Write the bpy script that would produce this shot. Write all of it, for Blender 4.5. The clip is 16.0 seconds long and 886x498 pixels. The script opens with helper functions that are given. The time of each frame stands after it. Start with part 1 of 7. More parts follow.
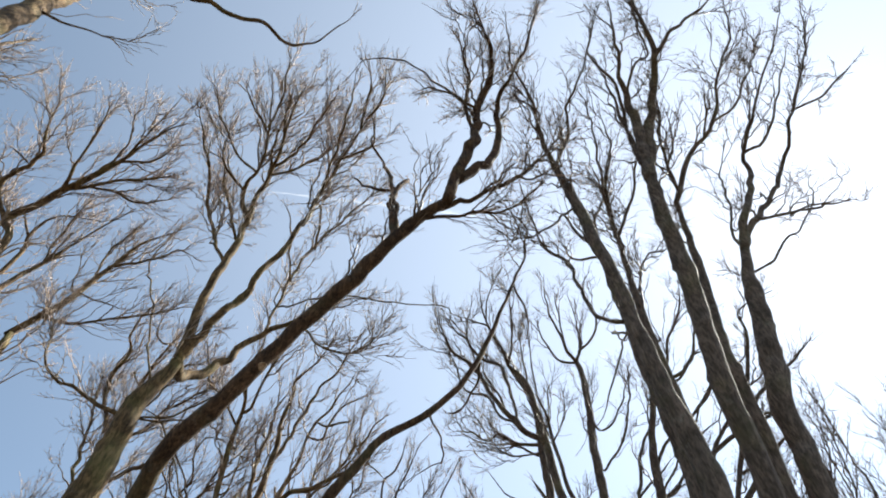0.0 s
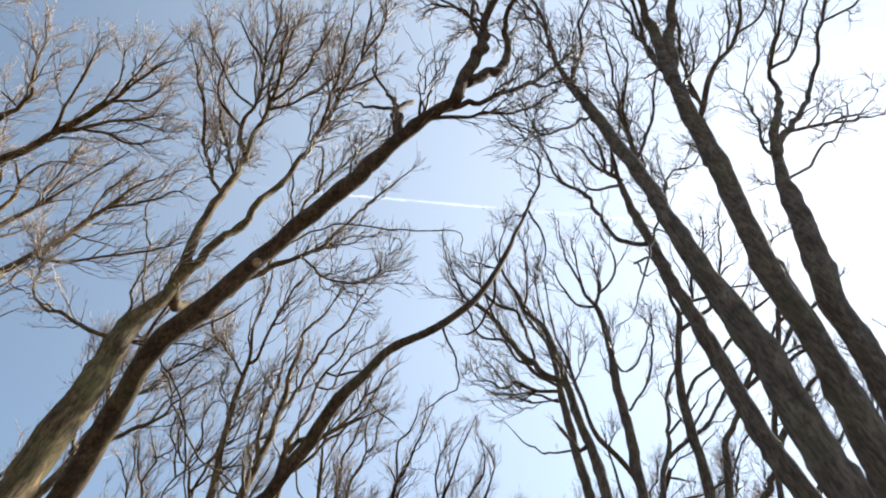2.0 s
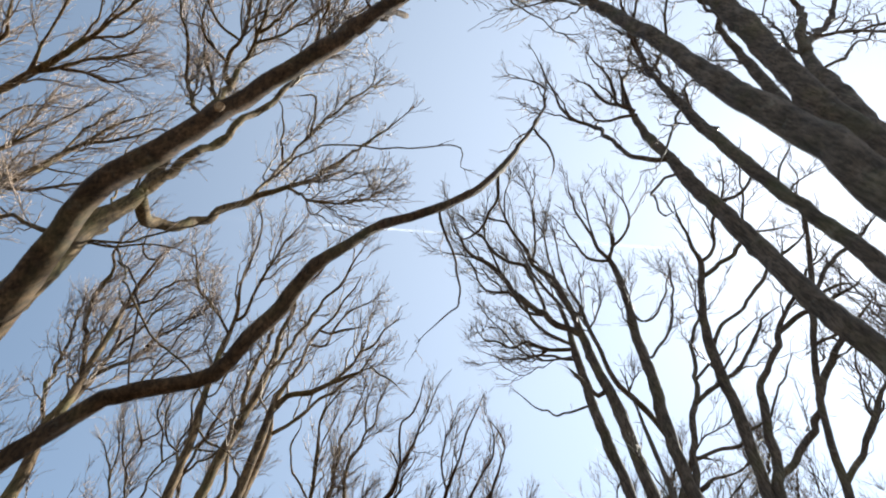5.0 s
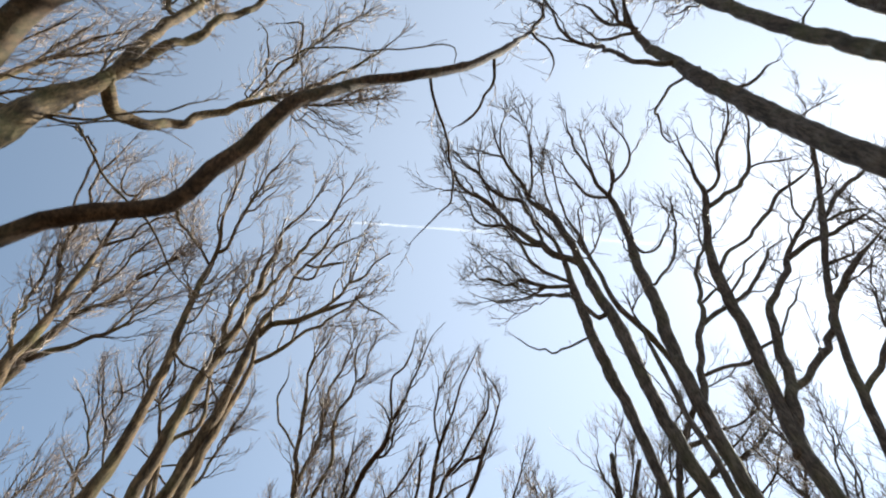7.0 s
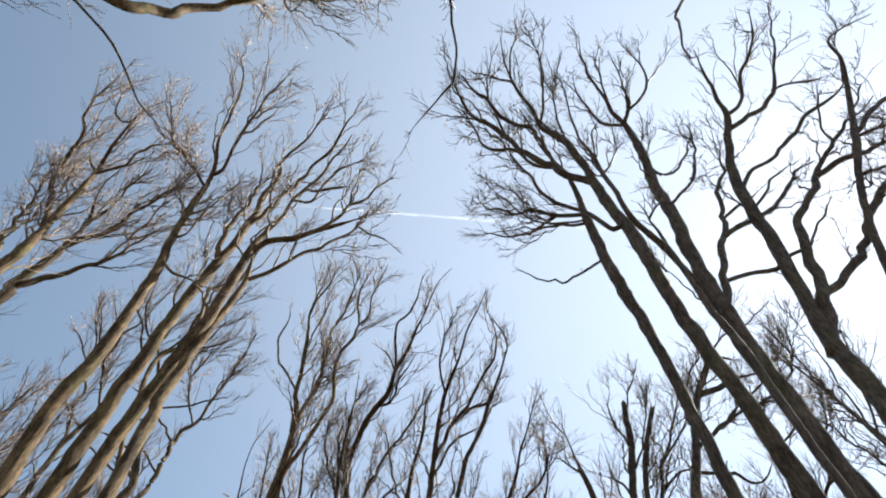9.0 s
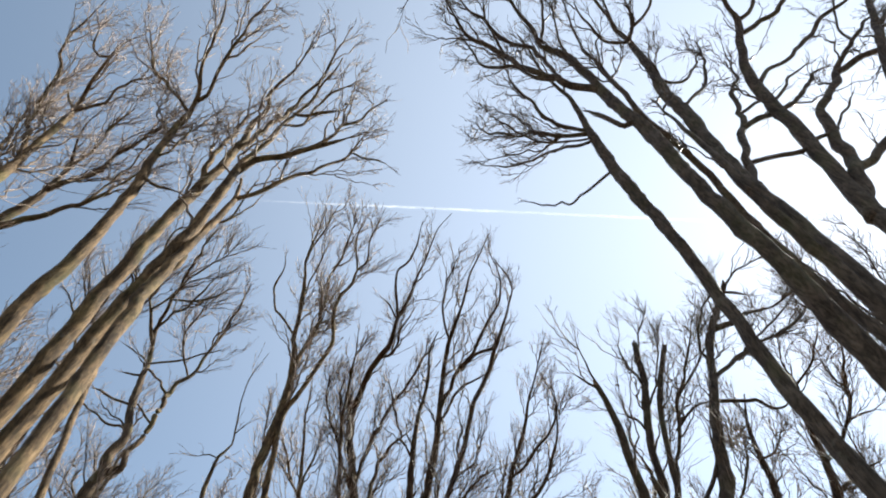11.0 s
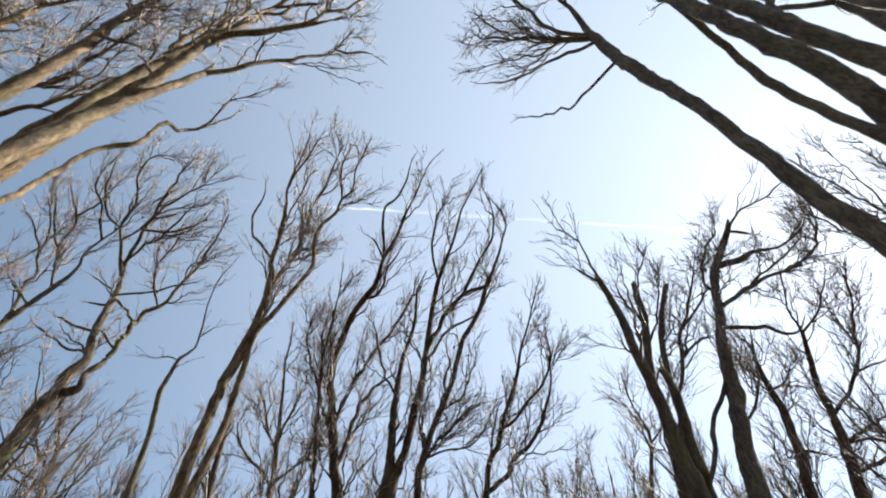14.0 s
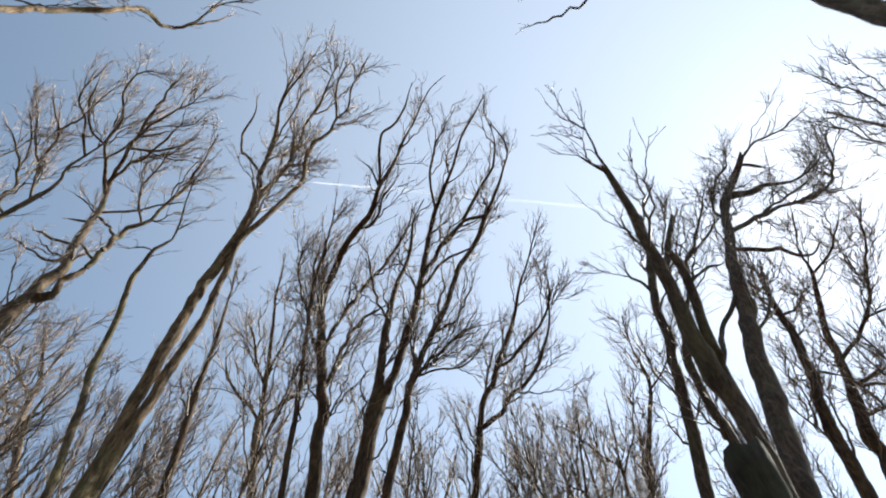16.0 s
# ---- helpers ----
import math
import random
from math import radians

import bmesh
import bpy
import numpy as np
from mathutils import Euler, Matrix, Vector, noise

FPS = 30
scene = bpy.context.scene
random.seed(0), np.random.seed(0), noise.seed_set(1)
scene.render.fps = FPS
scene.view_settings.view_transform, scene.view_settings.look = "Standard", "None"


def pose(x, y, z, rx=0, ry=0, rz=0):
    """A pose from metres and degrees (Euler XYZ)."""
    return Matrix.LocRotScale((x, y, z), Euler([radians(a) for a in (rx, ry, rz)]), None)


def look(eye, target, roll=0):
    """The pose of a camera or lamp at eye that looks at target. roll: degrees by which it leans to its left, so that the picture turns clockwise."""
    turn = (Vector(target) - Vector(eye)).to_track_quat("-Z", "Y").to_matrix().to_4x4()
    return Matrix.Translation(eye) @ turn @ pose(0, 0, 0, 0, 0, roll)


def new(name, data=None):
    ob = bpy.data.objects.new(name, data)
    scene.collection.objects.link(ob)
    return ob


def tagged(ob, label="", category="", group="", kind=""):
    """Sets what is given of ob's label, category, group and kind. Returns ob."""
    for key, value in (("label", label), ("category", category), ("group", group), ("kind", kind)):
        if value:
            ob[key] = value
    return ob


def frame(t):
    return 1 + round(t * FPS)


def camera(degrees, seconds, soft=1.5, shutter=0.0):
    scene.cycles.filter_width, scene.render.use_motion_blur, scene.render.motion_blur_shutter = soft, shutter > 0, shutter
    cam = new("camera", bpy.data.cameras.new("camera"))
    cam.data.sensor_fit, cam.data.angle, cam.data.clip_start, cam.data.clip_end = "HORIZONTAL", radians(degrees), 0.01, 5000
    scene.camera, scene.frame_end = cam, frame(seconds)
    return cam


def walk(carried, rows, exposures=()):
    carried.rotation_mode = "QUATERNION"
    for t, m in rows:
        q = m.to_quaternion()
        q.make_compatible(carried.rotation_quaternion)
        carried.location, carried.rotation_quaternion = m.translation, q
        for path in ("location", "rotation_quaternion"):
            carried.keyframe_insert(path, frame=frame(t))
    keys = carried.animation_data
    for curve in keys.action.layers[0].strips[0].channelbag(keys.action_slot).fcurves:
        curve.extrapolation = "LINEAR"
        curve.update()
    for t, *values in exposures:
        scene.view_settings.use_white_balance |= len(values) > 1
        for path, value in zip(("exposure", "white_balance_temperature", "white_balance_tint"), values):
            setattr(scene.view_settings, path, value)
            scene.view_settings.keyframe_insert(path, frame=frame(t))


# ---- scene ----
cam = camera(73.4, 16.0, soft=1.95, shutter=0.5)
METRES, EYE, TILT, LEAN, TURN = 15.0, 1.6, 63.7, 0.0, 0.0
ROWS = [
    (0.0, 0.0, 0.0, 0.0, -0.0, 0.0, 0.0),
    (0.5, -0.0033, 0.0147, -0.023, -0.04, -0.21, 0.56),
    (1.0, -0.0041, 0.0317, -0.0538, 0.11, -0.38, 1.11),
    (1.5, -0.0028, 0.0447, -0.082, 0.44, -0.63, 1.43),
    (2.0, -0.0025, 0.0614, -0.1138, 0.93, -0.69, 1.72),
    (2.5, 0.0002, 0.076, -0.1403, 1.42, -0.65, 1.9),
    (3.0, -0.0006, 0.0931, -0.1694, 1.54, -0.05, 2.01),
    (3.5, 0.0026, 0.1085, -0.1958, 1.76, 0.63, 2.11),
    (6.0, -0.0006, 0.1793, -0.3393, 1.28, 2.68, 2.89),
    (6.5, -0.0027, 0.1934, -0.3694, 1.09, 2.35, 2.89),
    (7.0, -0.0019, 0.2076, -0.4001, 1.12, 1.84, 2.58),
    (7.5, -0.0004, 0.22, -0.4288, 1.34, 1.38, 2.21),
    (8.0, -0.0036, 0.2363, -0.4599, 1.34, 1.13, 1.95),
    (8.5, 0.0032, 0.2491, -0.489, 1.87, 1.16, 1.83),
    (9.0, 0.0017, 0.2626, -0.5144, 2.14, 0.86, 2.19),
    (9.5, -0.0026, 0.2748, -0.5397, 2.11, 0.46, 2.83),
    (10.0, -0.0081, 0.289, -0.5701, 2.07, 0.03, 3.37),
    (12.5, -0.0115, 0.3538, -0.7078, 1.9, 0.77, 4.3),
    (13.0, -0.0099, 0.3667, -0.7336, 1.98, 1.11, 4.21),
    (13.5, -0.0132, 0.3781, -0.7548, 1.75, 1.03, 3.76),
    (14.0, -0.0159, 0.3912, -0.7834, 1.32, 0.55, 2.98),
    (14.5, -0.0148, 0.4027, -0.8104, 1.08, -0.05, 2.27),
    (15.0, -0.0159, 0.4165, -0.8377, 0.84, -0.75, 1.77),
    (15.5, -0.0133, 0.4295, -0.8646, 1.05, -1.17, 1.58),
    (16.0, -0.0125, 0.4423, -0.8925, 1.48, -1.33, 1.52),
]
walk(cam, [(t, pose(0, 0, EYE, TILT, LEAN, TURN) @ pose(METRES * x, METRES * y, METRES * z, 90 + pitch, roll, yaw)) for t, x, y, z, yaw, pitch, roll in ROWS], [(0.0, 1.42, 6500, 7), (3.5, 1.46, 6500, 7), (6.0, 1.38, 6500, 7), (10.0, 1.36, 6500, 7), (12.5, 1.37, 6500, 7), (16.0, 1.37, 6500, 7)])

# ---- daylight ----
SUN_ELEVATION, SUN_AZIMUTH = radians(50.2), radians(57.5)
world = bpy.data.worlds.new("sky")
scene.world = world
world.use_nodes = True
nt = world.node_tree
sky = nt.nodes.new("ShaderNodeTexSky")
sky.sky_type, sky.sun_disc = "NISHITA", False
sky.sun_elevation, sky.sun_rotation = SUN_ELEVATION, SUN_AZIMUTH
sky.altitude, sky.air_density, sky.dust_density, sky.ozone_density = 50, 1.0, 0.18, 0.5
# clear sky seen through thin, even high haze
haze, both = nt.nodes.new("ShaderNodeBackground"), nt.nodes.new("ShaderNodeAddShader")
haze.inputs[0].default_value, haze.inputs[1].default_value = (0.76, 0.95, 0.70, 1), 0.026
nt.links.new(sky.outputs[0], nt.nodes["Background"].inputs[0])
nt.nodes["Background"].inputs[1].default_value = 0.068
nt.links.new(nt.nodes["Background"].outputs[0], both.inputs[0])
nt.links.new(haze.outputs[0], both.inputs[1])
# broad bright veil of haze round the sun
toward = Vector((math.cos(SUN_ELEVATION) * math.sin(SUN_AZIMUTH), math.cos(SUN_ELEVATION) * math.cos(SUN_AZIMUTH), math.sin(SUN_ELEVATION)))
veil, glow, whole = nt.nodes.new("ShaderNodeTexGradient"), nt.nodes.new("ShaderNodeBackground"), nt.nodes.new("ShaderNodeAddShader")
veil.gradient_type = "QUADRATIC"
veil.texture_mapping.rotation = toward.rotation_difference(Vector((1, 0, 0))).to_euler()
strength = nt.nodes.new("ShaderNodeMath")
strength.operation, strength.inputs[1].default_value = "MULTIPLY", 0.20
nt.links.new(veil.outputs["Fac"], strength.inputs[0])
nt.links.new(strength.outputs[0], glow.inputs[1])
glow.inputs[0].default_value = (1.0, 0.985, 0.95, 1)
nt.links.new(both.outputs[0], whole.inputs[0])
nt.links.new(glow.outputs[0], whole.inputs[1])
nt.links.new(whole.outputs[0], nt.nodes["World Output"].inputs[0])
sun = new("sun", bpy.data.lights.new("sun", "SUN"))
sun.data.energy, sun.data.angle, sun.data.color = 5.0, radians(0.53), (1.0, 0.95, 0.86)
sun.matrix_world = look(toward * 60, (0, 0, 0))


# ---- materials ----
def nodes_of(name):
    m = bpy.data.materials.new(name)
    m.use_nodes = True
    return m, m.node_tree.nodes, m.node_tree.links, m.node_tree.nodes["Principled BSDF"]


def noise_at(n, l, coord, scale, detail=4.0, rough=0.6, stretch=None):
    tex = n.new("ShaderNodeTexNoise")
    tex.inputs["Scale"].default_value, tex.inputs["Detail"].default_value, tex.inputs["Roughness"].default_value = scale, detail, rough
    if stretch:
        mp = n.new("ShaderNodeMapping")
        mp.inputs["Scale"].default_value = stretch
        l.new(coord, mp.inputs["Vector"])
        coord = mp.outputs[0]
    l.new(coord, tex.inputs["Vector"])
    return tex.outputs["Fac"]


def ramp(n, l, fac, *stops):
    r = n.new("ShaderNodeValToRGB")
    while len(r.color_ramp.elements) < len(stops):
        r.color_ramp.elements.new(0.5)
    for e, (p, c) in zip(r.color_ramp.elements, stops):
        e.position, e.color = p, (*c, 1) if isinstance(c, tuple) else (c, c, c, 1)
    l.new(fac, r.inputs[0])
    return r.outputs[0]


def blend(n, l, fac, a, b, mode="MIX"):
    m = n.new("ShaderNodeMix")
    m.data_type, m.blend_type = "RGBA", mode
    for socket, v in ((m.inputs[0], fac), (m.inputs[6], a), (m.inputs[7], b)):
        if isinstance(v, (int, float)):
            socket.default_value = v
        elif isinstance(v, tuple):
            socket.default_value = (*v, 1)
        else:
            l.new(v, socket)
    return m.outputs[2]


def bark_material(name, low, high, algae, lichen):
    """Rough bark: long fissures, mottled plates, green algae and grey lichen in patches."""
    m, n, l, bsdf = nodes_of(name)
    geo = n.new("ShaderNodeNewGeometry").outputs["Position"]
    plates = noise_at(n, l, geo, 6.0, 6, 0.65, (1, 1, 0.35))
    fissures = noise_at(n, l, geo, 26.0, 5, 0.7, (1, 1, 0.16))
    patches = noise_at(n, l, geo, 1.1, 4, 0.6)
    spots = noise_at(n, l, geo, 3.3, 6, 0.7)
    colour = ramp(n, l, plates, (0.36, low), (0.64, high))
    colour = blend(n, l, ramp(n, l, fissures, (0.38, 0.8), (0.58, 0.0)), colour, tuple(0.4 * c for c in low))
    colour = blend(n, l, ramp(n, l, patches, (0.5, 0.0), (0.7, algae)), colour, (0.16, 0.17, 0.06))
    colour = blend(n, l, ramp(n, l, spots, (0.6, 0.0), (0.68, lichen)), colour, (0.36, 0.36, 0.31))
    l.new(colour, bsdf.inputs["Base Color"])
    bsdf.inputs["Roughness"].default_value = 0.88
    bsdf.inputs["Specular IOR Level"].default_value = 0.25
    height = blend(n, l, 0.5, plates, fissures)
    bump = n.new("ShaderNodeBump")
    bump.inputs["Strength"].default_value, bump.inputs["Distance"].default_value = 0.9, 0.03
    l.new(height, bump.inputs["Height"])
    l.new(bump.outputs[0], bsdf.inputs["Normal"])
    return m


def twig_material(name, low, high):
    """Fine smooth twig bark that varies from twig to twig."""
    m, n, l, bsdf = nodes_of(name)
    geo = n.new("ShaderNodeNewGeometry")
    grain = noise_at(n, l, geo.outputs["Position"], 9.0, 3)
    # a bright share of the twigs mimics those the sun catches
    colour = ramp(n, l, geo.outputs["Random Per Island"], (0.3, low), (0.8, high))
    colour = blend(n, l, ramp(n, l, grain, (0.35, 0.4), (0.6, 0.0)), colour, tuple(0.6 * c for c in low))
    l.new(colour, bsdf.inputs["Base Color"])
    bsdf.inputs["Roughness"].default_value = 0.6
    bsdf.inputs["Specular IOR Level"].default_value = 0.35
    return m


BARK = {
    "brown": bark_material("brown_bark", (0.036, 0.021, 0.012), (0.128, 0.075, 0.042), 0.15, 0.08),
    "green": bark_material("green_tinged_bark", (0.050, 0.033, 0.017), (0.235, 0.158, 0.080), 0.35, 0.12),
    # for backlit trunks, with the sun's glare over them put into the colour
    "dark": bark_material("backlit_bark", (0.078, 0.061, 0.050), (0.186, 0.145, 0.117), 0.25, 0.18),
    # sunlight on the trunks facing the sun is put into this tan
    "pale": bark_material("sunlit_pale_bark", (0.052, 0.033, 0.018), (0.255, 0.168, 0.090), 0.3, 0.18),
    # paled toward the same sunlit tan
    "mixed": bark_material("grey_brown_bark", (0.061, 0.041, 0.027), (0.197, 0.136, 0.085), 0.4, 0.4),
    # shade on the backlit stump, painted as near-black bark
    "black": bark_material("shaded_stump_bark", (0.018, 0.014, 0.011), (0.045, 0.035, 0.028), 0.2, 0.1),
    "broken": bark_material("weathered_bark", (0.051, 0.036, 0.026), (0.125, 0.090, 0.064), 0.2, 0.2),
}
# Bright ends put sunlit tips into the twig colour; dark is for backlit crowns
TWIG = {
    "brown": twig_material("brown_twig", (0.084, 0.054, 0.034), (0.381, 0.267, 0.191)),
    "green": twig_material("sunlit_grey_twig", (0.123, 0.084, 0.056), (0.526, 0.388, 0.288)),
    "dark": twig_material("backlit_twig", (0.073, 0.052, 0.037), (0.207, 0.151, 0.110)),
    "pale": twig_material("sunlit_pale_twig", (0.143, 0.099, 0.068), (0.540, 0.414, 0.319)),
    "mixed": twig_material("sunlit_brown_twig", (0.106, 0.074, 0.052), (0.478, 0.358, 0.275)),
    # the stump's twigs carry the same painted shade
    "black": twig_material("shaded_stump_twig", (0.034, 0.024, 0.019), (0.090, 0.066, 0.047)),
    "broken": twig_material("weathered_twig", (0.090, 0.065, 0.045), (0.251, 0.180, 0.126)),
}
BRANCH = {
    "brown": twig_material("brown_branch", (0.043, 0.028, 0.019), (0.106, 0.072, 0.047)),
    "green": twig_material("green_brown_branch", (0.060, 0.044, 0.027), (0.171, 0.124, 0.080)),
    # for backlit crowns, lifted in colour to stand for the glare
    "dark": twig_material("backlit_branch", (0.050, 0.036, 0.026), (0.118, 0.083, 0.060)),
    # tan with the sunlight on the limbs put into it
    "pale": twig_material("sunlit_tan_branch", (0.080, 0.052, 0.033), (0.243, 0.169, 0.110)),
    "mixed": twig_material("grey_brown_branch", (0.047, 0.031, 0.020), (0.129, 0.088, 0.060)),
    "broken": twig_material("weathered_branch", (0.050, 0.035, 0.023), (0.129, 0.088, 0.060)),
}


def wood_material():
    m, n, l, bsdf = nodes_of("torn_wood")
    geo = n.new("ShaderNodeNewGeometry").outputs["Position"]
    fibre = noise_at(n, l, geo, 40.0, 4, 0.6, (1, 1, 0.1))
    l.new(ramp(n, l, fibre, (0.3, (0.16, 0.10, 0.06)), (0.7, (0.42, 0.29, 0.18))), bsdf.inputs["Base Color"])
    bsdf.inputs["Roughness"].default_value = 0.9
    return m


WOOD = wood_material()


def litter_material():
    """Woodland floor of brown fallen leaves over dark soil."""
    m, n, l, bsdf = nodes_of("leaf_litter")
    geo = n.new("ShaderNodeNewGeometry").outputs["Position"]
    cell = n.new("ShaderNodeTexVoronoi")
    cell.inputs["Scale"].default_value = 14.0
    l.new(geo, cell.inputs["Vector"])
    leaf = ramp(n, l, cell.outputs["Color"], (0.1, (0.03, 0.02, 0.012)), (0.5, (0.06, 0.04, 0.023)), (0.9, (0.11, 0.075, 0.042)))
    soil = ramp(n, l, noise_at(n, l, geo, 0.6, 6), (0.4, 0.0), (0.65, 0.75))
    l.new(blend(n, l, soil, leaf, (0.05, 0.038, 0.026)), bsdf.inputs["Base Color"])
    bsdf.inputs["Roughness"].default_value = 0.95
    bump = n.new("ShaderNodeBump")
    bump.inputs["Strength"].default_value, bump.inputs["Distance"].default_value = 0.7, 0.03
    l.new(cell.outputs["Distance"], bump.inputs["Height"])
    l.new(bump.outputs[0], bsdf.inputs["Normal"])
    return m


def vapour_material():
    """Thin sunlit ice cloud, ragged and half transparent."""
    m, n, l, bsdf = nodes_of("ice_vapour")
    geo = n.new("ShaderNodeNewGeometry").outputs["Position"]
    puff = noise_at(n, l, geo, 0.02, 4, 0.6)
    length = noise_at(n, l, geo, 0.0018, 2, 0.5)
    mix, clear, white = n.new("ShaderNodeMixShader"), n.new("ShaderNodeBsdfTransparent"), n.new("ShaderNodeBsdfTranslucent")
    white.inputs[0].default_value = (0.95, 0.95, 0.95, 1)
    dens = n.new("ShaderNodeMath")
    dens.operation = "MULTIPLY"
    l.new(ramp(n, l, puff, (0.3, 0.025), (0.7, 0.13)), dens.inputs[0])
    l.new(ramp(n, l, length, (0.35, 0.35), (0.55, 1.0)), dens.inputs[1])
    l.new(dens.outputs[0], mix.inputs[0])
    l.new(clear.outputs[0], mix.inputs[1])
    l.new(white.outputs[0], mix.inputs[2])
    l.new(mix.outputs[0], n["Material Output"].inputs[0])
    return m


# ---- mesh helpers ----
rng = np.random.default_rng(7)


def reseed(p):
    """Ties the chance shapes of a limb or crown to its place alone."""
    global rng
    rng = np.random.default_rng(int(abs(p[0]) * 1000) + 7919 * int(abs(p[1]) * 100) + int(abs(p[2]) * 10))



def mesh_object(name, verts, faces, material, parent=None, label="", smooth=True):
    """Links one mesh. faces is an array of quads, or a list of polygons."""
    me = bpy.data.meshes.new(name)
    if isinstance(faces, np.ndarray):
        nf = len(faces)
        me.vertices.add(len(verts))
        me.vertices.foreach_set("co", np.ascontiguousarray(verts, np.float32).ravel())
        me.loops.add(nf * 4)
        me.loops.foreach_set("vertex_index", np.ascontiguousarray(faces, np.int32).ravel())
        me.polygons.add(nf)
        me.polygons.foreach_set("loop_start", np.arange(0, nf * 4, 4, dtype=np.int32))
        me.update(calc_edges=True)
    else:
        me.from_pydata([tuple(v) for v in verts], [], faces)
    me.materials.append(material)
    me.polygons.foreach_set("use_smooth", np.full(len(me.polygons), smooth))
    ob = new(name, me)
    if parent is not None:
        ob.parent = parent
        ob.matrix_parent_inverse = parent.matrix_basis.inverted()
    if label:
        ob["label"] = label
    return ob


def unit(v):
    return v / np.maximum(np.linalg.norm(v, axis=-1, keepdims=True), 1e-9)


def tubes(paths, radii, sides):
    """Tapered tubes round many paths of one length: (n, k, 3) and (n, k)."""
    n, k, _ = paths.shape
    tangent = unit(np.gradient(paths, axis=1))
    ref = np.where(np.abs(tangent[:, :1, 2:]) > 0.8, np.array([[[1.0, 0, 0]]]), np.array([[[0, 0, 1.0]]]))
    side = unit(np.cross(tangent, np.broadcast_to(ref, tangent.shape)))
    other = np.cross(tangent, side)
    a = np.linspace(0, 2 * np.pi, sides, endpoint=False)
    ring = side[:, :, None] * np.cos(a)[:, None] + other[:, :, None] * np.sin(a)[:, None]
    verts = (paths[:, :, None] + ring * radii[:, :, None, None]).reshape(-1, 3)
    i, j, s = np.meshgrid(np.arange(n), np.arange(k - 1), np.arange(sides), indexing="ij")
    s2 = (s + 1) % sides
    b = (i * k + j) * sides
    faces = np.stack([b + s, b + s2, b + sides + s2, b + sides + s], -1).reshape(-1, 4)
    return verts, faces


def smooth_curve(points, step):
    """Catmull-Rom through control points (x, y, z, r), sampled about every step metres."""
    p = np.array(points, float)
    p = np.vstack([2 * p[0] - p[1], p, 2 * p[-1] - p[-2]])
    out = []
    for i in range(1, len(p) - 2):
        a, b, c, d = p[i - 1 : i + 3]
        m = max(2, int(np.linalg.norm((c - b)[:3]) / step))
        t = np.linspace(0, 1, m, endpoint=False)[:, None]
        out.append(0.5 * (2 * b + (c - a) * t + (2 * a - 5 * b + 4 * c - d) * t**2 + (3 * b - a - 3 * c + d) * t**3))
    out = np.vstack([*out, p[-2:-1]])
    out[:, 3] = np.maximum(out[:, 3], 0.008)
    return out


# ---- trees ----
class Tree:
    pass


def start_tree(label, bark, density, group="", clean=0.4):
    tree = Tree()
    tree.empty, tree.bark, tree.density, tree.curves = None, bark, density, []
    tree.label, tree.group, tree.clean, tree.far, tree.count = label, group, clean, False, 0
    FOREST.append(tree)
    return tree


FOREST = []


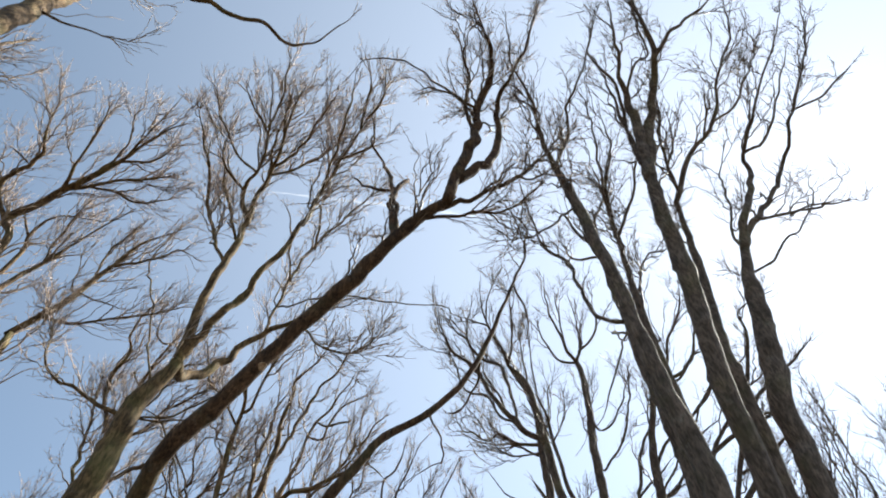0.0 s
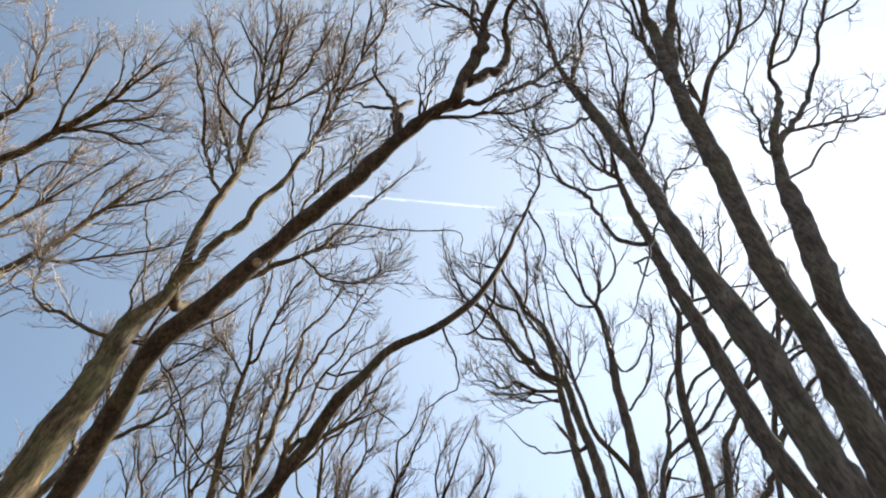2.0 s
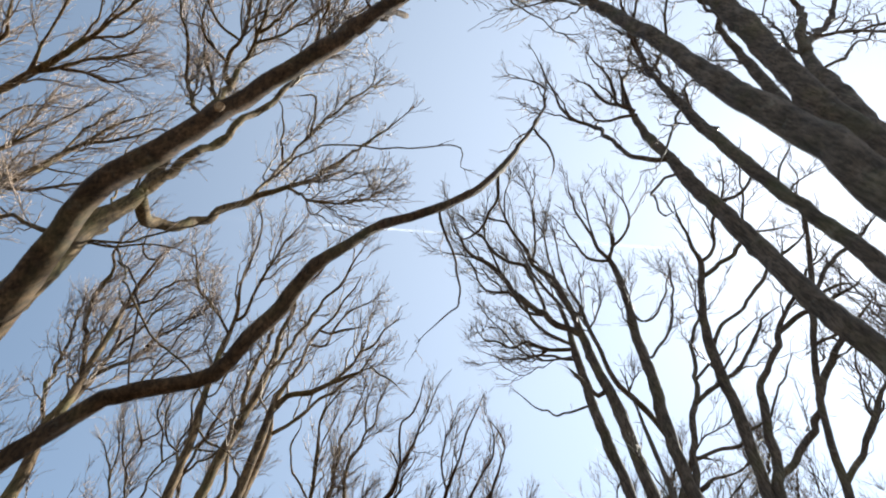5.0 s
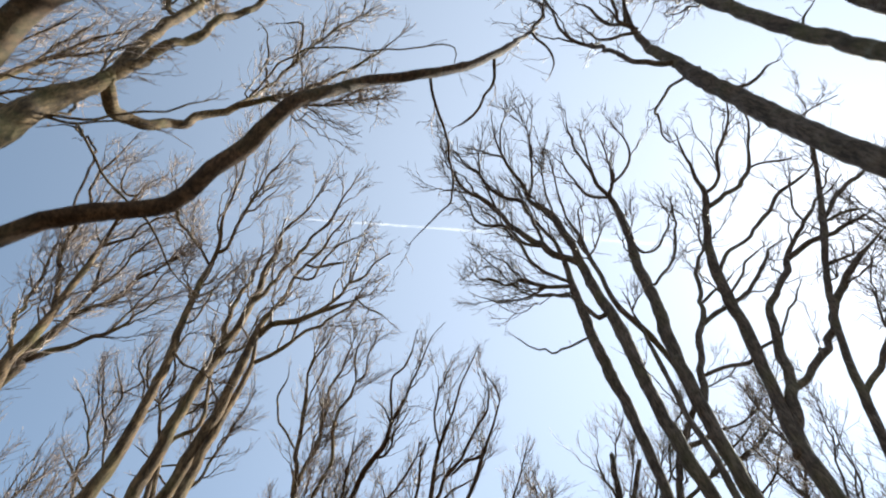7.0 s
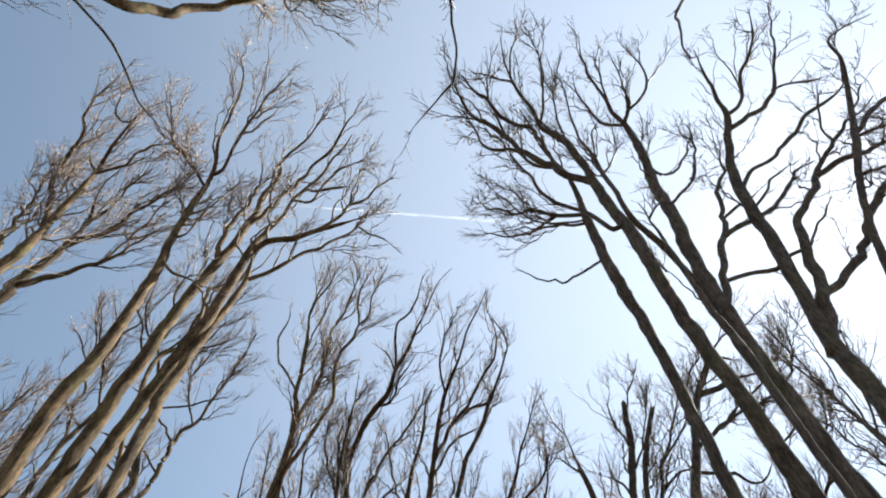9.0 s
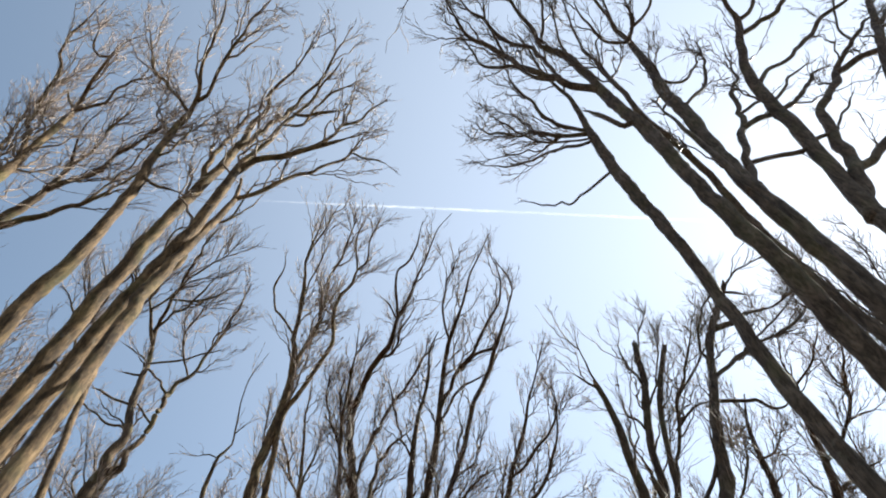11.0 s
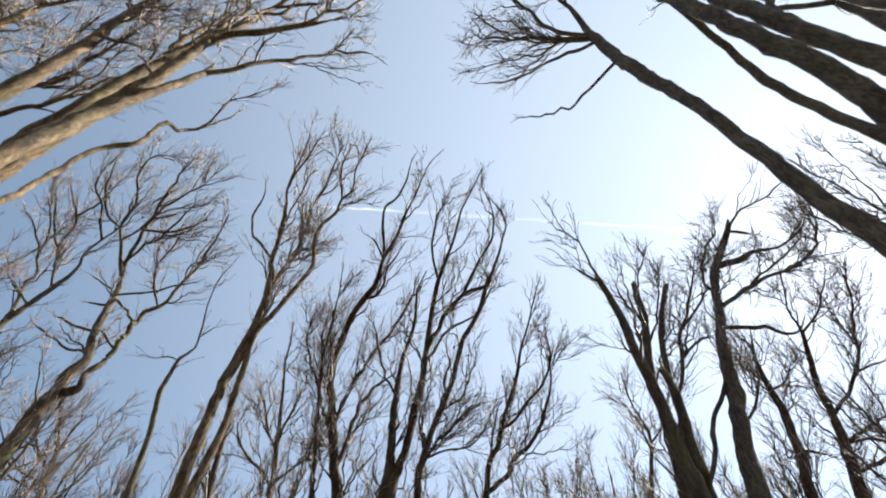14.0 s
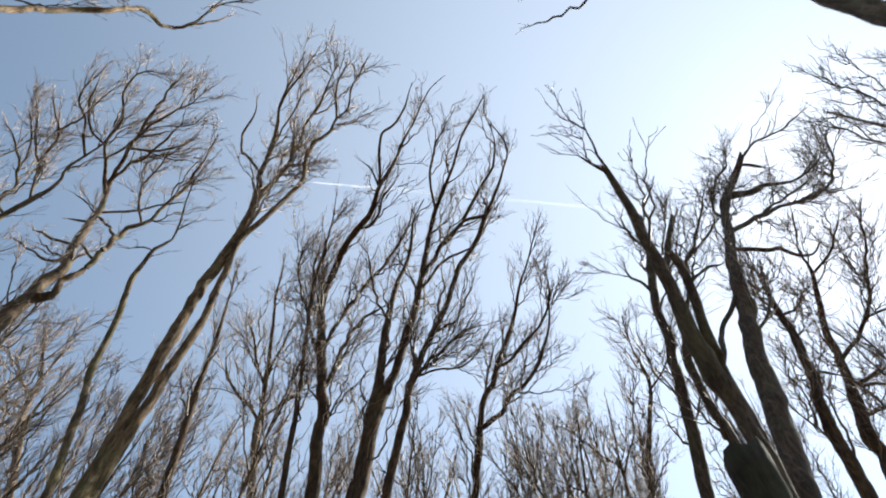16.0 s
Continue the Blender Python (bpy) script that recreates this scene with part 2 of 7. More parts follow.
def limb(tree, kind, points, broken=False, bare=False, forked=False):
    """A trunk, stem or limb: a bark tube with knots and slight bends through a few control points."""
    if tree.empty is None:
        tree.empty = new("tree")
        tree.empty.empty_display_size = 0.3
        tree.empty.matrix_basis = pose(points[0][0], points[0][1], 0)
        tagged(tree.empty, tree.label, "tree", tree.group or "bare woodland trees")
    reseed(points[-1])
    c = smooth_curve(points, 0.16 if kind != "limb" else 0.13)
    length = np.r_[0, np.cumsum(np.linalg.norm(np.diff(c[:, :3], axis=0), axis=1))]
    phase = rng.uniform(0, 6.28, 6)
    ends = np.minimum(1, np.minimum(length, length[-1] - length) / 0.8)
    # small angular kinks, where side shoots once grew
    bend = 0.06 * c[:, 3] + (0.012 if kind != "limb" else 0.046)
    knots = np.cumsum(rng.uniform(0.2, 0.55, int(length[-1] / 0.34) + 4)) - 0.5
    for axis in range(3):
        c[:, axis] += ends * bend * (0.5 if axis == 2 else 1.0) * np.interp(length, knots, rng.uniform(-1.3, 1.3, len(knots)))
    if kind != "limb":
        c[:, 3] *= 1 + 0.55 * np.exp(-np.maximum(c[:, 2], 0) / 0.35)
    sides = 14 if kind != "limb" else 9
    radii = c[:, 3] * (1 + 0.03 * np.sin(length * 2.3 + phase[4]) + 0.015 * np.sin(length * 6.7 + phase[5]))
    if not broken:
        # taper out to a thin leader
        radii *= np.interp(length / length[-1], (0, 0.82, 1), (1, 1, 0.85 if forked else 0.5))
        d = unit(c[-1, :3] - c[-2, :3])
        c = np.vstack([c, np.r_[c[-1, :3] + d * 2.5 * radii[-1], 0.004]])
        length, radii = np.r_[length, length[-1] + 2.5 * radii[-1]], np.r_[radii, 0.2 * radii[-1]]
    if kind == "limb":
        # root it inside its parent
        c[0, :3] -= 0.7 * radii[0] * unit(c[1, :3] - c[0, :3])
        radii[0] *= 0.85
    verts, faces = tubes(c[None, :, :3], radii[None], sides)
    v = verts.reshape(len(c), sides, 3)
    # ridges, knots and burrs in the bark
    around = np.linspace(0, 2 * np.pi, sides, endpoint=False)
    relief = 0.05 * np.sin(2 * around[None] + 0.7 * length[:, None] + phase[0]) + 0.035 * np.sin(5 * around[None] - 0.4 * length[:, None] + phase[1])
    relief += rng.normal(0, 0.035, relief.shape)
    for _ in range(int(length[-1] * (1.9 if kind != "limb" else 1.3))):
        at, turn, size = rng.uniform(0.5, max(0.6, length[-1] - 0.2)), rng.uniform(0, 6.28), rng.uniform(0.08, 0.34)
        relief += size * np.exp(-(((length - at) / 0.11) ** 2))[:, None] * np.maximum(0, np.cos(around - turn))[None] ** 6
    v += (v - c[:, None, :3]) * relief[:, :, None]
    faces = [tuple(int(q) for q in f) for f in faces]
    top = (len(c) - 1) * sides
    faces.append(tuple(reversed(range(sides))))
    if broken:
        # splintered end
        d = unit(c[-1, :3] - c[-2, :3])
        v[-1] += d * rng.uniform(-0.05, 0.16, (sides, 1))
    faces.append(tuple(range(top, top + sides)))
    ob = mesh_object(kind, v.reshape(-1, 3), faces, BARK[tree.bark], tree.empty)
    if broken:
        # the stump's torn face takes its painted shade too
        ob.data.materials.append(BARK["black"] if tree.bark == "black" else WOOD)
        ob.data.polygons[len(faces) - 1].material_index = 1
        ob.data.polygons[len(faces) - 1].use_smooth = False
        ob["label"] = "broken-off " + kind + " with splintered torn end"
    tree.curves.append((kind, c, length, broken, bare))


def scar(tree, at, facing, size):
    """A pale healed cut: a rounded lip of bark round a shallow face of bare wood."""
    n = Vector(facing).normalized()
    side = n.cross(Vector((0, 0, 1))).normalized()
    up = side.cross(n)
    rings, verts, k = ((1.25, -0.5), (1.1, 0.1), (0.9, 0.16), (0.8, 0.02), (0.4, -0.02)), [], 14
    for wide, high in rings:
        for i in range(k):
            a = 2 * math.pi * i / k
            q = size * wide * (1 + 0.08 * math.sin(3 * a + 1))
            verts.append(Vector(at) + side * (q * math.cos(a)) + up * (1.25 * q * math.sin(a)) + n * (size * high))
    faces = [(r * k + i, r * k + (i + 1) % k, (r + 1) * k + (i + 1) % k, (r + 1) * k + i) for r in range(len(rings) - 1) for i in range(k)]
    faces.append(tuple((len(rings) - 1) * k + i for i in range(k)))
    mesh_object("scar", verts, faces, WOOD, tree.empty, "pale healed cut scar")


def sprout(paths, radii, spacing, first, reach, lengths, lean, ratio, r_min, forward, by_girth=0.0):
    """Starts for side shoots along many paths: places, directions, lengths and radii."""
    n, k, _ = paths.shape
    seg = np.linalg.norm(np.diff(paths, axis=1), axis=2)
    total = seg.sum(1)
    count = np.maximum(1, rng.poisson(np.maximum(total * (reach - first), 0.01) / spacing))
    owner = np.repeat(np.arange(n), count)
    f = rng.uniform(first, reach, len(owner))
    x = f * (k - 1)
    i = np.minimum(x.astype(int), k - 2)
    a = (x - i)[:, None]
    start = paths[owner, i] * (1 - a) + paths[owner, i + 1] * a
    r_here = radii[owner, i] * (1 - a[:, 0]) + radii[owner, i + 1] * a[:, 0]
    tangent = unit(paths[owner, i + 1] - paths[owner, i])
    perp = rng.normal(0, 1, tangent.shape)
    perp = unit(perp - tangent * (perp * tangent).sum(1, keepdims=True))
    way = unit(tangent * forward + perp * lean + np.array([0, 0, 0.3]))
    size = rng.uniform(*lengths, len(owner)) * (1.1 - 0.62 * f)
    if by_girth:
        size *= np.clip(r_here / by_girth, 0.4, 1.0)
    size = np.minimum(size, 0.25 + 0.7 * total[owner])
    return start, way, size, np.clip(r_here * ratio * rng.uniform(0.7, 1.1, len(owner)), r_min, 0.03)


def shoots(start, way, size, radius, steps, kink, rise, tip):
    """Grows zigzag shoots that hold to their way and turn upward along it. Returns paths and radii."""
    n = len(start)
    paths, radii = np.empty((n, steps + 1, 3)), np.empty((n, steps + 1))
    paths[:, 0], aim = start, unit(way + np.array([0, 0, 1.0]) * (rise * rng.uniform(0.5, 1.4, n))[:, None])
    drift = np.zeros((n, 3))
    for s in range(steps):
        f = s / max(1, steps - 1)
        drift = 0.8 * drift + rng.normal(0, 0.35 * kink, (n, 3))
        d = unit(way * (1 - f) + aim * f + drift + rng.normal(0, kink, (n, 3)))
        paths[:, s + 1] = paths[:, s] + d * (size / steps)[:, None]
    fall = np.linspace(0, 1, steps + 1) ** 0.8
    radii[:] = radius[:, None] * (1 - fall) + np.minimum(tip, radius)[:, None] * fall
    return paths, radii


def crown(tree):
    """Side branches, shoots and twigs over the upper part of a tree."""
    reseed(tree.curves[0][1][0])
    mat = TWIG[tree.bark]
    verts, faces, base = [], [], 0

    def keep(p, r, sides):
        nonlocal base
        v, f = tubes(p, r, sides)
        verts.append(v)
        faces.append(f + base)
        base += len(v)

    axes, lvl1 = [], []
    for kind, c, length, broken, bare in tree.curves:
        # resample to one length
        f = np.linspace(0, 1, 24)
        q = np.stack([np.interp(f, length / length[-1], c[:, m]) for m in range(4)], -1)[None]
        axes.append((q, kind != "limb", broken, bare))
    # long wavering side branches from the stems and limbs
    def fork(q, stem, spacing, first, lengths, lean, ratio, thin, thick, girth):
        s, w, z, r = sprout(q[..., :3], q[..., 3], spacing / tree.density, first, 0.97, lengths, lean, ratio, thin, 1.0, girth)
        p, r = shoots(s, w, z, np.clip(r * 1.2, thin, thick), 12, 0.25, 0.3, 0.008)
        for path, width in zip(p, r):
            v, fc = tubes(path[None], width[None], 4)
            if tree.count < 280:
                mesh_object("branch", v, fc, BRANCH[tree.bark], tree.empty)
            else:
                keep(path[None], width[None], 4)
            tree.count += 1
            f = np.linspace(0, 12, 24)
            yield np.stack([*(np.interp(f, np.arange(13), path[:, m]) for m in range(3)), np.interp(f, np.arange(13), width)], -1)[None]

    for q, stem, broken, bare in list(axes):
        if bare or q[0, -1, 2] < 8:
            continue
        if stem:
            first = list(fork(q, True, 0.62, tree.clean, (1.8, 4.2), 0.55, 0.5, 0.018, 0.042, 0.08))
        else:
            first = list(fork(q, False, 0.43, 0.4 if q[0, 0, 3] > 0.09 else 0.15, (1.3, 3.2), 0.56, 0.6, 0.016, 0.036, 0.045))
        axes += [(b, False, False, False) for b in first]
        if not tree.far:
            for b in first:
                axes += [(c, False, False, False) for c in fork(b, False, 1.2, 0.2, (0.9, 2.0), 0.55, 0.75, 0.013, 0.022, 0.02)]
    for q, stem, broken, bare in axes:
        s, w, z, r = sprout(q[..., :3], q[..., 3], (2.0 if bare else 0.8 if stem else 0.40 if tree.far else 0.30) / tree.density, tree.clean if stem else 0.4 if q[0, 0, 3] > 0.09 else 0.12, 1.0, (0.3, 0.7) if bare else (0.6, 1.7), 0.58, 0.55, 0.0080, 1.0, 0.02)
        # the tip goes on as a small fan
        if not broken:
            m = 2 if bare else 3
            s = np.vstack([s, np.repeat(q[:, -2, :3], m, 0)])
            d = unit(q[0, -1, :3] - q[0, -4, :3])
            w = np.vstack([w, unit(d + rng.normal(0, 0.22, (m, 3)))])
            z, r = np.r_[z, rng.uniform(0.2, 0.6, m)], np.r_[r, rng.uniform(0.5, 1.0, m) * np.clip(0.6 * q[0, -3, 3], 0.0095, 0.02)]
        lvl1.append(shoots(s, w, z, np.minimum(r, 0.016), 7, 0.18, 0.25, 0.0056))
    p1, r1 = np.vstack([a for a, _ in lvl1]), np.vstack([b for _, b in lvl1])
    keep(p1, r1, 3)
    s, w, z, r = sprout(p1, r1, (0.75 if tree.far else 0.40) / tree.density**0.5, 0.15, 1.0, (0.3, 0.9), 0.56, 0.75, 0.0060, 1.0)
    p2, r2 = shoots(s, w, z, r, 3, 0.18, 0.25, 0.0048)
    keep(p2, r2, 3)
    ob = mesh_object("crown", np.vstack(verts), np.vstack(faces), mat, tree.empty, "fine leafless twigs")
    ob["kind"] = "stuff"


def wild_tree(x, y, height, radius, bark, density=1.0, sweep=0.0):
    """A bare tree of its own making for the wood farther off: a wavering trunk that forks into upright limbs."""
    tree = start_tree("slender bare tree in the wood farther off", bark, density)
    tree.far = True
    reseed((x, y, height))
    u = lambda a: float(rng.uniform(-a, a))
    dx, dy = sweep + u(0.6), u(0.6)
    pts = [(x + dx * f**1.5 + (u(0.22) if f else 0), y + dy * f + (u(0.22) if f else 0), height * f * 0.9, radius * (1 - 0.72 * f)) for f in (0, 0.2, 0.4, 0.6, 0.8, 1.0)]
    limbs = []
    for _ in range(int(rng.integers(5, 8))):
        f = float(rng.uniform(0.34, 0.85))
        a, b = min(4, int(f * 5)), f * 5 - min(4, int(f * 5))
        s = [pts[a][m] * (1 - b) + pts[a + 1][m] * b for m in range(4)]
        ang, reach = float(rng.uniform(0, 6.28)), float(rng.uniform(0.8, 2.0))
        rise = height * (1 - f) * float(rng.uniform(0.55, 0.95)) + 1.0
        limbs.append([(s[0] + math.cos(ang) * reach * g + u(0.12) * g, s[1] + math.sin(ang) * reach * g, s[2] + rise * g**1.2, s[3] * 0.6 * (1 - 0.75 * g)) for g in (0, 0.3, 0.6, 1.0)])
    limb(tree, "trunk", pts)
    for points in limbs:
        limb(tree, "limb", points)
    return tree


# ---- ground ----
def ground():
    bm = bmesh.new()
    rings = [0, 2, 5, 9, 14, 20, 28, 38, 55, 80, 130, 240, 500, 1200, 3000]
    prev = [bm.verts.new((0, 8, -0.03))]
    for r in rings[1:]:
        row = []
        for i in range(48):
            a = 2 * math.pi * i / 48
            x, y = r * math.cos(a), 8 + r * math.sin(a)
            row.append(bm.verts.new((x, y, -0.03 + 0.03 * noise.noise((x * 0.15, y * 0.15, 0)))))
        for i in range(48):
            j = (i + 1) % 48
            bm.faces.new([prev[0], row[i], row[j]] if len(prev) == 1 else [prev[i], row[i], row[j], prev[j]])
        prev = row
    me = bpy.data.meshes.new("ground")
    bm.to_mesh(me)
    bm.free()
    me.materials.append(litter_material())
    tagged(new("ground", me), "woodland floor of brown leaf litter", "ground", kind="structure")


ground()


# ---- contrail, high over the wood ----
def contrail():
    high = 3000.0
    a, b = Vector((-0.50, 0.355, 1)) * high, Vector((0.62, 0.498, 1)) * high
    k = 160
    f = np.linspace(0, 1, k)
    thin = np.clip((f - 0.08) / 0.3, 0.1, 1)
    path = np.array(a)[None] * (1 - f)[:, None] + np.array(b)[None] * f[:, None]
    r = 8.5 * (0.75 + 0.3 * rng.random(k)) * thin
    path[:, 1] += rng.normal(0, 1.2, k)
    v, fc = tubes(path[None], r[None], 8)
    v[:, 2] = high + (v[:, 2] - high) * 0.5
    ob = mesh_object("contrail", v, fc, vapour_material())
    tagged(ob, "thin white vapour trail across the clear blue sky", "contrail", kind="structure")


contrail()

# ---- the trees along the path ----

tree = start_tree("tall leaning bare tree with brown bark and a cut scar", "brown", 1.05, clean=0.8)
limb(tree, "trunk", [(-7.39, 10.21, 0.00, 0.200), (-6.86, 9.74, 2.63, 0.188), (-6.01, 8.88, 4.93, 0.177), (-4.93, 7.76, 7.08, 0.164), (-4.59, 7.26, 7.75, 0.156), (-4.13, 6.69, 8.47, 0.145), (-3.60, 6.44, 9.03, 0.134), (-3.13, 6.21, 9.69, 0.129), (-2.45, 5.87, 10.57, 0.132), (-1.51, 5.39, 11.61, 0.142), (-0.81, 4.97, 12.46, 0.142), (-0.20, 4.70, 12.96, 0.128), (0.08, 4.60, 13.15, 0.109)], forked=True)
limb(tree, "limb", [(0.08, 4.60, 13.15, 0.136), (0.74, 4.03, 15.66, 0.126), (0.96, 3.70, 17.46, 0.099), (1.31, 2.71, 18.58, 0.075), (1.23, 1.96, 19.09, 0.046), (0.82, 1.13, 19.79, 0.030)])
limb(tree, "limb", [(0.34, 4.45, 14.10, 0.125), (1.05, 4.40, 15.25, 0.111), (1.48, 4.27, 16.74, 0.096), (1.50, 3.84, 18.38, 0.077), (1.86, 3.15, 18.86, 0.052), (2.48, 2.19, 19.77, 0.037), (2.87, 1.22, 21.25, 0.027)])
limb(tree, "limb", [(-0.23, 4.72, 12.94, 0.062), (0.94, 4.72, 13.91, 0.049), (1.96, 4.62, 15.06, 0.043), (2.67, 4.47, 16.39, 0.032), (3.40, 4.29, 17.96, 0.025)])
limb(tree, "limb", [(-0.47, 4.83, 12.74, 0.044), (0.54, 4.86, 13.14, 0.034), (1.41, 4.87, 13.42, 0.027), (2.37, 4.87, 14.97, 0.021)])
limb(tree, "limb", [(-0.89, 5.03, 12.36, 0.051), (-1.17, 5.19, 14.86, 0.063), (-1.46, 5.41, 17.14, 0.056), (-1.83, 5.48, 18.59, 0.043), (-2.11, 5.01, 19.08, 0.032), (-2.10, 4.42, 20.16, 0.022)], bare=True)
limb(tree, "limb", [(0.80, 3.95, 16.11, 0.055), (0.61, 3.69, 17.09, 0.048), (0.69, 3.06, 18.41, 0.040), (0.41, 1.94, 18.93, 0.024)])
limb(tree, "limb", [(-0.98, 5.08, 12.26, 0.060), (-1.18, 5.15, 14.16, 0.066), (-1.17, 5.30, 15.64, 0.064), (-0.97, 5.40, 16.61, 0.070)], broken=True, bare=True)
limb(tree, "limb", [(-1.17, 5.30, 15.64, 0.039), (-1.76, 5.30, 15.75, 0.035), (-2.49, 5.43, 17.03, 0.019)], bare=True)
limb(tree, "limb", [(0.96, 3.70, 17.46, 0.037), (0.24, 3.35, 17.87, 0.032), (-0.20, 3.11, 18.24, 0.028), (-0.80, 2.77, 18.76, 0.024), (-1.43, 2.65, 19.08, 0.020), (-2.23, 2.71, 19.19, 0.015), (-2.77, 3.19, 18.86, 0.011)], bare=True)
limb(tree, "limb", [(0.88, 3.83, 16.78, 0.031), (0.45, 3.44, 17.50, 0.027), (-0.27, 3.24, 18.13, 0.023), (-0.74, 3.42, 18.44, 0.014)])
scar(tree, (-2.973, 6.053, 9.508), (0.505, -0.622, -0.598), 0.05)

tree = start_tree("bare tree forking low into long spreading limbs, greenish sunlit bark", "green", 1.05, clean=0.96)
limb(tree, "trunk", [(-6.51, 9.06, 0.00, 0.289), (-6.52, 9.10, 2.59, 0.273), (-6.47, 8.92, 5.30, 0.260), (-6.37, 8.59, 8.13, 0.246), (-6.32, 8.45, 9.24, 0.239), (-6.28, 8.34, 10.17, 0.222), (-6.28, 8.21, 10.95, 0.209), (-5.96, 8.11, 11.92, 0.166), (-5.85, 8.04, 12.39, 0.131)], forked=True)
limb(tree, "limb", [(-5.86, 8.05, 12.31, 0.128), (-5.89, 7.65, 13.81, 0.119), (-5.74, 7.26, 15.41, 0.105), (-5.65, 6.84, 17.38, 0.082), (-5.43, 6.23, 18.88, 0.055), (-5.11, 5.16, 19.25, 0.037), (-4.66, 3.99, 19.84, 0.021)])
limb(tree, "limb", [(-5.85, 8.03, 12.37, 0.105), (-5.38, 7.74, 13.54, 0.091), (-4.74, 7.40, 14.81, 0.082), (-3.97, 6.83, 17.47, 0.070), (-3.34, 5.92, 19.09, 0.049), (-2.44, 4.65, 19.59, 0.026), (-1.59, 3.64, 20.14, 0.016)])
limb(tree, "limb", [(-5.88, 8.06, 12.22, 0.139), (-6.00, 8.73, 12.61, 0.122), (-5.60, 9.18, 13.66, 0.104), (-4.91, 9.16, 14.91, 0.080), (-3.74, 9.05, 15.78, 0.053), (-2.44, 8.83, 18.68, 0.036), (-0.89, 7.96, 19.60, 0.020)])
limb(tree, "limb", [(-4.82, 9.15, 14.98, 0.042), (-4.74, 9.11, 18.71, 0.042), (-3.40, 8.06, 20.20, 0.032), (-1.98, 7.42, 22.24, 0.023)])
limb(tree, "limb", [(-4.08, 9.08, 15.53, 0.034), (-2.83, 9.00, 13.95, 0.026), (-1.92, 9.01, 14.32, 0.019), (-1.23, 9.11, 16.78, 0.013)])
limb(tree, "limb", [(-6.28, 8.25, 10.68, 0.048), (-7.61, 8.10, 11.37, 0.036), (-8.72, 8.12, 12.18, 0.026), (-9.49, 8.12, 13.68, 0.020), (-10.98, 8.11, 15.83, 0.014)])
limb(tree, "limb", [(-6.28, 8.27, 10.59, 0.022), (-6.30, 8.45, 11.49, 0.024), (-7.01, 8.52, 13.12, 0.024), (-8.12, 8.53, 15.91, 0.025), (-9.07, 8.55, 17.90, 0.024), (-8.47, 7.82, 19.38, 0.016)], bare=True)
limb(tree, "limb", [(-6.30, 8.33, 10.82, 0.020), (-5.56, 8.51, 11.04, 0.020), (-4.90, 8.54, 11.70, 0.019), (-4.32, 8.58, 12.92, 0.013)], bare=True)
limb(tree, "limb", [(-4.24, 8.72, 19.27, 0.043), (-4.24, 8.17, 20.13, 0.038), (-4.29, 7.82, 20.81, 0.033), (-5.05, 7.75, 20.86, 0.016)], bare=True)
limb(tree, "limb", [(-4.76, 9.12, 17.78, 0.039), (-5.07, 8.64, 19.28, 0.032), (-5.17, 8.04, 20.17, 0.021), (-5.60, 7.70, 20.97, 0.016)], bare=True)
limb(tree, "limb", [(-6.28, 8.33, 10.83, 0.023), (-5.72, 8.52, 10.89, 0.020), (-5.13, 8.54, 10.91, 0.014), (-4.60, 8.56, 10.75, 0.011)], bare=True)
limb(tree, "limb", [(-5.65, 6.84, 17.38, 0.091), (-6.10, 6.61, 18.47, 0.075), (-5.97, 6.15, 18.65, 0.060), (-5.67, 5.85, 18.76, 0.049), (-5.39, 5.32, 18.97, 0.037), (-5.29, 4.80, 19.20, 0.032), (-5.20, 4.06, 19.60, 0.026), (-5.18, 3.34, 20.08, 0.016)])
limb(tree, "limb", [(-5.67, 5.85, 18.76, 0.043), (-6.15, 5.46, 18.91, 0.037), (-6.38, 5.00, 19.11, 0.032), (-6.56, 4.55, 19.32, 0.026), (-6.78, 4.18, 19.53, 0.021), (-6.84, 3.45, 19.99, 0.016)])
limb(tree, "limb", [(-6.04, 6.38, 18.56, 0.043), (-6.42, 5.98, 18.70, 0.037), (-6.60, 5.52, 18.87, 0.032), (-6.54, 5.07, 19.07, 0.020), (-6.28, 4.78, 19.20, 0.016)])
limb(tree, "limb", [(-5.74, 7.26, 15.41, 0.051), (-6.35, 7.02, 16.45, 0.049), (-7.02, 6.67, 18.19, 0.048), (-7.05, 5.82, 18.78, 0.043), (-7.14, 5.29, 18.99, 0.032), (-7.28, 4.61, 19.30, 0.026), (-7.44, 3.88, 19.71, 0.016)])
limb(tree, "limb", [(-5.70, 7.05, 16.40, 0.043), (-6.30, 6.74, 17.87, 0.042), (-6.62, 6.30, 18.62, 0.037), (-6.61, 5.60, 18.86, 0.026)])
limb(tree, "limb", [(-5.49, 6.38, 18.50, 0.049), (-4.98, 5.47, 18.88, 0.043), (-4.71, 4.80, 19.18, 0.037), (-4.45, 4.07, 19.57, 0.026), (-4.12, 3.50, 19.95, 0.016)])
limb(tree, "limb", [(-5.13, 5.74, 18.77, 0.049), (-4.40, 5.33, 18.95, 0.043), (-3.96, 4.74, 19.22, 0.032), (-3.63, 4.31, 19.45, 0.026), (-3.21, 3.81, 19.75, 0.016)])
limb(tree, "limb", [(-5.25, 5.97, 18.68, 0.043), (-4.25, 5.72, 18.80, 0.032), (-3.48, 5.28, 18.98, 0.026), (-3.06, 5.06, 19.07, 0.016)])
limb(tree, "limb", [(-5.29, 4.80, 19.20, 0.037), (-5.53, 4.35, 19.43, 0.032), (-5.83, 3.83, 19.74, 0.026), (-5.96, 3.54, 19.93, 0.016)])
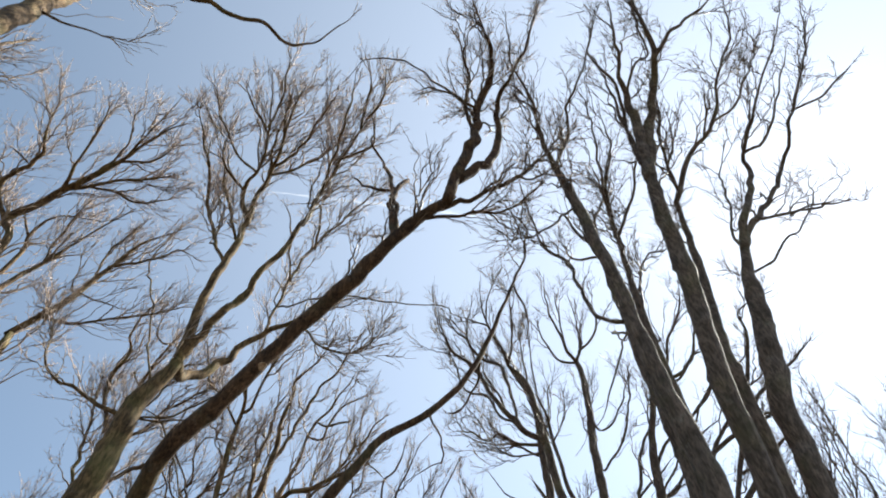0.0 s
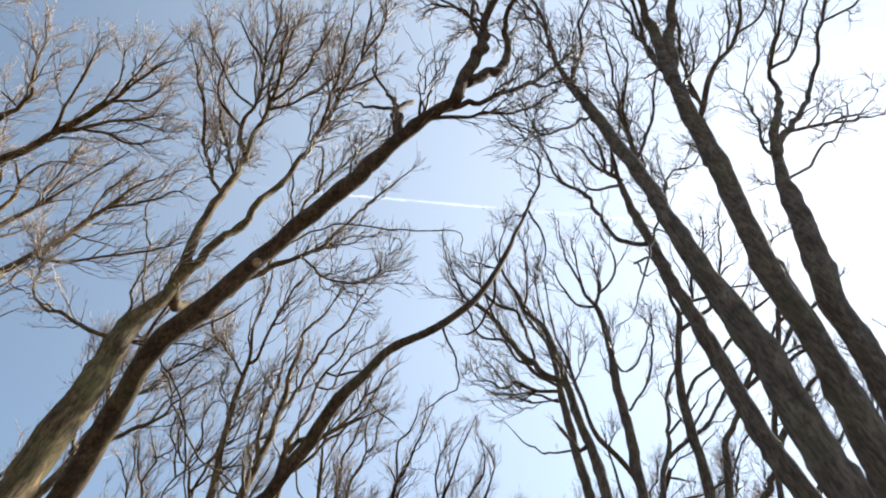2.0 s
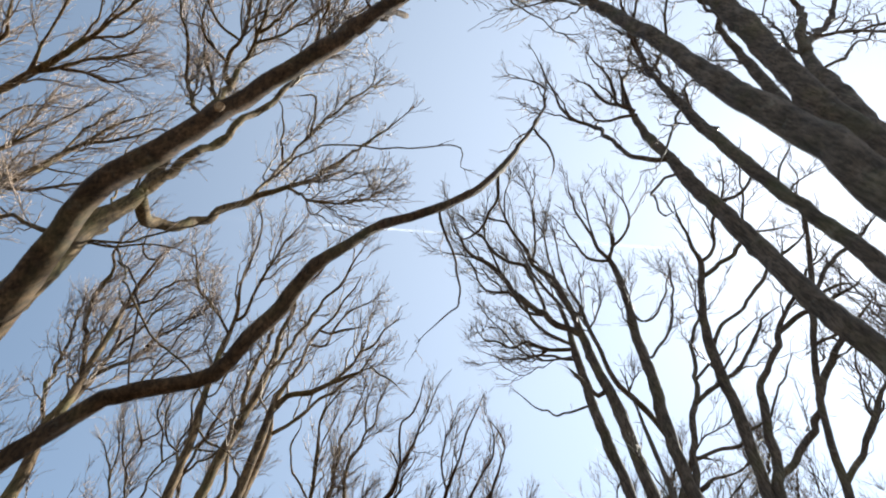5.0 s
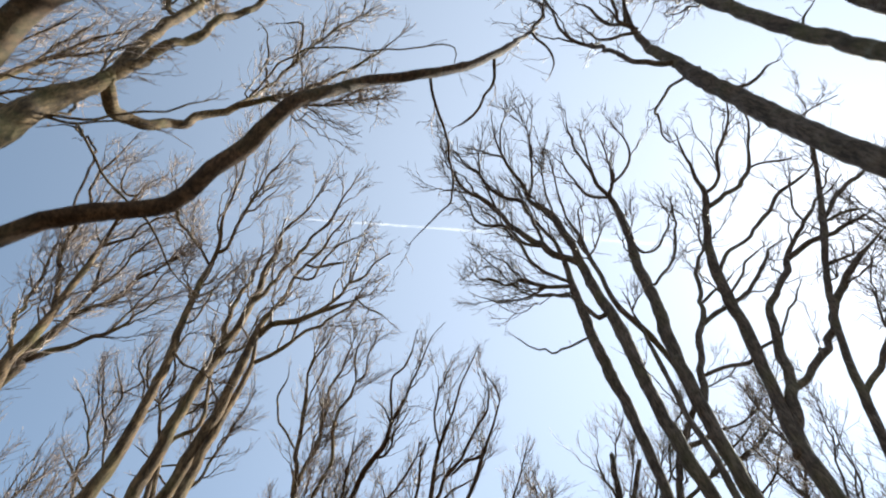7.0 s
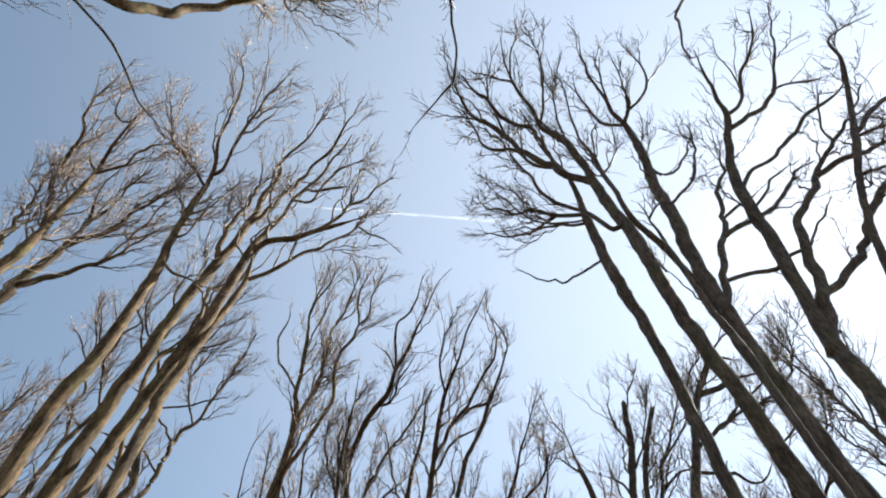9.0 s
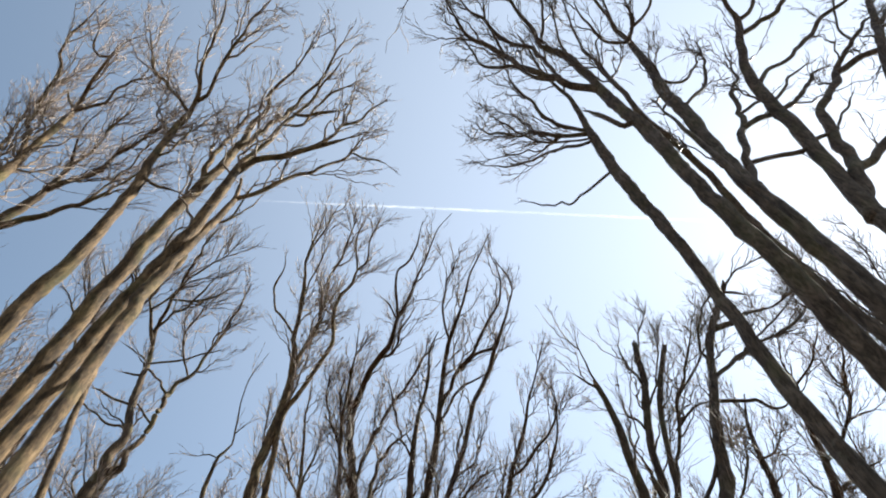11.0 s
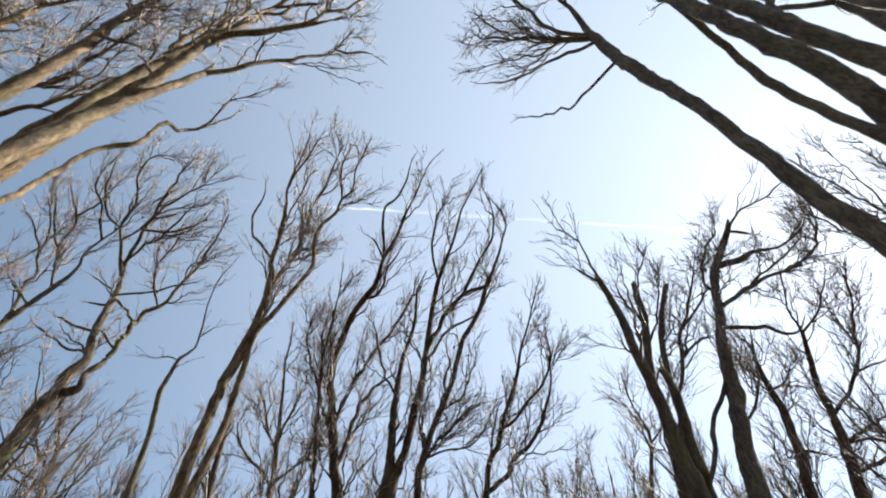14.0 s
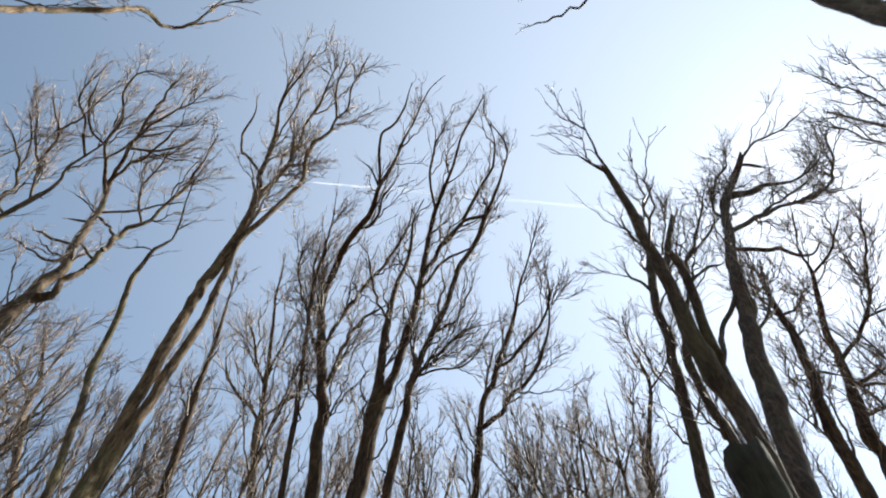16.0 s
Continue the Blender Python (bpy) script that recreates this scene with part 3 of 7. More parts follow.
limb(tree, "limb", [(-5.27, 4.64, 19.29, 0.037), (-4.87, 3.93, 19.70, 0.032), (-4.72, 3.20, 20.19, 0.021), (-4.67, 2.62, 20.68, 0.011)])
limb(tree, "limb", [(-4.89, 5.25, 18.98, 0.037), (-4.70, 4.36, 19.41, 0.032), (-4.54, 3.64, 19.86, 0.021)])
limb(tree, "limb", [(-3.73, 6.49, 18.07, 0.048), (-3.51, 5.96, 18.41, 0.042), (-3.28, 5.37, 18.68, 0.037), (-2.93, 4.50, 19.13, 0.031), (-2.69, 3.79, 19.59, 0.020), (-2.62, 3.08, 20.14, 0.011)])
limb(tree, "limb", [(-2.52, 4.75, 19.55, 0.043), (-2.42, 4.31, 19.75, 0.037), (-2.20, 3.71, 20.03, 0.032), (-2.23, 3.11, 20.38, 0.016)])
limb(tree, "limb", [(-2.34, 4.52, 19.66, 0.043), (-1.87, 4.01, 19.88, 0.032), (-1.72, 3.12, 20.37, 0.016)])
limb(tree, "limb", [(-3.11, 5.60, 19.21, 0.037), (-2.18, 5.21, 19.29, 0.032), (-2.10, 4.44, 19.53, 0.021)])
limb(tree, "limb", [(-4.79, 9.14, 16.30, 0.026), (-3.90, 8.50, 15.40, 0.023), (-3.20, 8.10, 15.10, 0.022), (-2.40, 8.01, 15.00, 0.020), (-1.38, 8.07, 14.80, 0.019), (-0.58, 8.02, 14.60, 0.017), (0.12, 8.02, 14.45, 0.016), (0.14, 8.43, 14.30, 0.012), (0.44, 8.50, 14.20, 0.011)], bare=True)
limb(tree, "limb", [(-5.72, 8.52, 10.89, 0.014), (-4.90, 8.35, 9.55, 0.014), (-4.06, 8.11, 8.24, 0.014), (-3.84, 8.52, 8.08, 0.014), (-3.80, 8.81, 8.18, 0.014), (-3.66, 9.24, 8.29, 0.013), (-3.52, 9.82, 8.24, 0.012), (-3.36, 10.07, 8.24, 0.011), (-3.32, 10.26, 8.27, 0.011)], bare=True)

tree = start_tree("tall slender bare tree with backlit dark bark leaning inward", "dark", 0.55, clean=0.8)
limb(tree, "trunk", [(3.95, 7.10, 0.00, 0.232), (3.80, 7.06, 1.98, 0.217), (3.70, 6.90, 3.99, 0.202), (3.61, 6.63, 6.08, 0.185), (3.65, 6.40, 7.41, 0.171), (3.55, 6.23, 8.80, 0.158), (3.47, 6.03, 10.57, 0.140), (3.44, 5.81, 11.97, 0.136), (3.16, 5.31, 15.96, 0.122), (3.03, 5.15, 17.35, 0.095)], forked=True)
limb(tree, "limb", [(3.05, 5.18, 17.07, 0.075), (2.78, 4.58, 18.18, 0.057), (2.59, 3.81, 18.49, 0.042), (1.94, 2.71, 19.05, 0.027), (1.81, 1.45, 20.06, 0.019)])
limb(tree, "limb", [(3.05, 5.18, 17.07, 0.063), (3.53, 4.72, 18.23, 0.047), (3.54, 3.86, 18.62, 0.037), (4.12, 2.78, 19.47, 0.027), (4.56, 1.67, 20.90, 0.020)])
limb(tree, "limb", [(3.23, 5.43, 14.97, 0.031), (1.82, 5.16, 12.49, 0.020), (1.52, 5.12, 12.78, 0.014), (1.12, 5.07, 11.47, 0.011)])

tree = start_tree("thin straight bare tree with backlit dark bark among thicker stems", "dark", 0.65, clean=0.62)
limb(tree, "trunk", [(4.28, 7.90, 0.00, 0.132), (4.34, 7.91, 2.23, 0.123), (4.38, 7.86, 4.45, 0.114), (4.41, 7.74, 6.77, 0.106), (4.43, 7.67, 8.05, 0.099), (4.45, 7.58, 9.69, 0.100), (4.47, 7.35, 12.20, 0.101), (4.63, 7.15, 14.44, 0.086), (4.80, 7.00, 16.31, 0.061), (4.96, 6.35, 18.69, 0.041)])
limb(tree, "limb", [(4.75, 7.05, 15.69, 0.054), (4.78, 6.85, 17.23, 0.047), (4.74, 5.79, 18.73, 0.038), (4.51, 4.73, 19.31, 0.027), (4.33, 4.00, 19.86, 0.016)])
limb(tree, "limb", [(4.81, 6.97, 16.41, 0.050), (5.71, 6.57, 18.38, 0.044), (5.76, 5.63, 18.81, 0.032), (6.09, 4.74, 19.34, 0.016)])
limb(tree, "limb", [(4.87, 6.73, 17.30, 0.042), (4.80, 6.22, 18.32, 0.037), (5.00, 5.14, 18.89, 0.027), (4.72, 4.27, 19.54, 0.016)])
limb(tree, "limb", [(4.59, 7.21, 13.79, 0.027), (3.35, 7.18, 10.90, 0.019), (2.74, 7.13, 9.50, 0.011), (2.36, 7.08, 9.03, 0.011)], bare=True)
limb(tree, "limb", [(4.45, 7.59, 9.62, 0.019), (4.88, 7.41, 10.32, 0.015), (5.16, 7.31, 10.72, 0.011)], bare=True)
limb(tree, "limb", [(4.58, 7.21, 13.70, 0.031), (5.45, 7.12, 15.73, 0.027), (5.80, 7.08, 15.69, 0.023), (7.07, 7.05, 17.63, 0.018)])

tree = start_tree("bare dark tree with a long curling side limb", "dark", 0.4, clean=0.78)
limb(tree, "trunk", [(4.45, 8.63, 0.00, 0.204), (4.48, 8.70, 2.16, 0.191), (4.54, 8.75, 4.33, 0.178), (4.63, 8.78, 6.56, 0.164), (4.72, 8.80, 7.32, 0.162), (4.63, 8.81, 7.93, 0.154), (4.65, 8.81, 8.87, 0.152), (4.74, 8.82, 10.06, 0.149), (4.79, 8.79, 11.59, 0.149), (4.79, 8.73, 13.32, 0.145), (4.86, 8.63, 14.72, 0.133), (4.90, 8.49, 17.10, 0.123), (4.88, 7.99, 18.58, 0.089), (4.76, 7.30, 19.08, 0.050)])
limb(tree, "limb", [(4.94, 8.19, 18.03, 0.058), (4.51, 7.97, 18.30, 0.048), (4.47, 7.52, 18.78, 0.043), (4.25, 7.19, 19.21, 0.032), (3.98, 6.80, 19.83, 0.022)])
limb(tree, "limb", [(4.96, 8.63, 14.66, 0.067), (4.08, 8.60, 14.96, 0.058), (3.93, 8.52, 16.29, 0.053), (3.81, 8.54, 18.16, 0.054), (3.15, 8.32, 18.52, 0.043), (2.85, 7.67, 19.08, 0.032), (2.65, 7.08, 19.85, 0.022), (2.43, 6.57, 20.86, 0.017)])
limb(tree, "limb", [(4.93, 8.67, 14.14, 0.038), (4.89, 9.42, 15.35, 0.034), (5.14, 10.12, 16.47, 0.032), (5.77, 11.01, 17.26, 0.025), (6.42, 11.08, 17.99, 0.016)], bare=True)
limb(tree, "limb", [(4.89, 8.77, 12.31, 0.037), (5.36, 8.66, 12.42, 0.030), (5.96, 8.54, 13.23, 0.024), (6.25, 8.48, 13.37, 0.014)], bare=True)
limb(tree, "limb", [(4.74, 8.08, 18.13, 0.056), (4.30, 8.06, 19.08, 0.048), (4.03, 7.72, 19.56, 0.032), (3.76, 7.60, 19.72, 0.021)])
limb(tree, "limb", [(4.69, 8.06, 18.21, 0.050), (4.96, 7.62, 19.24, 0.042), (5.54, 7.15, 20.89, 0.039), (6.78, 6.69, 25.08, 0.027)])
limb(tree, "limb", [(4.94, 8.26, 17.78, 0.044), (4.16, 8.34, 17.84, 0.034), (3.85, 8.30, 18.29, 0.024), (3.78, 8.15, 18.97, 0.015)])

tree = start_tree("twin-stemmed tall bare tree, dark against the bright sky", "dark", 0.62, clean=0.85)
limb(tree, "trunk", [(4.18, 7.84, 0.00, 0.222), (4.34, 7.69, 2.52, 0.207), (4.47, 7.29, 5.09, 0.193), (4.60, 6.73, 7.79, 0.177), (4.62, 6.55, 8.63, 0.178), (4.64, 6.32, 9.61, 0.178), (4.74, 6.03, 10.75, 0.179), (4.84, 5.73, 11.80, 0.180), (4.88, 5.23, 13.54, 0.178), (4.97, 4.78, 15.09, 0.156)], forked=True)
limb(tree, "stem", [(4.85, 8.35, 0.00, 0.150), (4.99, 8.26, 2.78, 0.139), (5.21, 7.98, 5.56, 0.130), (5.48, 7.59, 8.42, 0.120), (5.59, 7.42, 9.42, 0.121), (5.62, 7.24, 10.50, 0.121), (5.67, 7.11, 11.44, 0.118), (5.93, 6.97, 12.74, 0.114), (6.19, 6.68, 14.45, 0.104), (6.41, 6.06, 16.80, 0.074)], forked=True)
limb(tree, "limb", [(4.97, 4.78, 15.09, 0.156), (5.25, 4.36, 17.33, 0.153), (5.25, 3.71, 18.54, 0.106), (5.00, 3.01, 18.96, 0.064), (4.96, 2.03, 19.73, 0.042), (4.88, 1.18, 20.68, 0.032)])
limb(tree, "limb", [(5.01, 4.75, 15.28, 0.136), (5.62, 4.24, 17.49, 0.130), (5.99, 3.29, 18.78, 0.106), (5.96, 2.43, 19.24, 0.078), (5.61, 1.58, 19.83, 0.053), (5.25, 1.16, 20.20, 0.042)])
limb(tree, "limb", [(5.97, 2.65, 19.12, 0.064), (6.55, 1.94, 19.58, 0.053), (7.43, 1.37, 20.03, 0.037), (7.82, 1.01, 20.37, 0.026)])
limb(tree, "limb", [(6.41, 6.06, 16.80, 0.081), (7.18, 5.10, 18.17, 0.073), (7.83, 4.39, 18.65, 0.054), (8.15, 3.14, 19.72, 0.037), (8.78, 2.32, 20.82, 0.033), (9.24, 1.32, 22.80, 0.023)])
limb(tree, "limb", [(6.54, 5.90, 17.03, 0.051), (6.40, 5.13, 18.26, 0.042), (6.31, 4.14, 18.98, 0.032), (6.34, 3.46, 19.68, 0.016)])
limb(tree, "limb", [(4.98, 4.80, 15.03, 0.043), (5.24, 4.52, 18.52, 0.042), (4.89, 3.45, 19.62, 0.032), (4.67, 2.82, 20.81, 0.022)])
limb(tree, "limb", [(6.50, 5.78, 17.18, 0.051), (6.58, 5.64, 18.30, 0.043), (6.76, 4.83, 18.75, 0.032), (6.64, 4.19, 19.20, 0.016)])
limb(tree, "limb", [(7.84, 4.34, 18.69, 0.037), (8.54, 3.87, 19.10, 0.032), (9.07, 3.16, 19.81, 0.027), (9.85, 2.18, 21.11, 0.016)])
limb(tree, "limb", [(7.53, 4.71, 18.43, 0.031), (7.71, 3.99, 19.05, 0.026), (7.77, 3.46, 19.66, 0.016)])
limb(tree, "limb", [(4.95, 4.69, 15.90, 0.046), (5.21, 4.31, 18.35, 0.047), (4.93, 3.35, 19.08, 0.042), (4.35, 2.80, 19.39, 0.031), (4.20, 2.34, 19.69, 0.026), (4.65, 1.27, 20.73, 0.016)])
limb(tree, "limb", [(5.19, 3.54, 18.65, 0.041), (5.48, 2.72, 19.12, 0.036), (5.83, 2.52, 19.30, 0.031), (5.66, 1.89, 19.86, 0.026), (5.54, 1.18, 20.67, 0.021)])
limb(tree, "limb", [(5.07, 4.72, 15.47, 0.035), (5.83, 4.40, 17.19, 0.033), (6.00, 3.74, 18.68, 0.025)])

tree = start_tree("bare tree with crooked forked limbs, dark against the sun", "dark", 0.55, clean=0.85)
limb(tree, "trunk", [(5.14, 8.47, 0.00, 0.263), (5.29, 8.36, 2.75, 0.246), (5.59, 8.07, 5.52, 0.229), (6.01, 7.61, 8.37, 0.211), (6.11, 7.51, 9.09, 0.208), (6.16, 7.36, 9.98, 0.206), (6.47, 7.19, 10.98, 0.208), (6.67, 7.04, 11.82, 0.206), (6.96, 6.87, 12.94, 0.191), (7.11, 6.76, 13.65, 0.168), (7.49, 6.54, 14.82, 0.135)], forked=True)
limb(tree, "limb", [(7.49, 6.54, 14.82, 0.130), (7.88, 6.17, 15.94, 0.111), (8.70, 6.00, 17.39, 0.091), (9.26, 5.81, 18.80, 0.070), (9.05, 5.41, 18.93, 0.056), (9.40, 4.11, 19.58, 0.038), (10.19, 2.65, 20.86, 0.027), (11.22, 1.33, 23.02, 0.023)])
limb(tree, "limb", [(7.47, 6.55, 14.77, 0.090), (8.19, 6.35, 15.96, 0.085), (9.40, 6.15, 17.54, 0.072), (10.46, 5.73, 19.09, 0.063), (10.63, 4.31, 19.72, 0.044), (11.36, 2.68, 21.06, 0.034), (11.98, 1.34, 23.22, 0.023)])
limb(tree, "limb", [(8.25, 6.32, 16.11, 0.043), (9.53, 6.36, 16.60, 0.039), (10.72, 6.41, 17.32, 0.036), (11.83, 6.43, 17.81, 0.026)])
limb(tree, "limb", [(9.07, 5.35, 18.95, 0.049), (9.60, 5.00, 19.04, 0.043), (9.87, 4.51, 19.26, 0.037), (10.10, 3.65, 19.81, 0.027), (10.67, 2.50, 20.95, 0.016)])
limb(tree, "limb", [(7.15, 6.73, 13.80, 0.033), (7.89, 6.58, 14.25, 0.030), (8.49, 6.45, 15.00, 0.027), (9.37, 6.32, 15.76, 0.023), (10.38, 6.12, 17.25, 0.020), (10.99, 5.93, 18.63, 0.016)], bare=True)
limb(tree, "limb", [(9.53, 6.36, 16.60, 0.034), (10.16, 6.26, 16.91, 0.030), (10.78, 6.11, 16.96, 0.020)], bare=True)
limb(tree, "limb", [(10.66, 4.25, 19.77, 0.038), (11.49, 3.88, 19.92, 0.032), (12.24, 3.28, 20.31, 0.027), (12.66, 2.91, 20.56, 0.016)])
limb(tree, "limb", [(7.49, 6.54, 14.82, 0.041), (7.46, 6.44, 15.62, 0.037), (7.85, 6.30, 16.44, 0.034), (8.15, 6.12, 17.70, 0.031), (8.40, 5.97, 18.73, 0.027), (8.52, 5.12, 19.15, 0.016)])

tree = start_tree("strongly bent bare tree arching over the path, reddish brown bark", "brown", 0.7, clean=0.86)
limb(tree, "trunk", [(-6.54, 8.86, 0.00, 0.102), (-6.15, 8.83, 2.19, 0.096), (-5.27, 8.75, 4.38, 0.090), (-4.08, 8.65, 6.64, 0.084), (-3.74, 8.62, 6.94, 0.087), (-3.28, 8.62, 7.10, 0.086), (-2.83, 8.65, 7.31, 0.090), (-2.56, 8.50, 7.59, 0.089), (-2.30, 8.35, 7.97, 0.094), (-2.01, 8.10, 8.44, 0.090), (-1.70, 7.97, 8.84, 0.084), (-1.14, 7.95, 9.80, 0.076), (-0.18, 8.00, 10.70, 0.070), (0.76, 8.00, 12.23, 0.064), (2.10, 7.90, 16.20, 0.050)])
limb(tree, "limb", [(-0.26, 8.00, 10.63, 0.023), (-0.22, 8.62, 10.86, 0.021), (-0.07, 9.12, 11.08, 0.019), (-0.04, 10.23, 11.50, 0.017), (-0.34, 10.62, 11.74, 0.014), (-0.91, 11.32, 11.86, 0.011)], bare=True)
limb(tree, "limb", [(0.82, 8.00, 12.40, 0.031), (0.71, 8.50, 11.90, 0.023), (0.32, 8.90, 11.64, 0.020), (0.04, 9.10, 11.83, 0.013)], bare=True)
limb(tree, "limb", [(1.88, 7.92, 15.54, 0.032), (2.09, 8.21, 14.72, 0.026), (2.11, 8.39, 14.08, 0.020), (1.99, 8.56, 13.57, 0.012)], bare=True)
limb(tree, "limb", [(1.76, 7.93, 15.21, 0.036), (2.35, 7.65, 16.80, 0.034), (2.48, 7.43, 18.67, 0.027), (1.74, 7.26, 18.82, 0.016)])
limb(tree, "limb", [(-3.62, 8.62, 6.98, 0.012), (-4.62, 8.61, 9.26, 0.016), (-6.04, 8.62, 11.20, 0.016), (-6.71, 8.63, 11.35, 0.011)], bare=True)

tree = start_tree("tall bare tree with a long straight dark stem", "dark", 0.9, clean=0.85)
limb(tree, "trunk", [(4.61, 16.14, 0.00, 0.150), (4.44, 16.05, 2.00, 0.141), (4.21, 15.95, 4.00, 0.129), (3.92, 15.82, 6.01, 0.120), (3.82, 15.77, 6.64, 0.108), (3.74, 15.66, 7.67, 0.103), (3.66, 15.52, 9.18, 0.105), (3.57, 15.36, 11.08, 0.106), (3.53, 15.31, 12.13, 0.122), (3.45, 15.24, 13.27, 0.126), (3.38, 15.15, 14.54, 0.129), (3.36, 15.05, 15.83, 0.123), (3.33, 14.97, 16.81, 0.116), (3.34, 14.90, 17.71, 0.097), (3.27, 14.67, 18.27, 0.083), (3.11, 14.42, 18.84, 0.076), (2.89, 14.23, 19.10, 0.068), (2.44, 13.73, 19.60, 0.061), (2.22, 13.30, 20.03, 0.053), (1.92, 12.86, 20.47, 0.035)])
limb(tree, "limb", [(3.33, 15.15, 14.44, 0.036), (2.67, 16.20, 15.39, 0.030), (2.11, 16.68, 16.42, 0.022), (1.58, 17.05, 17.71, 0.014)], bare=True)
limb(tree, "limb", [(3.31, 15.01, 16.31, 0.044), (2.41, 15.59, 17.45, 0.037), (1.44, 16.11, 18.09, 0.029), (0.68, 16.30, 18.83, 0.019)], bare=True)
limb(tree, "limb", [(3.33, 14.97, 16.81, 0.062), (2.80, 14.97, 16.86, 0.054), (2.42, 14.97, 16.90, 0.054), (2.07, 14.94, 17.21, 0.055), (1.85, 14.93, 17.30, 0.048), (1.58, 14.96, 16.97, 0.031), (1.13, 14.93, 17.30, 0.032), (0.74, 14.93, 17.40, 0.024), (0.45, 14.81, 17.95, 0.016)])
limb(tree, "limb", [(3.32, 14.96, 17.02, 0.055), (2.68, 14.91, 17.59, 0.056), (2.40, 14.84, 17.89, 0.049), (2.20, 14.69, 18.22, 0.050), (2.08, 14.49, 18.68, 0.042), (1.78, 14.26, 19.07, 0.043), (1.55, 13.98, 19.35, 0.035), (1.49, 13.77, 19.56, 0.026)])
limb(tree, "limb", [(3.33, 15.00, 16.50, 0.030), (2.41, 15.01, 16.33, 0.030), (2.13, 15.00, 16.42, 0.023), (1.66, 14.95, 17.03, 0.023), (1.26, 14.86, 17.84, 0.024), (0.88, 14.66, 18.30, 0.017), (0.58, 14.41, 18.88, 0.017)])

tree = start_tree("tall bare tree with side limbs sweeping outward, backlit dark bark", "dark", 0.62, clean=0.72)
limb(tree, "trunk", [(5.28, 16.38, 0.00, 0.161), (5.08, 15.96, 2.38, 0.152), (4.71, 15.43, 4.78, 0.144), (4.19, 14.79, 7.20, 0.134), (3.96, 14.52, 8.06, 0.132), (3.71, 14.24, 9.25, 0.122), (3.54, 14.01, 10.80, 0.122), (3.48, 13.82, 12.50, 0.127), (3.40, 13.75, 13.29, 0.122), (3.29, 13.66, 14.32, 0.119), (3.21, 13.55, 15.52, 0.115), (3.18, 13.45, 16.09, 0.106), (3.04, 13.31, 16.87, 0.111), (2.87, 13.15, 17.70, 0.100), (2.57, 13.04, 18.25, 0.087), (2.29, 12.94, 18.54, 0.072), (2.15, 12.58, 18.78, 0.073), (1.93, 12.29, 18.97, 0.065), (1.70, 12.00, 19.16, 0.057), (1.48, 11.56, 19.45, 0.041), (1.34, 11.12, 19.73, 0.033), (1.31, 10.55, 20.30, 0.017)])
limb(tree, "limb", [(3.21, 13.57, 15.38, 0.095), (2.96, 13.52, 15.68, 0.090), (2.65, 13.49, 15.85, 0.091), (2.30, 13.41, 16.32, 0.086), (1.92, 13.33, 16.76, 0.081), (1.61, 13.22, 17.33, 0.068), (1.30, 13.05, 18.21, 0.072), (0.92, 12.88, 18.58, 0.065), (0.61, 12.69, 18.71, 0.057), (0.29, 12.51, 18.83, 0.049), (0.06, 12.21, 19.02, 0.041), (-0.08, 11.85, 19.26, 0.033), (-0.15, 11.48, 19.49, 0.025)])
limb(tree, "limb", [(2.35, 13.42, 16.23, 0.043), (1.94, 13.40, 16.36, 0.043), (1.69, 13.34, 16.69, 0.037), (1.45, 13.23, 17.24, 0.038), (1.00, 13.21, 17.38, 0.038), (0.64, 13.14, 17.75, 0.031), (0.44, 12.93, 18.55, 0.032), (0.21, 12.57, 18.78, 0.024)])
limb(tree, "limb", [(2.41, 13.43, 16.16, 0.050), (2.16, 13.07, 18.12, 0.055), (1.97, 12.93, 18.55, 0.056), (1.57, 12.84, 18.61, 0.048), (1.18, 12.61, 18.76, 0.049), (0.80, 12.17, 19.05, 0.041), (0.56, 12.02, 19.15, 0.041), (0.33, 11.79, 19.29, 0.033), (0.17, 11.57, 19.44, 0.025)])
limb(tree, "limb", [(3.41, 13.73, 13.33, 0.060), (3.11, 13.76, 13.09, 0.053), (2.90, 13.72, 13.47, 0.048), (2.78, 13.70, 13.76, 0.049), (2.63, 13.68, 14.06, 0.044)], bare=True)
limb(tree, "limb", [(2.29, 12.94, 18.54, 0.048), (2.40, 12.45, 18.87, 0.040), (2.41, 11.88, 19.24, 0.033), (2.39, 11.31, 19.61, 0.025), (2.38, 10.88, 19.97, 0.016)])
limb(tree, "limb", [(1.75, 12.07, 19.12, 0.041), (1.55, 11.77, 19.31, 0.041), (1.31, 11.69, 19.36, 0.033), (0.91, 11.60, 19.42, 0.025), (0.59, 11.52, 19.47, 0.016)])
limb(tree, "limb", [(1.53, 11.67, 19.37, 0.033), (1.59, 11.13, 19.73, 0.025), (1.80, 10.57, 20.28, 0.017)])
limb(tree, "limb", [(2.89, 13.16, 17.63, 0.038), (2.85, 12.96, 18.53, 0.032), (2.80, 12.47, 18.85, 0.024), (2.68, 11.89, 19.23, 0.016)])
limb(tree, "limb", [(1.30, 13.05, 18.21, 0.040), (0.95, 12.39, 18.90, 0.032), (0.81, 12.03, 19.14, 0.024), (1.02, 11.10, 19.75, 0.016)])

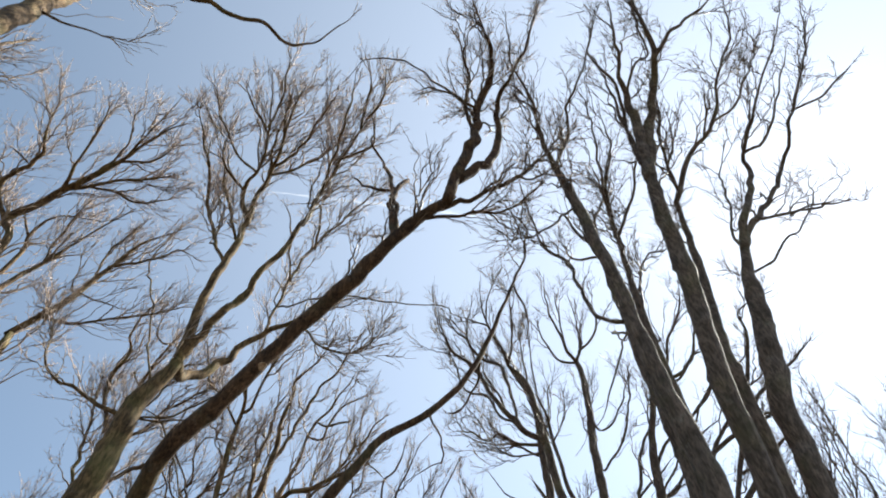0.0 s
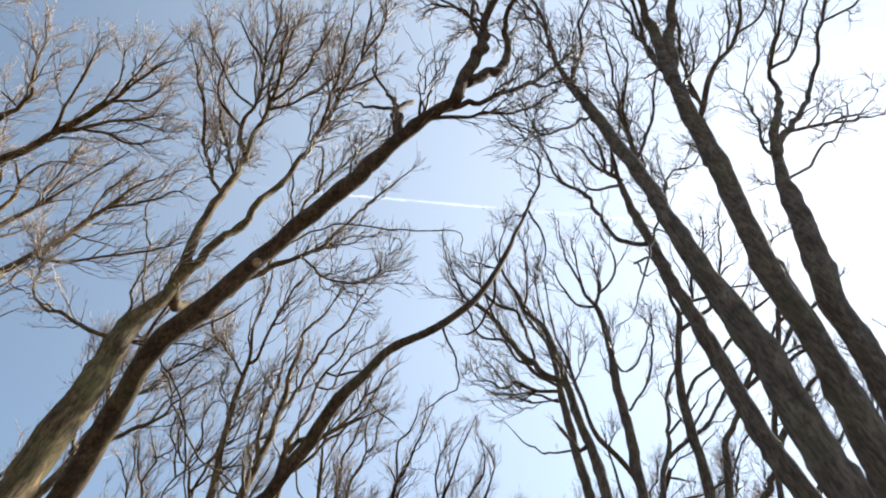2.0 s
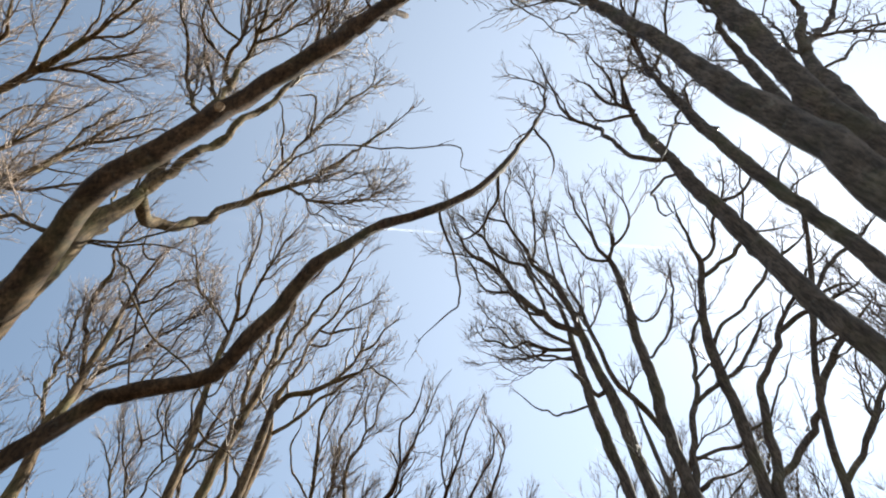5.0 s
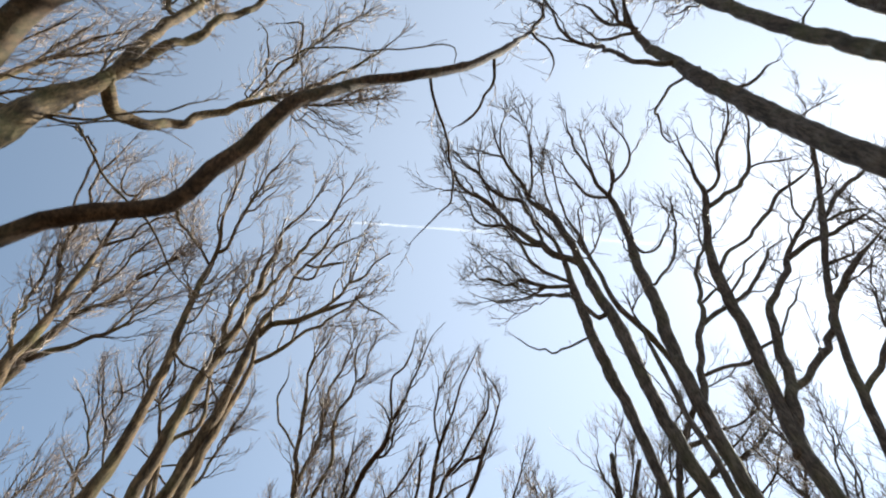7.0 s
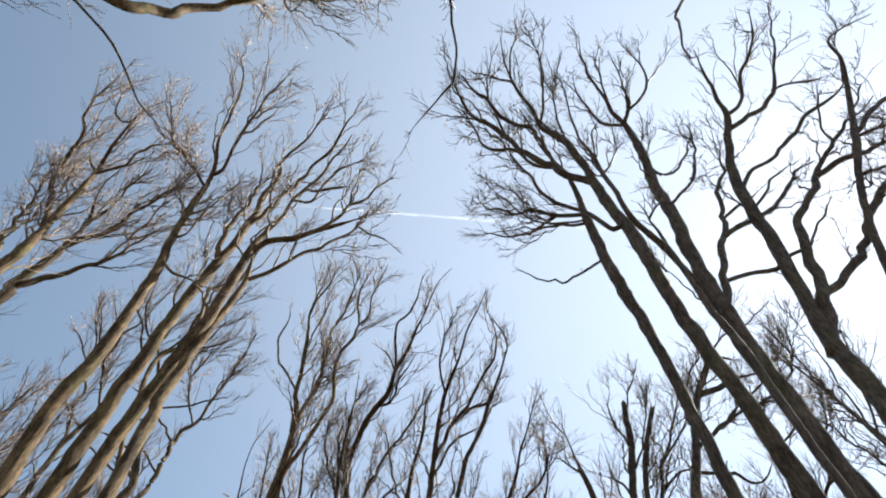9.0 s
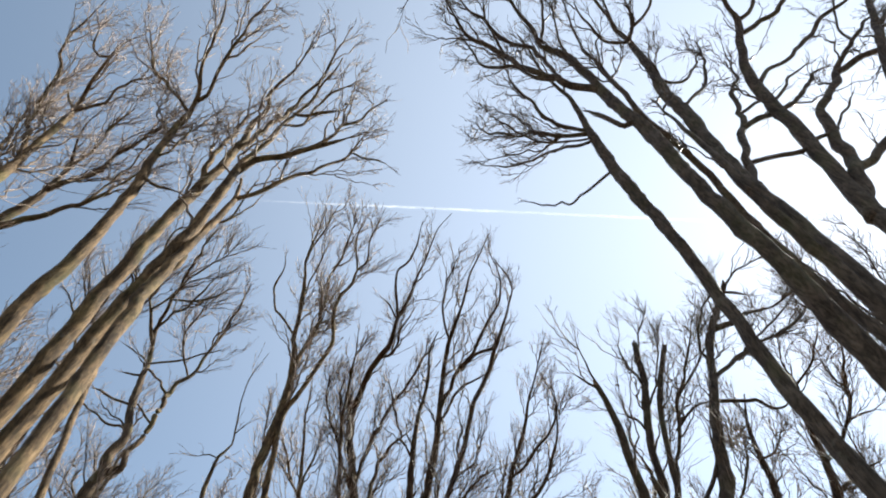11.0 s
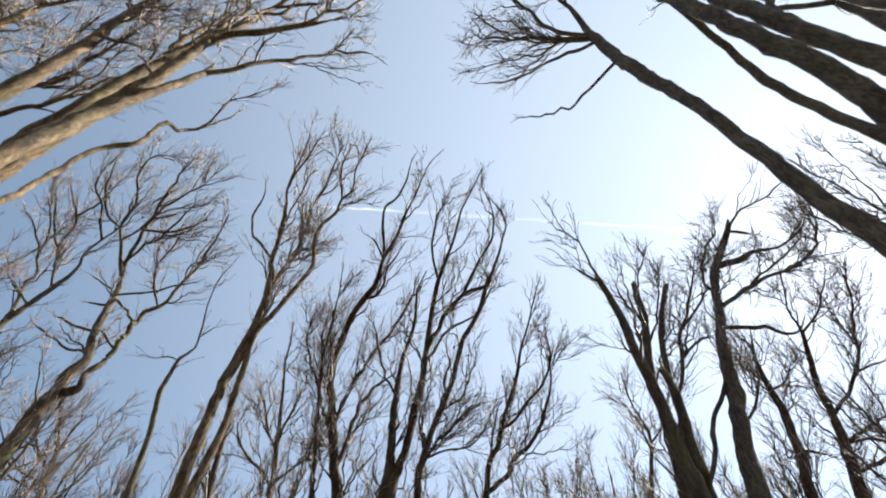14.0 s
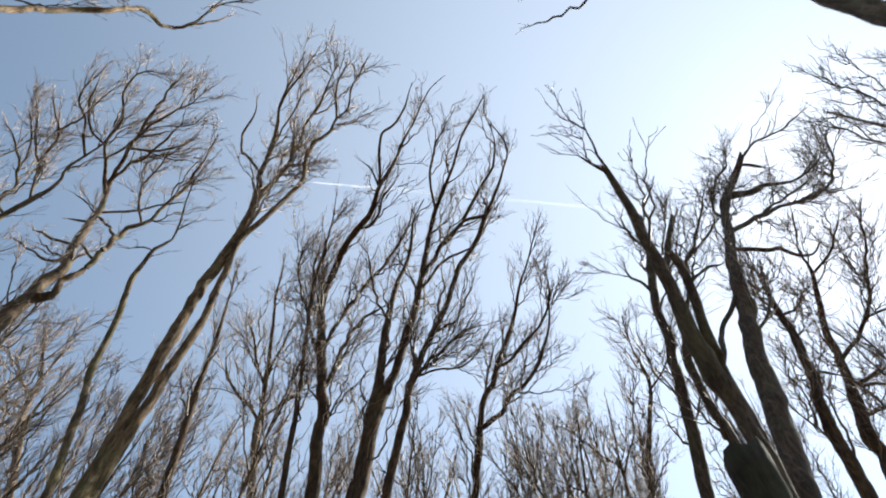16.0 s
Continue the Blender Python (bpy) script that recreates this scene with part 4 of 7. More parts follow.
tree = start_tree("thick tall bare tree with upright twigs, backlit dark bark", "dark", 0.52, clean=0.7)
limb(tree, "trunk", [(5.06, 15.16, 0.00, 0.166), (4.91, 14.98, 2.29, 0.157), (4.75, 14.77, 4.60, 0.148), (4.59, 14.52, 6.94, 0.139), (4.50, 14.39, 8.08, 0.134), (4.42, 14.25, 9.38, 0.130), (4.38, 14.11, 10.65, 0.130), (4.41, 14.02, 11.68, 0.130), (4.49, 13.96, 12.63, 0.136), (4.58, 13.90, 13.59, 0.136), (4.67, 13.84, 14.57, 0.134), (4.73, 13.78, 15.56, 0.128), (4.87, 13.60, 16.81, 0.126), (4.93, 13.44, 17.85, 0.117), (4.91, 13.26, 18.70, 0.106), (4.77, 13.05, 18.87, 0.090), (4.88, 12.85, 19.03, 0.066), (5.01, 12.51, 19.31, 0.049), (4.90, 12.23, 19.62, 0.042), (4.87, 11.96, 19.93, 0.034), (4.71, 11.53, 20.40, 0.026), (4.59, 11.24, 20.69, 0.017)])
limb(tree, "stem", [(4.09, 13.98, 0.00, 0.060), (4.04, 13.94, 2.11, 0.056), (3.96, 13.87, 4.24, 0.052), (3.86, 13.78, 6.40, 0.048), (3.84, 13.72, 7.50, 0.053), (3.85, 13.67, 8.57, 0.054), (3.76, 13.62, 9.57, 0.049), (3.77, 13.52, 11.69, 0.042), (3.75, 13.42, 13.60, 0.026)])
limb(tree, "limb", [(4.77, 13.05, 18.87, 0.065), (4.48, 12.76, 19.09, 0.058), (4.29, 12.41, 19.42, 0.050), (4.10, 12.07, 19.81, 0.042), (3.90, 11.78, 20.13, 0.034), (3.80, 11.35, 20.58, 0.026), (3.77, 10.98, 20.95, 0.017)])
limb(tree, "limb", [(4.79, 13.08, 18.85, 0.057), (4.37, 13.04, 18.88, 0.049), (4.09, 12.96, 18.94, 0.049), (3.91, 12.74, 19.11, 0.041), (3.62, 12.45, 19.37, 0.033), (3.44, 12.04, 19.84, 0.025)])
limb(tree, "limb", [(4.93, 12.71, 19.14, 0.049), (5.25, 12.51, 19.30, 0.041), (5.47, 12.26, 19.59, 0.042), (5.60, 11.85, 20.05, 0.034), (5.46, 11.56, 20.37, 0.025), (5.25, 11.34, 20.59, 0.017)])
limb(tree, "limb", [(4.48, 12.76, 19.09, 0.041), (4.39, 12.55, 19.26, 0.041), (4.29, 12.21, 19.65, 0.033), (4.20, 11.79, 20.12, 0.034), (4.14, 11.36, 20.57, 0.026)])
limb(tree, "limb", [(4.72, 13.83, 14.72, 0.052), (4.84, 13.83, 14.62, 0.039), (5.16, 13.81, 15.00, 0.040), (5.70, 13.75, 15.79, 0.035), (6.10, 13.62, 16.69, 0.037), (6.45, 13.44, 17.87, 0.031), (6.60, 13.26, 18.71, 0.032), (6.54, 13.12, 18.81, 0.016)])
limb(tree, "limb", [(4.87, 13.62, 16.68, 0.044), (5.05, 13.70, 16.15, 0.036), (5.50, 13.65, 16.49, 0.036), (6.08, 13.52, 17.37, 0.030), (6.54, 13.35, 18.44, 0.024)])
limb(tree, "limb", [(4.34, 14.15, 10.29, 0.104), (4.58, 14.08, 10.84, 0.084), (4.75, 14.04, 11.37, 0.072), (5.03, 13.98, 12.18, 0.071), (5.32, 13.94, 12.85, 0.069), (5.59, 13.89, 13.60, 0.055), (5.86, 13.84, 14.45, 0.051), (6.30, 13.76, 15.74, 0.049), (6.65, 13.68, 16.31, 0.036), (6.94, 13.53, 17.28, 0.030), (7.16, 13.42, 17.98, 0.023)])
limb(tree, "limb", [(5.32, 13.94, 12.85, 0.052), (5.83, 13.91, 13.31, 0.054), (6.34, 13.89, 13.67, 0.055), (6.69, 13.87, 13.92, 0.049), (7.27, 13.83, 14.62, 0.045), (7.98, 13.78, 15.56, 0.041), (8.40, 13.70, 16.14, 0.035), (9.02, 13.64, 16.56, 0.029)])
limb(tree, "limb", [(4.70, 14.05, 11.22, 0.046), (5.15, 14.03, 11.44, 0.041), (5.46, 14.03, 11.56, 0.042), (5.83, 14.02, 11.59, 0.042), (6.23, 14.00, 11.98, 0.038), (6.75, 13.97, 12.38, 0.033), (7.20, 13.93, 12.94, 0.029), (7.72, 13.89, 13.68, 0.024), (8.35, 13.84, 14.51, 0.019)], bare=True)
limb(tree, "limb", [(5.61, 13.89, 13.66, 0.037), (6.05, 13.86, 14.13, 0.038), (6.41, 13.85, 14.40, 0.032), (6.92, 13.81, 14.98, 0.026)], bare=True)

tree = start_tree("tall bare tree with a crooked thin top among thicker trunks", "dark", 0.6, clean=0.75)
limb(tree, "trunk", [(5.45, 15.60, 0.00, 0.101), (5.37, 15.54, 3.00, 0.094), (5.28, 15.48, 6.00, 0.087), (5.18, 15.42, 8.00, 0.083), (5.12, 15.39, 9.15, 0.080), (5.08, 15.34, 10.24, 0.075), (5.01, 15.24, 11.22, 0.075), (4.93, 15.08, 11.95, 0.079), (4.79, 14.87, 12.52, 0.076), (4.55, 14.60, 12.98, 0.072), (4.27, 14.31, 13.25, 0.072), (3.99, 14.07, 13.40, 0.067), (3.75, 13.86, 13.56, 0.067), (3.60, 13.68, 13.86, 0.061), (3.50, 13.50, 14.39, 0.057), (3.40, 13.35, 15.03, 0.053), (3.35, 13.24, 15.64, 0.048), (3.25, 13.05, 16.22, 0.042), (3.07, 12.83, 16.78, 0.036), (3.02, 12.60, 17.36, 0.037), (2.98, 12.30, 18.05, 0.031), (2.99, 12.04, 18.64, 0.032), (2.92, 11.60, 19.28, 0.024)])
limb(tree, "limb", [(3.35, 13.29, 15.35, 0.027), (3.36, 12.97, 16.42, 0.021), (3.46, 12.71, 17.09, 0.022), (3.65, 12.67, 17.20, 0.015)])
limb(tree, "limb", [(3.36, 13.31, 15.21, 0.027), (3.76, 13.14, 15.97, 0.021), (3.99, 12.98, 16.38, 0.014)])

tree = start_tree("bare tree forked into crooked limbs in front of the sun", "dark", 0.4, clean=0.75)
limb(tree, "trunk", [(5.50, 14.75, 0.00, 0.169), (5.57, 14.77, 2.41, 0.159), (5.62, 14.66, 4.88, 0.150), (5.66, 14.47, 7.41, 0.140), (5.68, 14.37, 8.50, 0.136), (5.72, 14.28, 9.46, 0.129), (5.79, 14.19, 10.29, 0.129), (5.92, 14.07, 11.18, 0.130), (6.06, 13.93, 12.24, 0.133), (6.18, 13.76, 13.36, 0.129), (6.28, 13.59, 14.42, 0.121), (6.43, 13.38, 15.36, 0.111), (6.69, 13.08, 16.27, 0.105), (6.98, 12.75, 17.19, 0.103), (7.03, 12.52, 17.49, 0.089)], forked=True)
limb(tree, "limb", [(7.03, 12.58, 17.43, 0.082), (6.98, 12.40, 17.61, 0.067), (6.88, 12.21, 17.80, 0.060), (6.84, 11.90, 18.11, 0.045), (6.65, 11.63, 18.38, 0.038), (6.58, 11.31, 18.70, 0.031)])
limb(tree, "limb", [(7.03, 12.57, 17.44, 0.059), (7.35, 12.41, 17.60, 0.052), (7.53, 12.11, 17.90, 0.045), (7.59, 11.67, 18.34, 0.046), (7.96, 11.24, 18.77, 0.039), (8.19, 10.78, 19.23, 0.031), (8.23, 10.24, 19.77, 0.024)])
limb(tree, "limb", [(6.90, 12.83, 16.96, 0.073), (7.66, 12.61, 17.40, 0.067), (8.11, 12.32, 17.69, 0.060), (8.43, 11.96, 18.05, 0.053), (8.61, 11.46, 18.55, 0.038), (8.69, 10.80, 19.21, 0.031), (8.81, 10.13, 19.88, 0.024)])
limb(tree, "limb", [(8.35, 12.08, 17.93, 0.038), (8.72, 11.97, 18.04, 0.030), (9.32, 11.93, 18.08, 0.030), (9.63, 11.88, 18.13, 0.023)])
limb(tree, "limb", [(6.26, 13.62, 14.36, 0.057), (6.76, 13.46, 15.21, 0.053), (7.24, 13.33, 15.58, 0.047), (7.85, 13.15, 16.08, 0.049), (8.46, 12.92, 16.72, 0.050), (9.09, 12.66, 17.35, 0.052), (9.62, 12.38, 17.63, 0.045), (10.06, 12.15, 17.86, 0.037), (10.33, 11.91, 18.10, 0.030)], bare=True)
limb(tree, "limb", [(5.61, 14.30, 9.37, 0.121), (6.02, 14.19, 10.35, 0.113), (6.31, 14.08, 11.12, 0.111), (6.59, 13.95, 12.09, 0.103), (6.91, 13.78, 13.25, 0.094), (7.45, 13.70, 13.82, 0.079), (7.99, 13.59, 14.61, 0.083), (8.26, 13.46, 15.21, 0.073), (8.75, 13.29, 15.69, 0.054), (9.25, 13.06, 16.31, 0.049), (9.97, 12.79, 17.08, 0.044), (10.57, 12.54, 17.47, 0.037), (10.88, 12.31, 17.70, 0.030)])
limb(tree, "limb", [(8.20, 13.53, 15.01, 0.072), (8.91, 13.37, 15.47, 0.067), (9.57, 13.27, 15.74, 0.061), (10.31, 13.13, 16.12, 0.055), (11.07, 12.99, 16.52, 0.042)])
limb(tree, "limb", [(6.15, 14.14, 10.73, 0.073), (6.73, 14.08, 11.18, 0.076), (7.35, 13.99, 11.75, 0.079), (7.99, 13.87, 12.58, 0.084), (8.71, 13.72, 13.64, 0.084), (9.45, 13.61, 14.47, 0.076), (10.18, 13.47, 15.18, 0.066), (11.15, 13.19, 15.95, 0.041)])
limb(tree, "limb", [(9.25, 13.06, 16.31, 0.035), (9.19, 12.90, 16.78, 0.029), (9.44, 12.49, 17.52, 0.022), (9.52, 12.01, 18.00, 0.015)])
limb(tree, "limb", [(6.21, 13.72, 13.61, 0.030), (6.73, 13.63, 14.32, 0.032), (7.34, 13.48, 15.17, 0.027), (7.89, 13.34, 15.54, 0.020)], bare=True)

tree = start_tree("bare tree with a slim wavering stem against the glare", "dark", 0.65, clean=0.6)
limb(tree, "trunk", [(6.22, 15.67, 0.00, 0.118), (6.36, 15.38, 2.88, 0.110), (6.59, 14.93, 5.79, 0.102), (6.90, 14.31, 8.74, 0.094), (7.02, 14.14, 9.43, 0.090), (7.20, 13.93, 10.30, 0.090), (7.39, 13.71, 11.18, 0.079), (7.66, 13.47, 12.12, 0.070), (8.14, 13.17, 13.33, 0.069), (8.72, 12.86, 14.56, 0.078), (9.22, 12.60, 15.60, 0.078), (9.86, 12.26, 16.98, 0.071), (10.22, 11.75, 18.00, 0.067), (10.27, 11.39, 18.54, 0.061), (10.11, 11.06, 18.92, 0.054), (10.33, 10.88, 19.10, 0.039), (10.77, 10.69, 19.29, 0.031), (11.46, 10.46, 19.52, 0.023)])
limb(tree, "limb", [(9.10, 12.66, 15.35, 0.059), (10.00, 12.41, 16.36, 0.062), (10.73, 12.24, 17.04, 0.057), (11.51, 12.02, 17.58, 0.044), (12.40, 11.60, 18.23, 0.030)])
limb(tree, "limb", [(9.07, 12.68, 15.28, 0.039), (9.88, 12.58, 15.67, 0.040), (10.32, 12.56, 15.77, 0.033)])
limb(tree, "limb", [(8.31, 13.07, 13.73, 0.041), (8.78, 13.01, 13.95, 0.036), (9.24, 12.97, 14.14, 0.030)])
limb(tree, "limb", [(7.20, 13.92, 10.33, 0.065), (8.16, 13.68, 11.28, 0.060), (9.10, 13.41, 12.36, 0.048), (9.94, 13.19, 13.24, 0.034)])

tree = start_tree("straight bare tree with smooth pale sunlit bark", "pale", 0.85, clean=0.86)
limb(tree, "trunk", [(-6.31, 15.52, 0.00, 0.149), (-6.33, 15.32, 2.51, 0.140), (-6.38, 15.06, 5.03, 0.129), (-6.45, 14.74, 7.57, 0.119), (-6.51, 14.53, 9.02, 0.115), (-6.44, 14.47, 9.46, 0.115), (-6.38, 14.39, 10.01, 0.111), (-6.34, 14.28, 10.75, 0.112), (-6.33, 14.13, 11.71, 0.099), (-6.37, 13.96, 12.72, 0.101), (-6.47, 13.82, 13.68, 0.088), (-6.55, 13.70, 14.61, 0.087), (-6.59, 13.57, 15.57, 0.085), (-6.59, 13.49, 16.18, 0.073)], forked=True)
limb(tree, "limb", [(-6.59, 13.49, 16.18, 0.066), (-6.48, 13.23, 16.55, 0.059), (-6.42, 12.94, 16.84, 0.052), (-6.41, 12.46, 17.32, 0.038), (-6.24, 12.03, 17.75, 0.038), (-6.05, 11.66, 18.12, 0.031), (-5.91, 11.28, 18.50, 0.024), (-6.10, 10.67, 19.11, 0.016)])
limb(tree, "limb", [(-6.50, 13.29, 16.49, 0.059), (-6.23, 13.18, 16.60, 0.052), (-5.98, 12.78, 17.00, 0.045), (-5.79, 12.48, 17.30, 0.045), (-5.46, 12.00, 17.78, 0.038), (-5.19, 11.63, 18.15, 0.031), (-4.83, 11.32, 18.46, 0.023), (-4.54, 11.00, 18.78, 0.016)])
limb(tree, "limb", [(-6.60, 13.50, 16.12, 0.044), (-7.07, 13.09, 16.69, 0.037), (-7.36, 12.79, 16.99, 0.038), (-7.71, 12.53, 17.25, 0.038), (-7.81, 12.16, 17.62, 0.031), (-7.92, 11.65, 18.13, 0.023)])
limb(tree, "limb", [(-6.49, 13.81, 13.70, 0.032), (-6.20, 13.80, 13.80, 0.025), (-6.10, 13.72, 14.42, 0.026), (-6.17, 13.62, 15.18, 0.021)], bare=True)
limb(tree, "limb", [(-6.34, 13.95, 12.79, 0.030), (-5.94, 14.03, 12.32, 0.029), (-5.66, 14.05, 12.21, 0.023), (-5.36, 14.08, 12.01, 0.017)], bare=True)

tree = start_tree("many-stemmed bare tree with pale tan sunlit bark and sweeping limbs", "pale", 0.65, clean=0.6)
limb(tree, "trunk", [(-6.51, 15.80, 0.00, 0.150), (-6.42, 15.68, 2.55, 0.140), (-6.28, 15.48, 5.13, 0.130), (-6.09, 15.22, 7.74, 0.120), (-6.03, 15.01, 9.51, 0.120), (-5.96, 14.88, 10.51, 0.122), (-5.89, 14.75, 11.65, 0.114), (-5.80, 14.62, 12.75, 0.119), (-5.64, 14.51, 13.67, 0.110), (-5.48, 14.40, 14.57, 0.102), (-5.42, 14.28, 15.51, 0.093), (-5.37, 14.22, 16.10, 0.081), (-5.44, 14.12, 16.90, 0.070), (-5.38, 14.04, 17.59, 0.072), (-5.31, 13.94, 18.29, 0.066), (-5.31, 13.66, 18.48, 0.058), (-5.06, 13.45, 18.62, 0.050), (-4.56, 13.11, 18.84, 0.042), (-4.22, 12.76, 19.06, 0.033), (-3.87, 12.26, 19.36, 0.025), (-3.63, 11.85, 19.73, 0.017)])
limb(tree, "stem", [(-6.12, 15.79, 0.00, 0.134), (-6.01, 15.65, 2.52, 0.126), (-5.83, 15.43, 5.06, 0.118), (-5.59, 15.13, 7.64, 0.108), (-5.43, 14.95, 8.90, 0.108), (-5.27, 14.81, 9.86, 0.110), (-5.12, 14.69, 10.72, 0.112), (-4.98, 14.56, 11.66, 0.103), (-4.90, 14.43, 12.65, 0.103), (-4.85, 14.31, 13.49, 0.096), (-4.82, 14.23, 14.04, 0.078), (-4.73, 14.18, 14.46, 0.060), (-4.57, 14.11, 14.89, 0.055), (-4.46, 14.05, 15.40, 0.049), (-4.40, 13.97, 15.96, 0.051), (-4.19, 13.86, 16.71, 0.053), (-3.75, 13.59, 17.00, 0.046), (-3.46, 13.23, 17.36, 0.046), (-3.16, 13.00, 17.59, 0.039), (-2.98, 12.75, 17.84, 0.031)])
limb(tree, "stem", [(-4.14, 14.48, 0.00, 0.110), (-4.25, 14.51, 2.36, 0.103), (-4.44, 14.55, 4.75, 0.096), (-4.68, 14.61, 6.98, 0.089), (-4.90, 14.67, 8.86, 0.091), (-4.96, 14.70, 9.75, 0.091), (-4.96, 14.72, 10.72, 0.086), (-4.92, 14.75, 11.75, 0.073), (-4.90, 14.78, 12.66, 0.072), (-4.92, 14.80, 13.37, 0.068), (-5.02, 14.82, 14.05, 0.053), (-5.22, 14.84, 14.84, 0.042)], forked=True, bare=True)
limb(tree, "limb", [(-5.64, 14.50, 13.71, 0.077), (-5.79, 14.43, 14.34, 0.067), (-5.86, 14.36, 14.86, 0.062), (-5.79, 14.30, 15.40, 0.057), (-5.86, 14.23, 15.99, 0.052), (-5.74, 14.16, 16.60, 0.046), (-5.72, 14.04, 17.62, 0.040), (-5.48, 13.94, 18.30, 0.033)])
limb(tree, "limb", [(-5.41, 14.30, 15.36, 0.064), (-5.17, 14.24, 15.93, 0.059), (-4.96, 14.16, 16.53, 0.053), (-4.76, 14.07, 17.35, 0.055), (-4.51, 13.99, 18.06, 0.049), (-4.31, 13.70, 18.46, 0.041), (-3.89, 13.43, 18.63, 0.041), (-3.55, 13.01, 18.91, 0.033), (-3.20, 12.58, 19.17, 0.025), (-2.86, 12.16, 19.42, 0.017)])
limb(tree, "limb", [(-4.82, 14.29, 13.67, 0.076), (-4.57, 14.23, 14.11, 0.072), (-4.06, 14.22, 14.20, 0.072), (-3.59, 14.17, 14.48, 0.060), (-3.10, 14.13, 14.80, 0.054), (-2.78, 14.11, 14.93, 0.034), (-2.46, 14.09, 15.09, 0.021)])
limb(tree, "limb", [(-3.59, 14.17, 14.48, 0.040), (-3.14, 14.10, 15.01, 0.041), (-2.82, 14.01, 15.68, 0.036), (-2.57, 13.97, 15.95, 0.036), (-2.27, 13.89, 16.54, 0.030), (-1.83, 13.71, 16.88, 0.023)])
limb(tree, "limb", [(-4.91, 14.80, 13.36, 0.057), (-4.62, 14.81, 13.68, 0.052), (-4.27, 14.82, 14.10, 0.053), (-4.08, 14.83, 14.40, 0.047), (-3.77, 14.84, 14.87, 0.042), (-3.38, 14.86, 15.36, 0.036), (-2.99, 14.88, 16.08, 0.030), (-2.74, 14.77, 16.57, 0.031), (-2.44, 14.48, 16.86, 0.023)])
limb(tree, "limb", [(-4.19, 13.86, 16.71, 0.038), (-3.84, 13.89, 16.52, 0.037), (-3.41, 13.87, 16.64, 0.038), (-3.05, 13.85, 16.74, 0.030)], bare=True)
limb(tree, "limb", [(-2.82, 14.80, 16.42, 0.023), (-2.86, 14.88, 16.46, 0.023), (-2.18, 14.87, 15.61, 0.022), (-1.85, 14.85, 15.21, 0.014)], bare=True)
limb(tree, "limb", [(-4.36, 13.95, 16.10, 0.037), (-3.90, 13.95, 16.06, 0.037), (-3.66, 13.77, 16.82, 0.030), (-3.29, 13.48, 17.11, 0.031), (-2.68, 13.32, 17.27, 0.023)])

tree = start_tree("bare tree with pale upswept limbs", "pale", 0.85, clean=0.55)
limb(tree, "trunk", [(-9.30, 15.62, 0.00, 0.174), (-9.48, 15.39, 3.94, 0.162), (-9.79, 15.01, 7.91, 0.151), (-10.20, 14.51, 11.93, 0.139), (-10.49, 14.30, 13.32, 0.139), (-10.36, 14.21, 13.89, 0.130), (-10.35, 14.12, 14.51, 0.122), (-10.41, 14.02, 15.20, 0.098), (-10.47, 13.89, 16.06, 0.089), (-10.51, 13.73, 17.13, 0.086), (-10.64, 13.57, 18.17, 0.074), (-10.36, 13.17, 18.50, 0.066), (-10.09, 12.81, 18.67, 0.058), (-9.60, 12.32, 18.98, 0.050), (-9.31, 12.06, 19.24, 0.034), (-8.75, 11.88, 19.42, 0.025)])
limb(tree, "limb", [(-10.43, 14.03, 15.11, 0.070), (-11.05, 13.84, 16.40, 0.068), (-11.46, 13.69, 17.38, 0.064), (-11.73, 13.34, 18.42, 0.067), (-11.37, 12.91, 18.62, 0.058), (-11.05, 12.54, 18.79, 0.050), (-11.18, 12.13, 19.17, 0.042), (-10.92, 11.79, 19.51, 0.034), (-10.66, 11.45, 19.85, 0.034), (-10.30, 11.11, 20.19, 0.026), (-9.85, 10.76, 20.54, 0.017)])
limb(tree, "limb", [(-10.62, 13.59, 18.06, 0.049), (-10.03, 13.49, 18.35, 0.041), (-9.60, 13.28, 18.45, 0.033), (-9.08, 13.00, 18.58, 0.033), (-8.49, 12.95, 18.60, 0.025)])
limb(tree, "limb", [(-10.49, 14.30, 13.32, 0.057), (-11.13, 14.12, 14.50, 0.054), (-11.38, 13.97, 15.56, 0.051), (-11.65, 13.79, 16.76, 0.039), (-12.05, 13.58, 18.12, 0.033), (-11.89, 13.04, 18.56, 0.025)])
limb(tree, "limb", [(-10.64, 13.57, 18.17, 0.041), (-10.88, 13.38, 18.40, 0.033), (-10.87, 13.08, 18.54, 0.025)], bare=True)
limb(tree, "limb", [(-9.60, 12.32, 18.98, 0.042), (-9.94, 12.31, 18.99, 0.033), (-10.18, 12.03, 19.27, 0.025), (-10.08, 11.68, 19.62, 0.017)])

tree = start_tree("bare brown tree with low spreading limbs", "mixed", 1.0, clean=0.5)
limb(tree, "trunk", [(-15.95, 17.34, 0.00, 0.165), (-15.24, 17.03, 5.28, 0.154), (-14.20, 16.57, 10.57, 0.143), (-12.32, 15.99, 14.95, 0.148), (-12.33, 15.91, 15.56, 0.145), (-12.17, 15.82, 16.19, 0.126), (-11.90, 15.68, 17.13, 0.107), (-11.82, 15.55, 17.64, 0.084), (-11.64, 15.32, 18.36, 0.070), (-11.45, 14.91, 18.73, 0.053), (-11.24, 14.44, 18.94, 0.044), (-10.96, 14.13, 19.07, 0.035), (-10.50, 13.83, 19.22, 0.026)])
